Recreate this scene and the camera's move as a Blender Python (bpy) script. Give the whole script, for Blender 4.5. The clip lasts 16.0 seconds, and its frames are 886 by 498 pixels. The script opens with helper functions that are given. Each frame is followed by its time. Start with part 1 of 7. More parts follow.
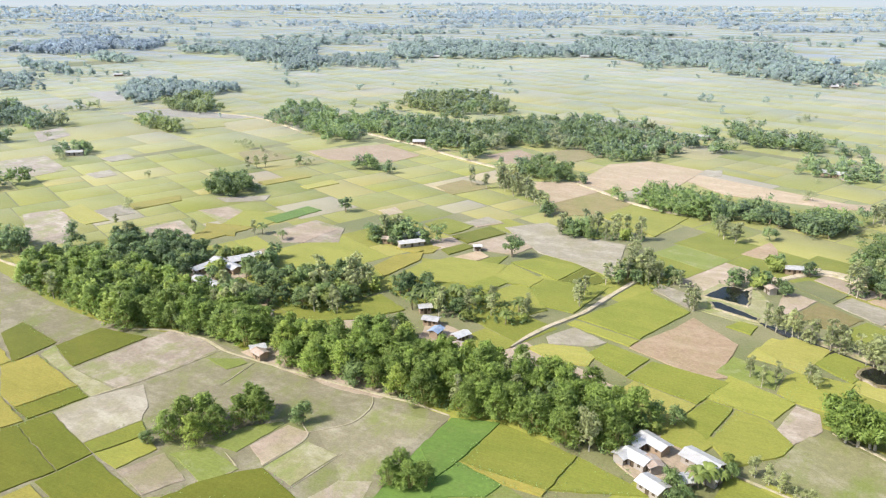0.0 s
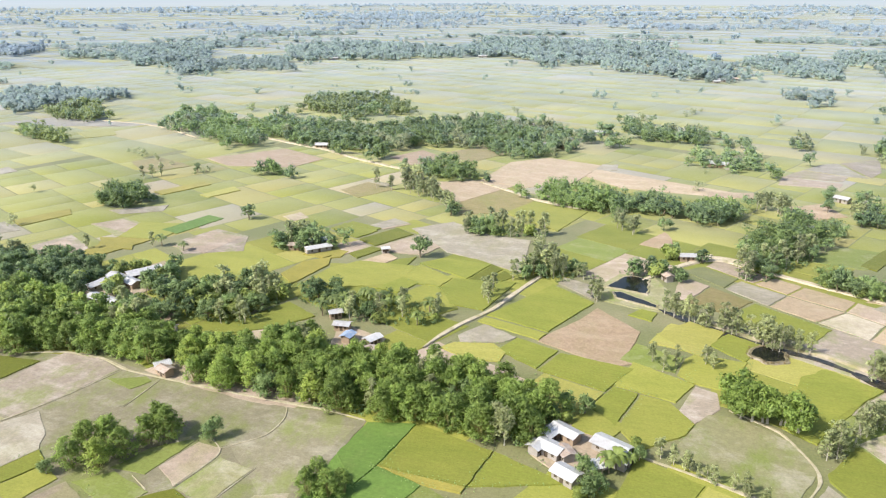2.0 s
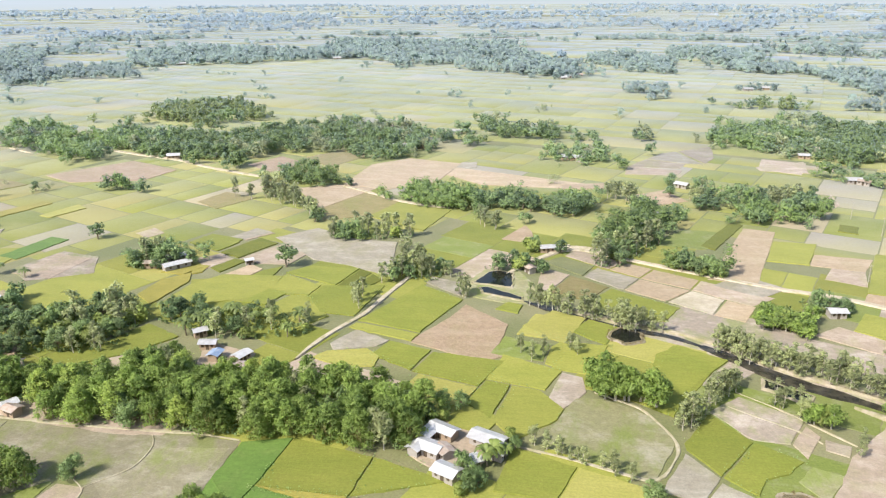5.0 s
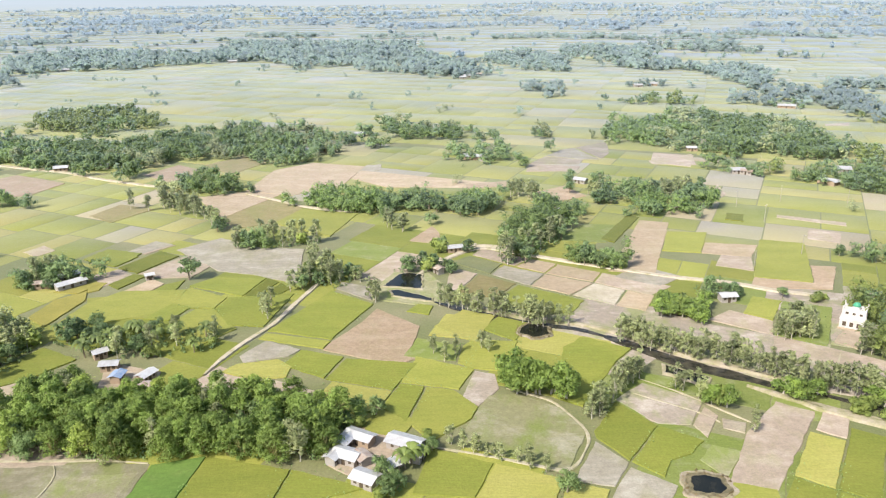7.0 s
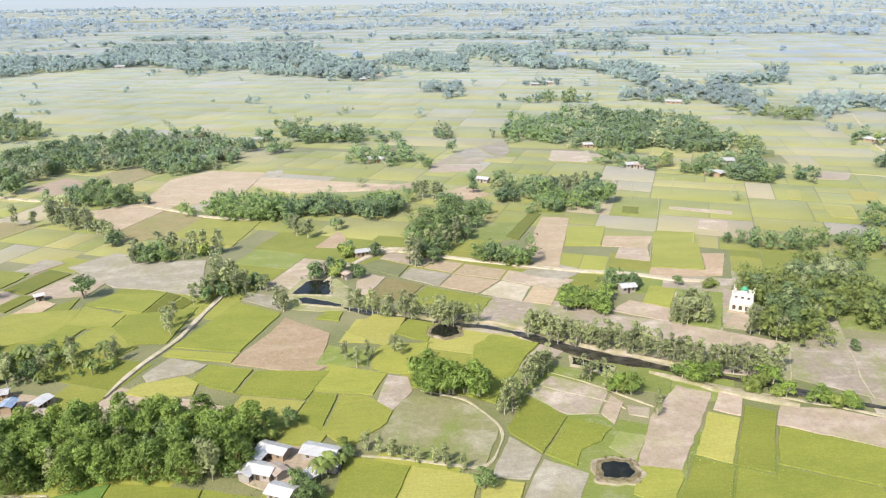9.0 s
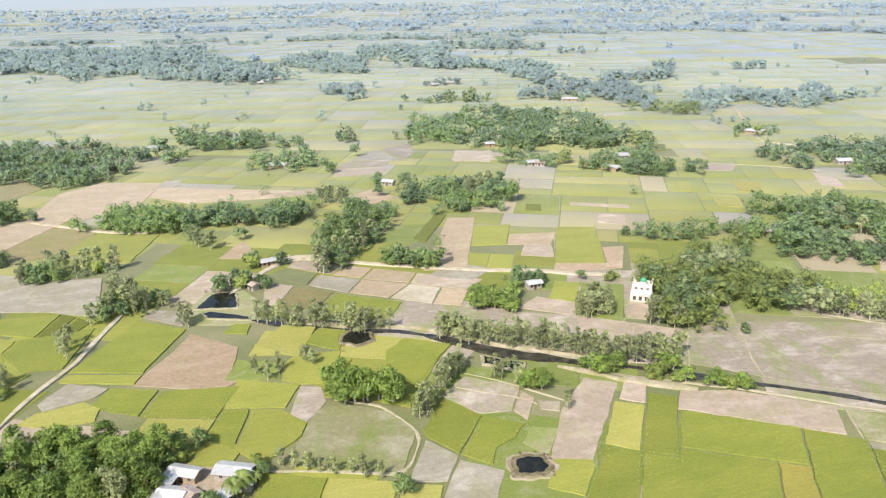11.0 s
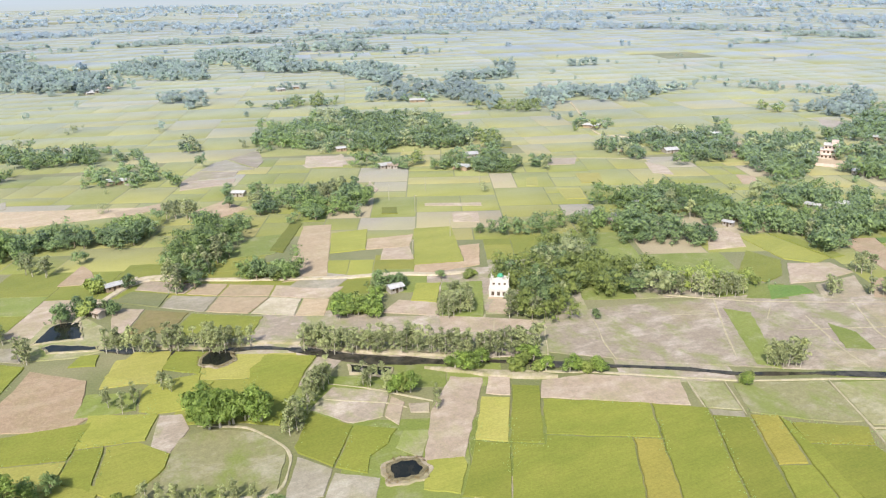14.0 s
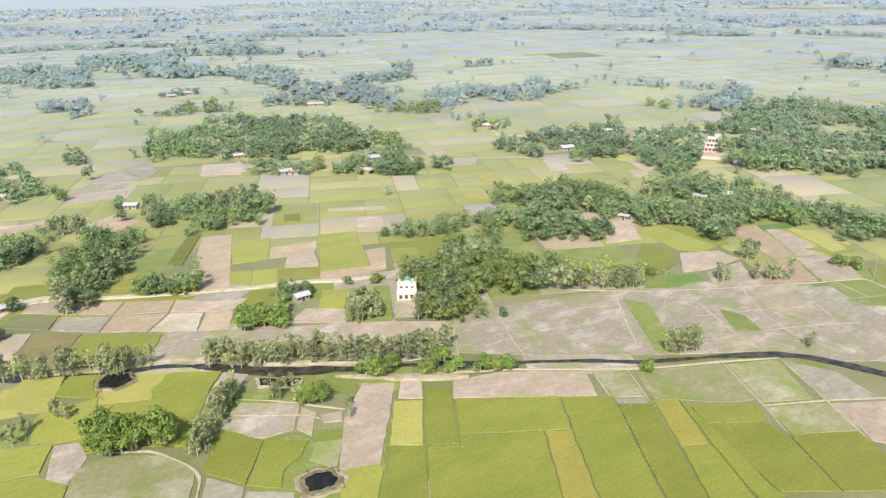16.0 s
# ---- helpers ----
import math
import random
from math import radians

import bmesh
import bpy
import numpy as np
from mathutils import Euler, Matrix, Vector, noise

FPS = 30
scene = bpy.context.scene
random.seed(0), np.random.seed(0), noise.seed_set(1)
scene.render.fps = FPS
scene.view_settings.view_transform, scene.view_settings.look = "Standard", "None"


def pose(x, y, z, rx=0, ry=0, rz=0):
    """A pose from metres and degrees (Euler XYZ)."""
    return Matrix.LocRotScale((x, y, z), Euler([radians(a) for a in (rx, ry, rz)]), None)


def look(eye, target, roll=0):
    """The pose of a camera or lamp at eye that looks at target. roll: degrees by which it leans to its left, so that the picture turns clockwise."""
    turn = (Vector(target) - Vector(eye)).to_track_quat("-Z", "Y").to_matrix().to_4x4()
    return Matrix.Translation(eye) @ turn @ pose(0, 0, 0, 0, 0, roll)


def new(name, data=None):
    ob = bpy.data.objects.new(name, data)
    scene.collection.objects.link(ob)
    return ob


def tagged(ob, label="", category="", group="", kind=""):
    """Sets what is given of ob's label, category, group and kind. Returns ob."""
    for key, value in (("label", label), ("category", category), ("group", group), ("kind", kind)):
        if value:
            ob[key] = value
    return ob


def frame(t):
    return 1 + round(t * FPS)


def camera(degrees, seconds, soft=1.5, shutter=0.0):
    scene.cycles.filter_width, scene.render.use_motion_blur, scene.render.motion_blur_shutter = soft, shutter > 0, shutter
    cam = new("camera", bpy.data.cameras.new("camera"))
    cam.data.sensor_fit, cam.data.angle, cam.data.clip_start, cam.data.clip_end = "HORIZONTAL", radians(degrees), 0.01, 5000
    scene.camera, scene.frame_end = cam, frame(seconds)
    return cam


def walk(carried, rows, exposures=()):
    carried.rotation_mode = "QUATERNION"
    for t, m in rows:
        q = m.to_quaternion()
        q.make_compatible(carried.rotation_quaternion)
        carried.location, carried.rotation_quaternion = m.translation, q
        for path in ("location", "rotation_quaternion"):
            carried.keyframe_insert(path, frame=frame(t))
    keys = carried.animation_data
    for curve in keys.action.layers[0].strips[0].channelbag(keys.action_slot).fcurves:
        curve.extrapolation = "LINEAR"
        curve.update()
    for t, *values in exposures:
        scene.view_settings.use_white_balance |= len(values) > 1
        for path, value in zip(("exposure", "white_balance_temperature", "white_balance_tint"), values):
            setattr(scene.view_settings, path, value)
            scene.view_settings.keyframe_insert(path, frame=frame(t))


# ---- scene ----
EXPOSURE, SOFT = 0.42, 1.2
cam = camera(61.29, 16.0, soft=SOFT)

# seconds, place, then heading to the left, pitch and roll in degrees
PATH = [
    (0, 5.45, -5.63, 105.37, 27.105, -19.337, 0.03),
    (0.5, 5.48, -5.69, 105.47, 25.219, -19.319, 0.00),
    (1, 5.56, -5.82, 105.63, 23.352, -19.317, -0.03),
    (1.5, 5.59, -5.87, 105.83, 21.493, -19.328, -0.07),
    (2, 5.57, -5.89, 106.01, 19.659, -19.310, -0.14),
    (2.5, 5.57, -5.90, 106.19, 17.931, -19.324, -0.17),
    (3, 5.61, -5.80, 106.31, 16.179, -19.325, -0.22),
    (3.5, 5.67, -5.62, 106.42, 14.412, -19.331, -0.31),
    (4, 5.77, -5.55, 106.57, 12.612, -19.321, -0.35),
    (6.5, 6.07, -6.30, 108.45, 3.398, -19.416, -0.62),
    (7, 6.02, -6.39, 108.69, 1.514, -19.419, -0.67),
    (7.5, 5.98, -6.44, 108.96, -0.371, -19.428, -0.67),
    (8, 5.98, -6.49, 109.24, -2.243, -19.447, -0.72),
    (8.5, 5.95, -6.54, 109.48, -4.137, -19.454, -0.76),
    (9, 5.97, -6.62, 109.69, -6.019, -19.460, -0.78),
    (11.5, 6.34, -6.67, 111.76, -15.305, -19.615, -1.01),
    (12, 6.36, -6.68, 112.00, -17.211, -19.628, -1.06),
    (12.5, 6.35, -6.68, 112.29, -19.118, -19.651, -1.09),
    (13, 6.32, -6.64, 112.63, -21.039, -19.677, -1.13),
    (13.5, 6.28, -6.60, 112.95, -22.962, -19.711, -1.09),
    (14, 6.19, -6.57, 113.28, -24.884, -19.731, -1.12),
    (14.5, 6.11, -6.61, 113.59, -26.804, -19.745, -1.12),
    (15, 6.15, -6.57, 113.81, -28.708, -19.747, -1.14),
    (15.5, 6.31, -6.37, 113.93, -30.613, -19.762, -1.12),
    (16, 6.50, -6.11, 114.00, -32.525, -19.766, -1.13),
]


def heading(x, y, z, yaw, pitch, roll):
    a, b = radians(yaw), radians(pitch)
    way = Vector((-math.sin(a) * math.cos(b), math.cos(a) * math.cos(b), math.sin(b)))
    eye = Vector((x, y, z))
    return look(eye, eye + way, roll)


walk(cam, [(t, heading(*row)) for t, *row in PATH], [(0, EXPOSURE), (4, EXPOSURE), (9, EXPOSURE - 0.06), (13, EXPOSURE - 0.12), (16, EXPOSURE - 0.14)])

# ---- light ----
SUN_AZIMUTH, SUN_HEIGHT = 228.0, 45.0   # direction of the sun, counter-clockwise from +x
world = bpy.data.worlds.new("sky")
scene.world = world
world.use_nodes = True
_wn = world.node_tree.nodes
_sky = _wn.new("ShaderNodeTexSky")
_sky.sky_type = "NISHITA"
_sky.sun_disc = False
_sky.sun_elevation = radians(SUN_HEIGHT)
_sky.sun_rotation = radians(90.0 - SUN_AZIMUTH)
_sky.air_density, _sky.dust_density, _sky.ozone_density = 1.2, 2.5, 1.0
_wn["Background"].inputs["Strength"].default_value = 0.15
world.node_tree.links.new(_sky.outputs[0], _wn["Background"].inputs["Color"])
sun_data = bpy.data.lights.new("sun", "SUN")
sun_data.energy, sun_data.angle, sun_data.color = 4.6, radians(0.6), (1.0, 0.95, 0.86)
_a, _h = radians(SUN_AZIMUTH), radians(SUN_HEIGHT)
sun_way = Vector((math.cos(_a) * math.cos(_h), math.sin(_a) * math.cos(_h), math.sin(_h)))
sun = new("sun", sun_data)
sun.matrix_world = look(sun_way * 300, (0, 0, 0))

# ---- materials ----
rng = random.Random(7)


class Mat:
    """A node material with a Principled shader and a few helpers."""

    def __init__(self, name, rough=0.8, spec=0.3):
        self.m = bpy.data.materials.new(name)
        self.m.use_nodes = True
        self.n, self.l = self.m.node_tree.nodes, self.m.node_tree.links
        self.b = self.n["Principled BSDF"]
        self.b.inputs["Roughness"].default_value = rough
        self.b.inputs["Specular IOR Level"].default_value = spec
        self.haze_sheen = 0.66
        self.where = self.n.new("ShaderNodeNewGeometry")

    def noise(self, scale, detail=4.0, rough=0.55, stretch=None, at=None):
        t = self.n.new("ShaderNodeTexNoise")
        t.inputs["Scale"].default_value, t.inputs["Detail"].default_value = scale, detail
        t.inputs["Roughness"].default_value = rough
        source = at or self.where.outputs["Position"]
        if stretch:
            mp = self.n.new("ShaderNodeMapping")
            mp.inputs["Scale"].default_value = stretch[:3]
            mp.inputs["Rotation"].default_value = (0, 0, radians(stretch[3]))
            self.l.new(source, mp.inputs[0])
            source = mp.outputs[0]
        self.l.new(source, t.inputs["Vector"])
        return t.outputs["Fac"]

    def ramp(self, fac, *stops):
        r = self.n.new("ShaderNodeValToRGB")
        e = r.color_ramp.elements
        while len(e) < len(stops):
            e.new(0.5)
        for i, (p, c) in enumerate(stops):
            e[i].position = p
            e[i].color = (*c, 1)
        self.l.new(fac, r.inputs[0])
        return r.outputs[0]

    def mix(self, fac, a, b, mode="MIX"):
        x = self.n.new("ShaderNodeMix")
        x.data_type, x.blend_type = "RGBA", mode
        for s, v in ((x.inputs[0], fac), (x.inputs[6], a), (x.inputs[7], b)):
            if isinstance(v, bpy.types.NodeSocket):
                self.l.new(v, s)
            elif isinstance(v, tuple):
                s.default_value = (*v, 1)
            else:
                s.default_value = v
        return x.outputs[2]

    def span(self, fac, a, b, lo=0.0, hi=1.0):
        r = self.n.new("ShaderNodeMapRange")
        for i, v in enumerate((fac, lo, hi, a, b)):
            if isinstance(v, bpy.types.NodeSocket):
                self.l.new(v, r.inputs[i])
            else:
                r.inputs[i].default_value = v
        return r.outputs[0]

    def island(self):
        return self.where.outputs["Random Per Island"]

    def each(self):
        return self.n.new("ShaderNodeObjectInfo").outputs["Random"]

    def grey(self, fac):
        c = self.n.new("ShaderNodeCombineColor")
        for i in range(3):
            self.l.new(fac, c.inputs[i])
        return c.outputs[0]

    def done(self, color, bump=None, depth=0.1, sheen=0.0, tint=(0.65, 0.735, 0.96), fuzz=0.45):
        if isinstance(color, tuple):
            self.b.inputs["Base Color"].default_value = (*color, 1)
        else:
            self.l.new(color, self.b.inputs["Base Color"])
        if bump is not None:
            k = self.n.new("ShaderNodeBump")
            k.inputs["Distance"].default_value = depth
            self.l.new(bump, k.inputs["Height"])
            self.l.new(k.outputs[0], self.b.inputs["Normal"])
        # sheen weight follows distance from the origin to imitate haze
        if sheen == "haze_sheen":
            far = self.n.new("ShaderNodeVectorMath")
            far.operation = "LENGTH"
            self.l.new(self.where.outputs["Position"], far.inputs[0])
            self.l.new(self.span(far.outputs["Value"], 0.0, self.haze_sheen, 180, 1000), self.b.inputs["Sheen Weight"])
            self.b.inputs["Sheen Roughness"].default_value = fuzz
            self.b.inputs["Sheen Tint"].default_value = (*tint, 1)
        elif sheen:
            self.b.inputs["Sheen Weight"].default_value = sheen
            self.b.inputs["Sheen Roughness"].default_value = fuzz
            self.b.inputs["Sheen Tint"].default_value = (*tint, 1)
        return self.m


FIELD_SHEEN = "haze_sheen"   # imitated haze over the plain: a soft bluish bloom that grows with the open distance


def shade(c, k):
    return tuple(min(1.0, v * k) for v in c)


def crop(name, light, dark, bare, bare_amount=0.3, grain=1.6, streak=35.0):
    """Standing crop: drifts of two tones, thin places, fine plant grain."""
    k = Mat(name, 0.85, 0.2)
    drift = k.noise(0.045, 3, 0.6, (1, 2.2, 1, streak))
    fine = k.noise(grain, 5, 0.7)
    rows = k.noise(0.9, 3, 0.6, (0.25, 2.6, 1, streak))
    c = k.mix(k.span(drift, 0, 1, 0.35, 0.65), light, dark)
    c = k.mix(k.span(k.noise(0.16, 5, 0.65), 0, bare_amount, 0.52, 0.75), c, bare)
    c = k.mix(0.55, c, k.grey(k.span(fine, 0.62, 1.32, 0.25, 0.75)), "MULTIPLY")
    c = k.mix(0.5, c, k.grey(k.span(rows, 0.86, 1.12, 0.3, 0.7)), "MULTIPLY")
    c = k.mix(1.0, c, k.grey(k.span(k.each(), 0.88, 1.1)), "MULTIPLY")
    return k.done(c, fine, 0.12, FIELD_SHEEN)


def soil(name, earth, pale, green, pale_amount, green_amount, streak=20.0):
    """Bare or cut field: earth with dried pale patches, weeds and stubble."""
    k = Mat(name, 0.95, 0.15)
    c = k.mix(k.span(k.noise(0.5, 5, 0.65), 0.0, 1.0, 0.35, 0.7), earth, shade(earth, 0.78))
    c = k.mix(k.span(k.noise(0.07, 6, 0.7, (1, 2.0, 1, streak)), 0, pale_amount, 0.48, 0.66), c, pale)
    c = k.mix(k.span(k.noise(0.055, 5, 0.7, (1.6, 1, 1, streak + 20)), 0, green_amount, 0.47, 0.62), c, green)
    fine = k.noise(2.2, 5, 0.7)
    c = k.mix(0.4, c, k.grey(k.span(fine, 0.5, 1.4, 0.25, 0.75)), "MULTIPLY")
    c = k.mix(1.0, c, k.grey(k.span(k.each(), 0.88, 1.12)), "MULTIPLY")
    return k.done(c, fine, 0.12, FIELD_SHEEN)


FIELDS = {
    "rice": ("rice_field", "green standing rice crop in a bunded plot", crop("rice_green", (0.207, 0.220, 0.042), (0.169, 0.192, 0.034), (0.244, 0.229, 0.056))),
    "rice_dark": ("rice_field", "dark olive-green standing rice crop in a bunded plot", crop("rice_deep_green", (0.146, 0.154, 0.023), (0.118, 0.135, 0.019), (0.170, 0.164, 0.032))),
    "lime": ("rice_field", "bright yellow-green rice crop in a bunded plot", crop("rice_lime", (0.268, 0.270, 0.059), (0.228, 0.240, 0.050), (0.303, 0.273, 0.080))),
    "gold_lime": ("rice_field", "yellowing rice crop close to ripe", crop("rice_turning", (0.317, 0.297, 0.085), (0.286, 0.278, 0.07), (0.375, 0.308, 0.108))),
    "gold": ("rice_field", "ripe golden rice crop ready for harvest", crop("rice_gold", (0.30, 0.262, 0.062), (0.252, 0.228, 0.05), (0.20, 0.198, 0.05))),
    "olive": ("rice_field", "olive-green rice crop turning ripe", crop("rice_olive", (0.218, 0.216, 0.043), (0.186, 0.196, 0.039), (0.268, 0.23, 0.066))),
    "olive_dark": ("vegetable_field", "dull olive-green low vegetable crop", crop("crop_olive_dark", (0.178, 0.182, 0.082), (0.135, 0.15, 0.07), (0.215, 0.195, 0.13))),
    "deep": ("vegetable_field", "lush deep green low vegetable crop", crop("crop_deep", (0.133, 0.210, 0.046), (0.101, 0.172, 0.037), (0.193, 0.210, 0.074), grain=0.9)),
    "grass": ("grass_plot", "weedy green grass growing over a resting plot", crop("weeds", (0.194, 0.222, 0.062), (0.162, 0.199, 0.047), (0.287, 0.281, 0.169), 0.7)),
    "mud": ("fallow_field", "bare grey-brown fallow earth with dried patches", soil("earth", (0.380, 0.304, 0.236), (0.495, 0.415, 0.340), (0.265, 0.255, 0.115), 0.65, 0.4)),
    "mud_pale": ("fallow_field", "pale dried grey fallow earth", soil("earth_pale", (0.315, 0.283, 0.222), (0.43, 0.395, 0.33), (0.215, 0.21, 0.09), 0.75, 0.35)),
    "mud_dark": ("fallow_field", "damp darker fallow earth with sparse weeds", soil("earth_dark", (0.292, 0.245, 0.182), (0.425, 0.37, 0.30), (0.234, 0.232, 0.095), 0.65, 0.5)),
    "mud_green": ("fallow_field", "fallow earth half grown over with weeds", soil("earth_weedy", (0.322, 0.270, 0.216), (0.478, 0.418, 0.36), (0.225, 0.242, 0.098), 0.8, 0.85)),
    "fallow_green": ("fallow_field", "wide fallow earth with weeds and dried patches", soil("earth_wide", (0.242, 0.218, 0.145), (0.38, 0.35, 0.27), (0.185, 0.208, 0.068), 0.6, 0.8)),
    "weedy": ("grass_plot", "resting plot thinly grown over with fresh weeds", soil("earth_grassy", (0.275, 0.262, 0.140), (0.44, 0.405, 0.325), (0.20, 0.232, 0.07), 0.55, 0.95, 70.0)),
    "yard": ("farmyard", "swept bare brown earth yard between houses", soil("yard_earth", (0.396, 0.318, 0.234), (0.495, 0.418, 0.333), (0.198, 0.191, 0.072), 0.5, 0.25)),
    "sand": ("sandy_ground", "pale sandy ground beside the water", soil("sand", (0.450, 0.391, 0.297), (0.540, 0.491, 0.396), (0.225, 0.227, 0.090), 0.6, 0.3)),
    "straw": ("stubble_field", "cut rice stubble with brown straw", soil("stubble", (0.370, 0.274, 0.186), (0.465, 0.368, 0.275), (0.26, 0.235, 0.11), 0.55, 0.3)),
    "tan": ("stubble_field", "pale tan rice stubble after harvest", soil("stubble_pale", (0.412, 0.320, 0.217), (0.492, 0.398, 0.297), (0.29, 0.26, 0.13), 0.55, 0.25)),
    "olive_straw": ("stubble_field", "dull olive-brown stubble with weeds", soil("stubble_dull", (0.243, 0.205, 0.090), (0.324, 0.264, 0.144), (0.180, 0.182, 0.054), 0.4, 0.5)),
}
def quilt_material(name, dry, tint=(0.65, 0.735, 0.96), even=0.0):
    """Many plots in one mesh: each bed takes its own crop; dry is the share of a pale tone painted in for haze."""
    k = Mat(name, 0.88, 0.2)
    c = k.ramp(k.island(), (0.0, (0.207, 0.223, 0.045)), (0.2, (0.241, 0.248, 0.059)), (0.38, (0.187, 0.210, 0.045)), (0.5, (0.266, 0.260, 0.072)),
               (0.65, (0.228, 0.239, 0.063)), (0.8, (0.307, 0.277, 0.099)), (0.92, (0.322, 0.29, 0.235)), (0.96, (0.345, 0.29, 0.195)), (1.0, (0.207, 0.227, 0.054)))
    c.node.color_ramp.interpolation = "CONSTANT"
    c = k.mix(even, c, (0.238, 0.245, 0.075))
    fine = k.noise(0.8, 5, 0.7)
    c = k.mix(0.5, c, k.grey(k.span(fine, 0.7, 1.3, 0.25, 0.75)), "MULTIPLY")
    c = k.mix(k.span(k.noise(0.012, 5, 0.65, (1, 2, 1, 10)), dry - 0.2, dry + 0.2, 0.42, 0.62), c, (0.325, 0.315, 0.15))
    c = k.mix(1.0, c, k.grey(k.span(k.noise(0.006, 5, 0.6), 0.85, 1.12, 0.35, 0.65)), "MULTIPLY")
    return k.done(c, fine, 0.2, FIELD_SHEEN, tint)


# farther quilts are paled and evened for haze, the last sheened bluer
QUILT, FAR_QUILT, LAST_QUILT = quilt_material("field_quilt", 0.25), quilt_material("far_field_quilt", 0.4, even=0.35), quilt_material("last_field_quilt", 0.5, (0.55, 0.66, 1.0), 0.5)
_k = Mat("ground_soil", 0.95, 0.15)
_c = _k.mix(_k.span(_k.noise(0.02, 6, 0.65), 0, 1, 0.4, 0.62), (0.15, 0.16, 0.055), (0.22, 0.205, 0.10))
_c = _k.mix(0.5, _c, _k.grey(_k.span(_k.noise(1.4, 5, 0.7), 0.5, 1.3, 0.3, 0.7)), "MULTIPLY")
# fixed bluish sheen imitates haze on the bare ground
GROUND = _k.done(_c, _k.noise(1.4, 4), 0.1, 0.25)

_k = Mat("sandy_track", 0.95, 0.15)
_c = _k.mix(_k.span(_k.noise(0.6, 5, 0.7), 0, 1, 0.35, 0.7), (0.50, 0.435, 0.345), (0.37, 0.32, 0.235))
_c = _k.mix(_k.span(_k.noise(0.25, 5, 0.7), 0, 0.8, 0.5, 0.66), _c, (0.27, 0.255, 0.12))
TRACK = _k.done(_c, _k.noise(3, 4), 0.06)

_k = Mat("trodden_path", 0.95, 0.15)
_c = _k.mix(_k.span(_k.noise(0.5, 5, 0.7), 0, 1, 0.35, 0.7), (0.42, 0.37, 0.285), (0.29, 0.27, 0.15))
PATHWAY = _k.done(_c, _k.noise(3, 4), 0.06)
_k = Mat("bank_earth", 0.95, 0.15)
_c = _k.mix(_k.span(_k.noise(0.3, 5, 0.7), 0, 1, 0.38, 0.62), (0.39, 0.335, 0.26), (0.25, 0.235, 0.12))
BANK = _k.done(_c, _k.noise(2, 4), 0.12)

_k = Mat("still_water", 0.12, 0.28)
_c = _k.mix(_k.span(_k.noise(0.25, 4), 0, 1, 0.4, 0.65), (0.008, 0.010, 0.009), (0.022, 0.022, 0.016))
WATER = _k.done(_c, _k.noise(0.7, 2), 0.01)
_k = Mat("muddy_water", 0.22, 0.3)
_c = _k.mix(_k.span(_k.noise(0.3, 4), 0, 1, 0.4, 0.65), (0.028, 0.027, 0.022), (0.075, 0.066, 0.048))
CANALWATER = _k.done(_c, _k.noise(0.7, 2), 0.01)
_k = Mat("pond_weed", 0.9, 0.2)
_c = _k.mix(_k.span(_k.noise(0.9, 5, 0.7), 0, 1, 0.4, 0.6), (0.11, 0.095, 0.055), (0.22, 0.185, 0.11))
PONDWEED = _k.done(_c, _k.noise(3, 4), 0.1)


def foliage(name, light, dark, sheen=0.06, glow=0.3, tint=(0.86, 0.93, 1.0)):
    """Leaves: every clump its own tone, every plant its own drift, some light let through."""
    k = Mat(name, 0.55, 0.35)
    c = k.mix(k.span(k.noise(0.55, 3, 0.6), 0, 1, 0.34, 0.66), dark, light)
    c = k.mix(1.0, c, k.grey(k.span(k.island(), 0.86, 1.15)), "MULTIPLY")
    c = k.mix(k.span(k.noise(0.09, 3), 0, 0.7, 0.4, 0.65), c, shade(light, 1.15))
    c = k.mix(k.span(k.each(), 0, 0.5, 0.82, 1.0), c, (light[0] * (1.3 if name == 'bamboo_leaves' else 1.12), light[1] * 1.1, light[2]))
    c = k.mix(1.0, c, k.grey(k.span(k.each(), 0.78, 1.2)), "MULTIPLY")
    # bluish sheen laid over the leaves as haze, fixed or growing with distance
    k.haze_sheen = 1.0
    k.done(c, None, 0, sheen if sheen > 0.1 else "haze_sheen", (0.57, 0.715, 1.0), 0.7)
    t = k.n.new("ShaderNodeBsdfTranslucent")
    k.l.new(c, t.inputs["Color"])
    x = k.n.new("ShaderNodeMixShader")
    x.inputs[0].default_value = glow
    k.l.new(k.b.outputs[0], x.inputs[1])
    k.l.new(t.outputs[0], x.inputs[2])
    k.l.new(x.outputs[0], k.n["Material Output"].inputs["Surface"])
    return k.m


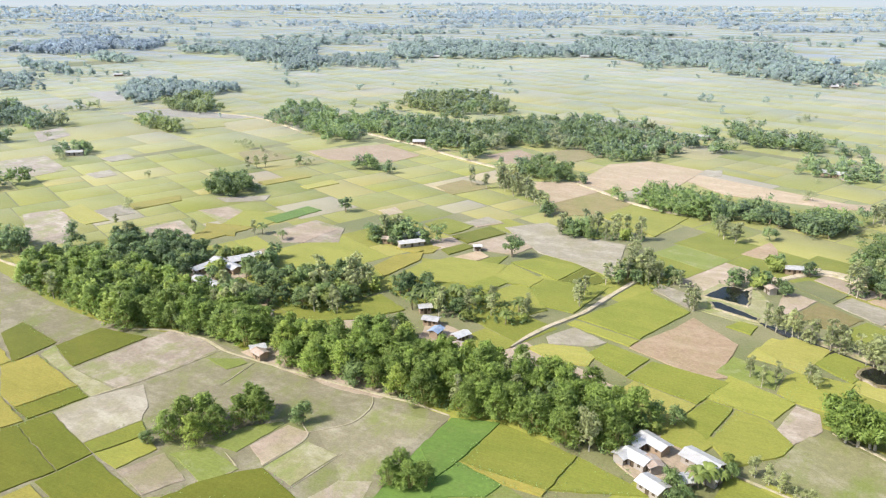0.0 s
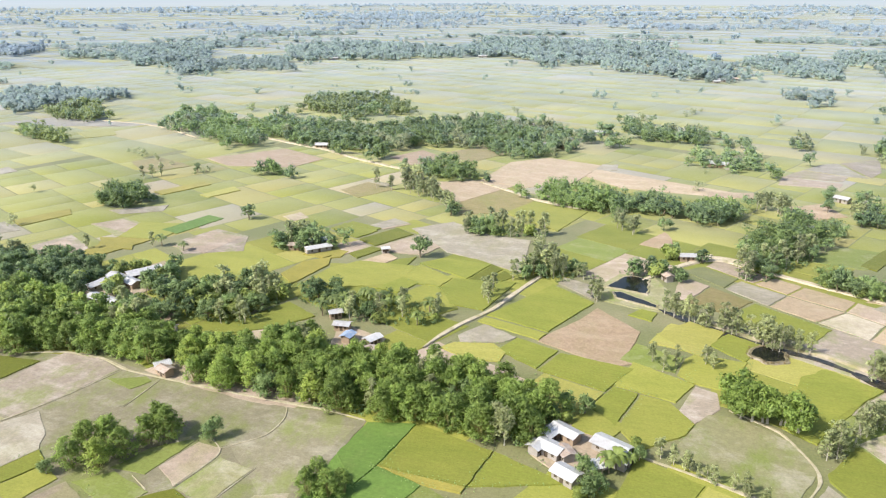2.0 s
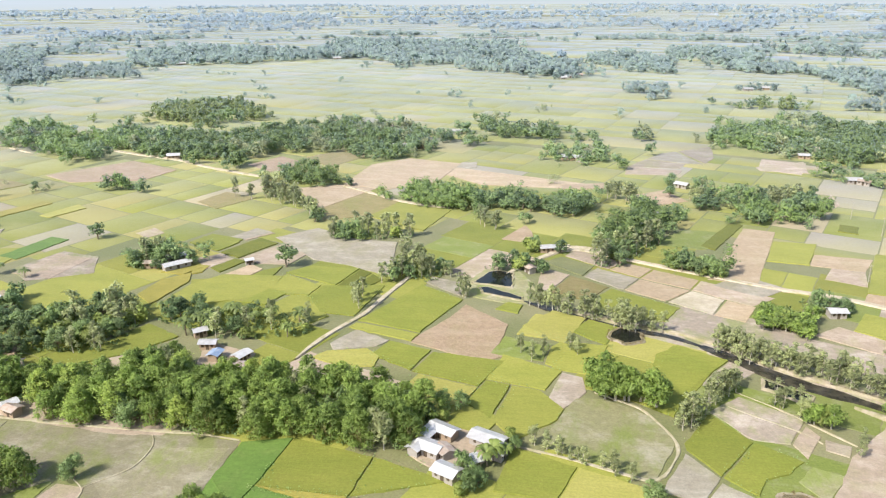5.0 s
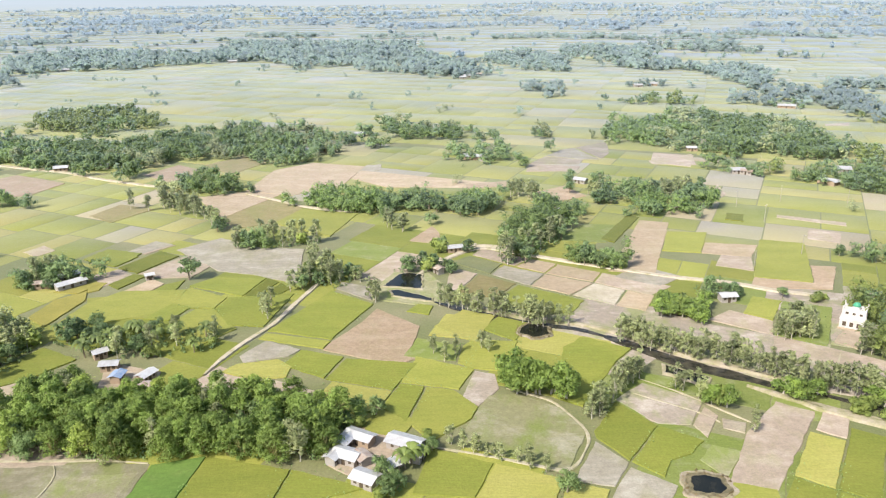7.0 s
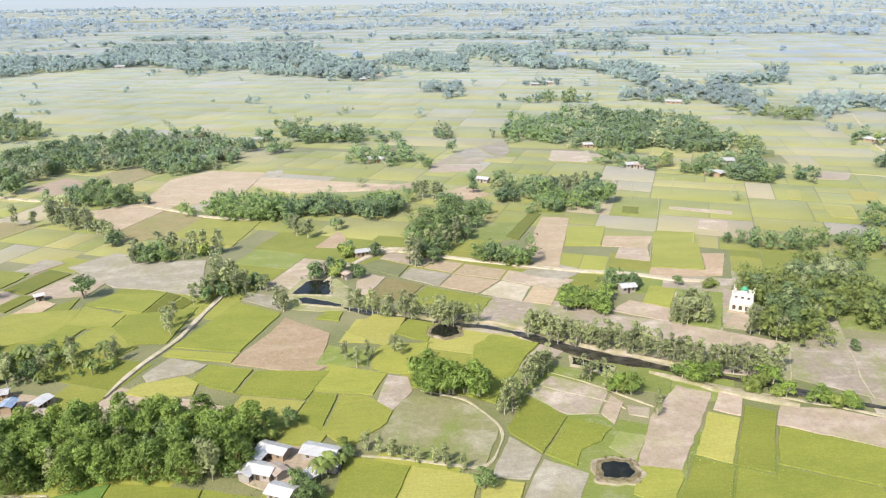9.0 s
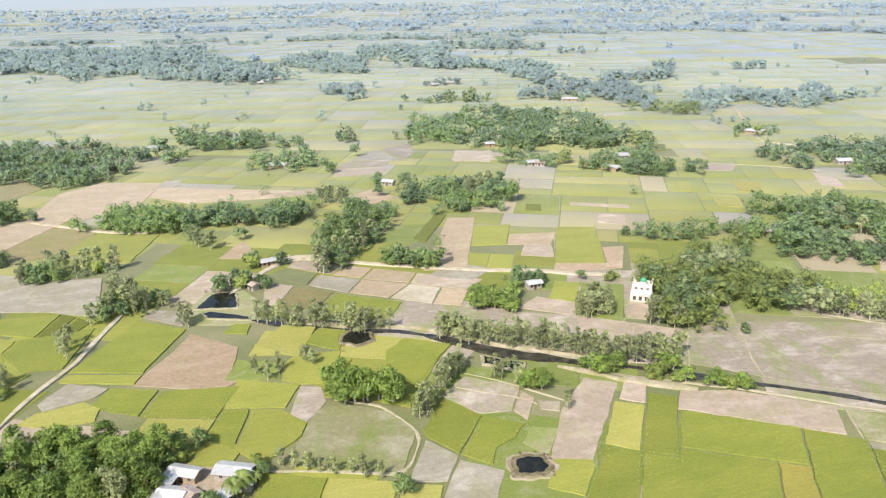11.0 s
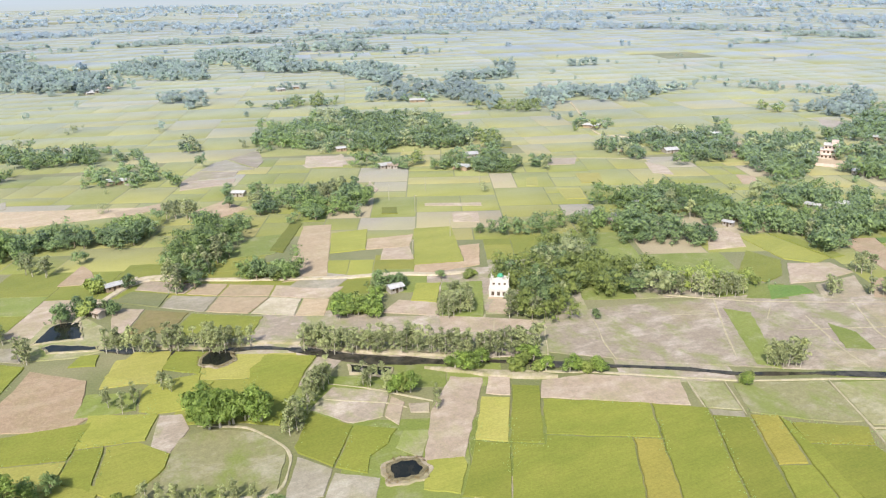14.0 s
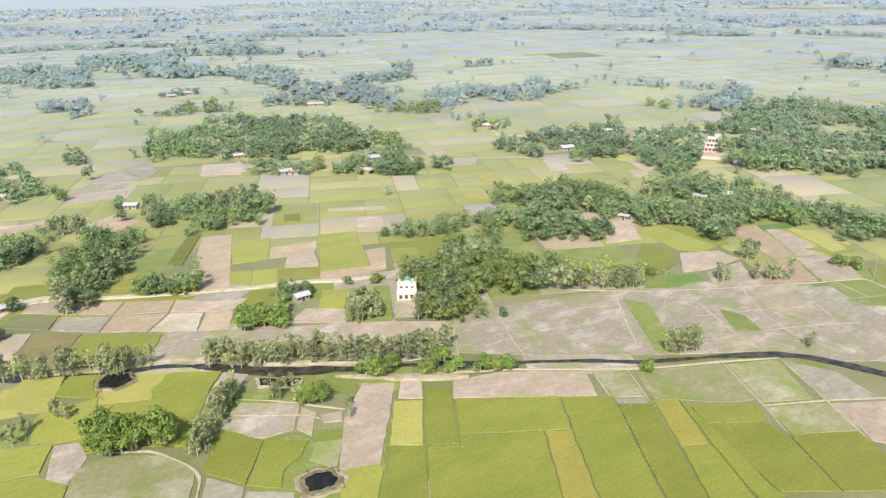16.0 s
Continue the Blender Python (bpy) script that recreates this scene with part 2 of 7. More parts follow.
LEAVES = {
    "bamboo": foliage("bamboo_leaves", (0.305, 0.405, 0.10), (0.135, 0.21, 0.058), 0.06, 0.45),
    "mango": foliage("mango_leaves", (0.178, 0.253, 0.092), (0.094, 0.152, 0.064)),
    "round": foliage("broad_leaves", (0.218, 0.296, 0.104), (0.118, 0.18, 0.073)),
    "slim": foliage("grey_green_leaves", (0.395, 0.425, 0.21), (0.25, 0.29, 0.135), 0.06, 0.42),
    "bush": foliage("fresh_leaves", (0.31, 0.365, 0.092), (0.165, 0.222, 0.056), 0.06, 0.4),
    "thicket": foliage("thicket_leaves", (0.275, 0.37, 0.112), (0.14, 0.21, 0.07), 0.08, 0.45),
    "fig": foliage("fig_leaves", (0.255, 0.345, 0.072), (0.105, 0.17, 0.04)),
    "dry": foliage("dry_weeds", (0.23, 0.17, 0.075), (0.10, 0.075, 0.035)),
    "palm": foliage("palm_leaves", (0.19, 0.24, 0.065), (0.09, 0.13, 0.035)),
    # distance haze painted into the next three: paler, bluer leaves and bluish sheen
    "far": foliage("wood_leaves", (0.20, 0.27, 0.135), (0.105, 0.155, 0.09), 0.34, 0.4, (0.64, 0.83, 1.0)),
    "remote": foliage("hazed_wood_leaves", (0.35, 0.43, 0.36), (0.305, 0.375, 0.315), 1.0, 0.6, (0.68, 0.84, 1.0)),
    "farthest": foliage("haze_pale_wood_leaves", (0.40, 0.48, 0.53), (0.37, 0.45, 0.50), 1.0, 0.6, (0.68, 0.84, 1.0)),
}
_k = Mat("bark", 0.95, 0.15)
BARK = _k.done(_k.mix(_k.noise(3, 4), (0.13, 0.10, 0.07), (0.34, 0.29, 0.22)), _k.noise(6, 4), 0.03)
_k = Mat("pale_bark", 0.9, 0.15)
PALE_BARK = _k.done(_k.mix(_k.noise(2, 4), (0.30, 0.27, 0.22), (0.55, 0.51, 0.44)), _k.noise(6, 4), 0.02)
_k = Mat("bamboo_culm", 0.6, 0.3)
CULM = _k.done(_k.mix(_k.noise(1.5, 3), (0.20, 0.19, 0.06), (0.36, 0.32, 0.14)), _k.noise(6, 4), 0.02)


def sheet_metal(name, a, b, metal=0.5):
    k = Mat(name, 0.45, 0.5)
    k.b.inputs["Metallic"].default_value = metal
    c = k.mix(k.span(k.noise(0.7, 5, 0.7), 0, 1, 0.4, 0.7), a, b)
    c = k.mix(k.span(k.noise(0.35, 5, 0.75), 0, 0.6, 0.6, 0.78), c, (0.24, 0.12, 0.06))
    c = k.mix(1.0, c, k.grey(k.span(k.each(), 0.85, 1.1)), "MULTIPLY")
    return k.done(c, k.noise(5, 3), 0.01)


ROOFS = {
    "tin": sheet_metal("tin_roof", (0.58, 0.575, 0.58), (0.45, 0.435, 0.43), 0.25),
    "rust": sheet_metal("rusty_tin_roof", (0.38, 0.28, 0.22), (0.5, 0.45, 0.4), 0.2),
    "blue": sheet_metal("blue_tin_roof", (0.22, 0.32, 0.5), (0.5, 0.52, 0.56), 0.2),
}
_k = Mat("thatch", 0.95, 0.1)
ROOFS["thatch"] = _k.done(_k.mix(_k.noise(2.5, 5, 0.7), (0.20, 0.14, 0.10), (0.36, 0.27, 0.20)), _k.noise(9, 4), 0.06)
_k = Mat("tin_wall", 0.6, 0.4)
TINWALL = _k.done(_k.mix(_k.noise(0.9, 5, 0.7), (0.42, 0.40, 0.38), (0.26, 0.22, 0.19)), _k.noise(5, 3), 0.02)
_k = Mat("mud_wall", 0.95, 0.1)
MUDWALL = _k.done(_k.mix(_k.noise(0.9, 5, 0.7), (0.40, 0.31, 0.23), (0.28, 0.21, 0.15)), _k.noise(5, 3), 0.03)
_k = Mat("dark_opening", 0.7, 0.2)
DARKWOOD = _k.done(_k.mix(_k.noise(2, 4), (0.06, 0.045, 0.035), (0.12, 0.09, 0.06)))
_k = Mat("swept_yard", 0.95, 0.1)
YARD = _k.done(_k.mix(_k.noise(0.5, 5, 0.7), (0.47, 0.38, 0.29), (0.36, 0.29, 0.21)), _k.noise(4, 4), 0.03)
_k = Mat("white_render", 0.85, 0.2)
WHITE = _k.done(_k.mix(_k.span(_k.noise(0.5, 5, 0.7), 0, 1, 0.35, 0.75), (0.62, 0.59, 0.57), (0.48, 0.455, 0.43)), _k.noise(5, 3), 0.01)
_k = Mat("pink_render", 0.85, 0.2)
PINK = _k.done(_k.mix(_k.span(_k.noise(0.5, 5, 0.7), 0, 1, 0.35, 0.75), (0.66, 0.52, 0.47), (0.52, 0.40, 0.355)), _k.noise(5, 3), 0.01)
_k = Mat("green_paint", 0.5, 0.4)
GREENPAINT = _k.done(_k.mix(_k.noise(1.5, 4), (0.05, 0.28, 0.16), (0.10, 0.36, 0.22)))

# ---- builders ----
def mesh_object(name, bm, material, parent=None):
    me = bpy.data.meshes.new(name)
    bm.to_mesh(me)
    bm.free()
    me.materials.append(material)
    ob = new(name, me)
    ob.parent = parent
    return ob


def part(name, bm, material, parent, label=""):
    return tagged(mesh_object(name, bm, material, parent), label)


def quads_object(name, verts, faces, material, parent=None, normals=None):
    """A mesh from arrays of corners and of faces that all have the same number of corners; normals: of the corners, where the shading is soft."""
    v, f = np.asarray(verts, np.float32), np.asarray(faces, np.int32)
    me = bpy.data.meshes.new(name)
    me.vertices.add(len(v))
    me.vertices.foreach_set("co", v.ravel())
    me.loops.add(f.size)
    me.loops.foreach_set("vertex_index", f.ravel())
    me.polygons.add(len(f))
    me.polygons.foreach_set("loop_start", np.arange(0, f.size, f.shape[1], dtype=np.int32))
    me.update(calc_edges=True)
    if normals is not None:
        me.attributes.new("custom_normal", "FLOAT_VECTOR", "POINT").data.foreach_set("vector", np.asarray(normals, np.float32).ravel())
    me.materials.append(material)
    ob = new(name, me)
    ob.parent = parent
    return ob


def box(bm, x0, y0, z0, x1, y1, z1, m=None):
    v = [bm.verts.new(Vector(p)) for p in ((x0, y0, z0), (x1, y0, z0), (x1, y1, z0), (x0, y1, z0), (x0, y0, z1), (x1, y0, z1), (x1, y1, z1), (x0, y1, z1))]
    if m is not None:
        for w in v:
            w.co = m @ w.co
    for f in ((0, 3, 2, 1), (4, 5, 6, 7), (0, 1, 5, 4), (1, 2, 6, 5), (2, 3, 7, 6), (3, 0, 4, 7)):
        bm.faces.new([v[i] for i in f])


def area2(pts):
    return sum(a[0] * b[1] - b[0] * a[1] for a, b in zip(pts, pts[1:] + pts[:1]))


def inside(pts, x, y):
    hit = False
    for (x0, y0), (x1, y1) in zip(pts, pts[1:] + pts[:1]):
        if (y0 > y) != (y1 > y) and x < (x1 - x0) * (y - y0) / (y1 - y0) + x0:
            hit = not hit
    return hit


def rough_outline(pts, step, jitter, inset):
    """The outline drawn in by inset, cut into short steps, each a little off the line."""
    pts = [Vector(p) for p in pts]
    if area2([tuple(p) for p in pts]) < 0:
        pts.reverse()
    n, drawn = len(pts), []
    for i in range(n):
        a, b, c = pts[i - 1], pts[i], pts[(i + 1) % n]
        u, w = (b - a).normalized(), (c - b).normalized()
        nu, nw = Vector((-u.y, u.x)), Vector((-w.y, w.x))
        s = nu + nw
        s = s / max(0.5, s.length_squared / 2)
        drawn.append(b + s * inset)
    out = []
    for i in range(n):
        a, b = drawn[i], drawn[(i + 1) % n]
        k = max(1, int((b - a).length / step))
        for j in range(k):
            p = a.lerp(b, j / k)
            q = Vector((p.x * 0.35, p.y * 0.35, 3.0))
            out.append(p + Vector((noise.noise(q), noise.noise(q + Vector((9, 5, 2))))) * jitter)
    return out


def slab(outline, z0, z1, lip=0.25):
    """A raised bed with a sloping edge; the outline runs counter-clockwise."""
    bm, n, top = bmesh.new(), len(outline), []
    low = [bm.verts.new((p.x, p.y, z0)) for p in outline]
    for i, p in enumerate(outline):
        d = (outline[(i + 1) % n] - outline[i - 1]).normalized()
        top.append(bm.verts.new((p.x - d.y * lip, p.y + d.x * lip, z1)))
    for i in range(n):
        bm.faces.new((low[i], low[(i + 1) % n], top[(i + 1) % n], top[i]))
    cap = bm.faces.new(top)
    bm.normal_update()
    bmesh.ops.triangulate(bm, faces=[cap])
    return bm


HEIGHT = {"rice": 0.42, "rice_dark": 0.42, "lime": 0.40, "gold_lime": 0.43, "gold": 0.43, "olive": 0.41, "deep": 0.40, "olive_dark": 0.38, "grass": 0.34, "fallow_green": 0.16, "mud_green": 0.22, "weedy": 0.25}


BEDS, EDGES = [], []


def plot(crop_name, *corners, high=None):
    name, label, material = FIELDS[crop_name]
    BEDS.append(corners)
    wide = crop_name in ("fallow_green", "mud_green")
    line = rough_outline(list(corners), 2.5, 0.5, 0.0 if wide else 0.13)
    if high is None and not material.name.startswith(("earth", "stubble")) and corners[0][0] ** 2 + corners[0][1] ** 2 < 270 ** 2:
        EDGES.extend(line)
    bm = slab(line, 0.0, high or HEIGHT.get(crop_name, 0.28) + rng.uniform(-0.03, 0.03), 0.12)
    ob = mesh_object(name, bm, material)
    return tagged(ob, label, "field", "fields of the plain", "structure")


def ribbon(width, pts, z, crown, step=3.0, wobble=0.3, foot=1.25):
    """A strip along a line, with sloping shoulders."""
    pts = [Vector(p) for p in pts]
    line = []
    for a, b in zip(pts, pts[1:]):
        k = max(1, int((b - a).length / step))
        line += [a.lerp(b, j / k) for j in range(k)]
    line.append(pts[-1])
    for _ in range(2):
        line = [line[0]] + [(line[i - 1] + line[i] * 2 + line[i + 1]) / 4 for i in range(1, len(line) - 1)] + [line[-1]]
    bm, rows = bmesh.new(), []
    for i, p in enumerate(line):
        d = (line[min(i + 1, len(line) - 1)] - line[max(i - 1, 0)]).normalized()
        s = Vector((-d.y, d.x))
        w = width / 2 * (1 + wobble * noise.noise((p.x * 0.12, p.y * 0.12, 1)))
        w *= min(1.0, 0.35 + 0.22 * min(i, len(line) - 1 - i))
        rows.append([bm.verts.new((*(p + s * w * k), h)) for k, h in ((-foot, 0.0), (-1, z), (-0.35, z + crown), (0.35, z + crown), (1, z), (foot, 0.0))])
    for a, b in zip(rows, rows[1:]):
        for i in range(5):
            bm.faces.new((a[i], b[i], b[i + 1], a[i + 1]))
    bmesh.ops.recalc_face_normals(bm, faces=bm.faces)
    if sum(f.normal.z for f in bm.faces) < 0:
        bmesh.ops.reverse_faces(bm, faces=bm.faces)
    return bm


def track(width, *pts):
    if width > 1.3:
        tagged(mesh_object("dirt_road", ribbon(width, pts, 0.62, 0.06), TRACK), "pale sandy dirt road on a low embankment", "road", "", "structure")
    else:
        tagged(mesh_object("footpath", ribbon(width * 0.75, pts, 0.30, 0.03, 2.0, 0.9), PATHWAY), "narrow pale trodden footpath on a bund", "path", "", "structure")


def bank(width, *pts):
    tagged(mesh_object("canal_bank", ribbon(width, pts, 0.75, 0.15, 2.0, 0.5), BANK), "grassy earth bank beside the canal", "bank", "", "structure")


def canal(width, *pts):
    tagged(mesh_object("canal_water", ribbon(width, pts, 0.34, 0.0, 2.5, 0.55, 1.02), CANALWATER), "dark still water in a narrow canal", "water", "", "structure")


def pond(x, y, rx, ry, turn, rim=1.0):
    m = pose(x, y, 0, 0, 0, turn)
    for name, k, z, material, label, cat in (("pond_margin", 1.45, 0.5, FIELDS["mud_dark"][2], "dried mud around a pond", "bank"),
                                         ("pond_bank", 1.2, 0.62, PONDWEED, "muddy weed-covered pond bank", "bank"), ("pond_water", 0.92, 0.66, WATER, "black still pond water", "water")):
        ring = []
        k = 1 + (k - 1) * rim if k > 1 else k
        for i in range(40):
            a = i / 40 * math.tau
            r = k * (1 + 0.4 * noise.noise((math.cos(a) * 1.5 + x, math.sin(a) * 1.5 + y, 0)))
            ring.append((m @ Vector((rx * r * math.cos(a), ry * r * math.sin(a), 0))).to_2d())
        tagged(mesh_object(name, slab(ring, 0.0, z, 0.4), material), label, cat, "", "structure")
        if name == "pond_bank":
            rim = [(p.x + rng.gauss(0, 0.35), p.y + rng.gauss(0, 0.35)) for p in ring for _ in range(2) if rng.random() < 0.5]
            far_wood("pond_weeds", rim, int(abs(x * 7 + y)), 60, 0.8, "low brown weeds round a pond", 1.0, "dry", 5)


def pool(*corners):
    """Open water with a sandy rim."""
    for name, inset, z, material, label, cat in (("pond_bank", -0.6, 0.62, BANK, "bare sandy pond bank", "bank"), ("pond_water", 0.0, 0.67, WATER, "dark still pond water", "water")):
        tagged(mesh_object(name, slab(rough_outline(list(corners), 1.2, 0.7, inset), 0.0, z, 0.3), material), label, cat, "", "structure")


# ---- trees ----
def leaf_cloud(r, lobes, per, size, droop=0.0, ruffle=0.55, loose=0.22, flat=0.0):
    """Leaf clumps on the shells of lobes (centre, radii): arrays of corners and faces. size: one, or one for each lobe."""
    per = max(3, int(per))
    c = np.repeat(np.array([q[0] for q in lobes], float), per, 0)
    rad = np.repeat(np.array([q[1] for q in lobes], float), per, 0)
    n = len(c)
    big = np.repeat(np.broadcast_to(size, len(lobes)), per)[:, None]
    d = r.normal(size=(n, 3))
    d /= np.linalg.norm(d, axis=1, keepdims=True)
    d[:, 2] = np.abs(d[:, 2]) * np.where(r.random(n) < 0.8, 1, -0.7)
    p = c + d * rad * np.clip(r.normal(0.92, loose, (n, 1)), 0.2, 1.6)
    nrm = d * 0.8 + r.normal(size=(n, 3)) * ruffle + (0, 0, 0.25)
    nrm /= np.linalg.norm(nrm, axis=1, keepdims=True)
    soft = (d * 0.75 + nrm * 0.55) * (1 - flat) + (0, -0.25 * flat, 0.12 + flat)
    soft /= np.linalg.norm(soft, axis=1, keepdims=True)
    t = np.cross(nrm, r.normal(size=(n, 3)))
    t /= np.linalg.norm(t, axis=1, keepdims=True)
    b = np.cross(nrm, t)
    s = big * r.uniform(0.6, 1.4, (n, 1))
    t, b = t * s, b * s * 0.62
    low = np.array((0, 0, -droop)) * s
    v = np.stack([p - t * 0.7 + b, p - t * 0.7 - b, p + t * 1.1 + low], 1).reshape(-1, 3)
    return v, np.arange(len(v)).reshape(-1, 3), np.repeat(soft, 3, 0)


def leaf_mounds(r, lobes, share, flat):
    """The dense inner leaf mass of each lobe: an uneven mound, corners, faces and soft normals."""
    c, rad = np.array([q[0] for q in lobes], float), np.array([q[1] for q in lobes], float)
    n = len(c)
    d = np.array([(0, 0, 1)] + [(0.72 * math.cos(k / 5 * math.tau), 0.72 * math.sin(k / 5 * math.tau), 0.69) for k in range(5)]
                 + [(0.98 * math.cos((k + 0.5) / 5 * math.tau), 0.98 * math.sin((k + 0.5) / 5 * math.tau), -0.2) for k in range(5)])
    d = np.repeat(d[None], n, 0) + r.normal(0, 0.12, (n, 11, 3))
    v = c[:, None] + d * rad[:, None] * share * r.uniform(0.8, 1.2, (n, 11, 1))
    ring = [(0, 1 + k, 1 + (k + 1) % 5) for k in range(5)] + [(1 + k, 6 + k, 1 + (k + 1) % 5) for k in range(5)] + [(6 + k, 6 + (k + 1) % 5, 1 + (k + 1) % 5) for k in range(5)]
    f = np.array(ring)[None] + 11 * np.arange(n)[:, None, None]
    soft = d * (1 - flat) + (0, -0.25 * flat, 0.1 + flat)
    soft /= np.linalg.norm(soft, axis=2, keepdims=True)
    return v.reshape(-1, 3), f.reshape(-1, 3), soft.reshape(-1, 3)


def limb(bm, a, b, ra, rb, sides=6):
    a, b = Vector(a), Vector(b)
    q = (b - a).to_track_quat("Z", "Y")
    rings = [[bm.verts.new(c + q @ Vector((rad * math.cos(k / sides * math.tau), rad * math.sin(k / sides * math.tau), 0))) for k in range(sides)] for c, rad in ((a, ra), (b, rb))]
    for k in range(sides):
        bm.faces.new((rings[0][k], rings[0][(k + 1) % sides], rings[1][(k + 1) % sides], rings[1][k]))


LABELS = {
    "bamboo": ("bamboo_clump", "feathery yellow-green bamboo clump with arching culms", "bamboo"),
    "mango": ("mango_tree", "dark green broad-crowned fruit tree beside houses", "tree"),
    "round": ("broadleaf_tree", "green broadleaf tree with an uneven crown", "tree"),
    "fresh": ("fig_tree", "spreading fresh green tree with pale trunks showing", "tree"),
    "slim": ("tall_slim_tree", "tall slim grey-green tree with a bare pale trunk", "tree"),
    "sapling": ("roadside_sapling", "slender young grey-green tree with a pale stem", "tree"),
    "bush": ("bush", "fresh green leafy bush growing on the ground", "bush"),
    "palm": ("banana_palm", "banana-like palm with arching green fronds", "palm"),
}


def make_tree(kind, seed, far=False):
    """A tree about 10 m tall (bush and palm: 5 m), standing at the origin; far: with fewer, larger leaf clumps."""
    few, large = (0.42, 1.5) if far else (1.0, 1.0)
    r = np.random.default_rng(seed * 31 + sum(map(ord, kind)))
    root = new(LABELS[kind][0])
    root.empty_display_size = 0.5
    tagged(root, LABELS[kind][1], LABELS[kind][2], LABELS[kind][0] + "s of the plain")
    bm, lobes = bmesh.new(), []
    u = r.uniform
    if kind == "bamboo":
        for i in range(14):
            a, out, h = u(0, math.tau), u(0.5, 2.2), u(6.0, 9.0)
            limb(bm, (math.cos(a) * 0.4, math.sin(a) * 0.4, 0), (math.cos(a) * out, math.sin(a) * out, h - out), 0.09, 0.04, 4)
        for i in range(66):
            a, z = u(0, math.tau), 9.6 * u(0.06, 1.0) ** 0.75
            wide = 3.3 * (0.62 + 0.38 * math.sin(math.pi * min(1.0, z / 6.5))) * math.sqrt(max(0.04, 1 - (z / 10.2) ** 3))
            out = wide * (1 - 0.5 * u(0, 1) ** 1.6)
            k = u(0.5, 1.0) * (0.75 if z > 7.5 else 1.0)
            lobes.append(((math.cos(a) * out, math.sin(a) * out, z), (k * 1.05, k * 1.05, k * u(0.7, 1.2))))
        v, f, w = leaf_cloud(r, lobes, 52 * few, 0.22 * large, 0.8, 0.7, 0.36)
        bark, leaf, stem = CULM, "bamboo", "culm"
    elif kind in ("mango", "round", "fresh"):
        limb(bm, (0, 0, 0), (0.2, 0.1, 3.2), 0.34, 0.24, 7)
        for i in range(17):
            a, out = u(0, math.tau), 2.7 * math.sqrt(u(0.02, 1.0))
            c = (math.cos(a) * out, math.sin(a) * out, 1.9 + 6.6 * u(0, 1) ** 0.8 * math.sqrt(1 - (out / 3.2) ** 2))
            limb(bm, (0.2, 0.1, 2.9), tuple(0.8 * q for q in c), 0.15, 0.05, 5)
            k = u(0.85, 1.5)
            lobes.append((c, (k * 1.1, k * 1.1, k * 0.9)))
        v, f, w = leaf_cloud(r, lobes, 110 * few, 0.31 * large, 0.15, 0.6, 0.3)
        bark, leaf, stem = (PALE_BARK, "fig", "trunk") if kind == "fresh" else (BARK, kind, "trunk")
    elif kind in ("slim", "sapling"):
        limb(bm, (0, 0, 0), (0.15, 0.1, 5.5), 0.16, 0.10, 6)
        limb(bm, (0.15, 0.1, 5.5), (0.0, 0.2, 9.3), 0.10, 0.03, 5)
        for i in range(22 if kind == "slim" else 18):
            h = u(2.0 if kind == "sapling" else 2.6, 9.6)
            a, out = u(0, math.tau), u(0.3, 2.0) * (1.3 - h / 14)
            c = (math.cos(a) * out, math.sin(a) * out, h)
            limb(bm, (0.1, 0.1, h - 1.2), c, 0.05, 0.02, 4)
            k = u(0.45, 0.95)
            lobes.append((c, (k * 1.1, k * 1.1, k)))
        v, f, w = leaf_cloud(r, lobes, 38 * few, 0.3 * large, 0.4, 0.8)
        bark, leaf, stem = PALE_BARK, "slim", "trunk"
    elif kind == "bush":
        limb(bm, (0, 0, 0), (0.1, 0, 1.4), 0.12, 0.05, 5)
        for i in range(9):
            a, out = u(0, math.tau), u(0.2, 1.7)
            k = u(0.8, 1.35)
            lobes.append(((math.cos(a) * out, math.sin(a) * out, u(1.0, 3.6) - out * 0.3), (k, k, k)))
        v, f, w = leaf_cloud(r, lobes, 130 * few, 0.3 * large, 0.3)
        bark, leaf, stem = BARK, "bush", "trunk"
    else:
        limb(bm, (0, 0, 0), (0.15, 0.1, 3.0), 0.16, 0.12, 6)
        verts, faces = [], []
        for i in range(15):
            a, rise = i / 15 * math.tau + u(-0.2, 0.2), u(0.3, 1.3)
            d, s = np.array((math.cos(a), math.sin(a), 0)), np.array((-math.sin(a), math.cos(a), 0))
            base = len(verts)
            for j in range(5):
                q = j / 4
                c = np.array((0.15, 0.1, 3.0)) + d * 2.3 * q + np.array((0, 0, rise * math.sin(q * 2.6) * 1.3 - q * q * 0.7))
                w = 0.42 * math.sin(0.35 + q * 2.5)
                verts += [c - s * w, c + (0, 0, 0.1), c + s * w]
            for j in range(4):
                o = base + j * 3
                faces += [(o, o + 3, o + 4, o + 1), (o + 1, o + 4, o + 5, o + 2)]
        v, f, w = np.array(verts), faces, None
        bark, leaf, stem = BARK, "palm", "trunk"
    stems = part(stem, bm, bark, root)
    tagged(stems, kind="stuff")
    crown = quads_object("crown", v, f, LEAVES[leaf], root, w)
    return root, (stems, crown)


BANK_OF_TREES = {}


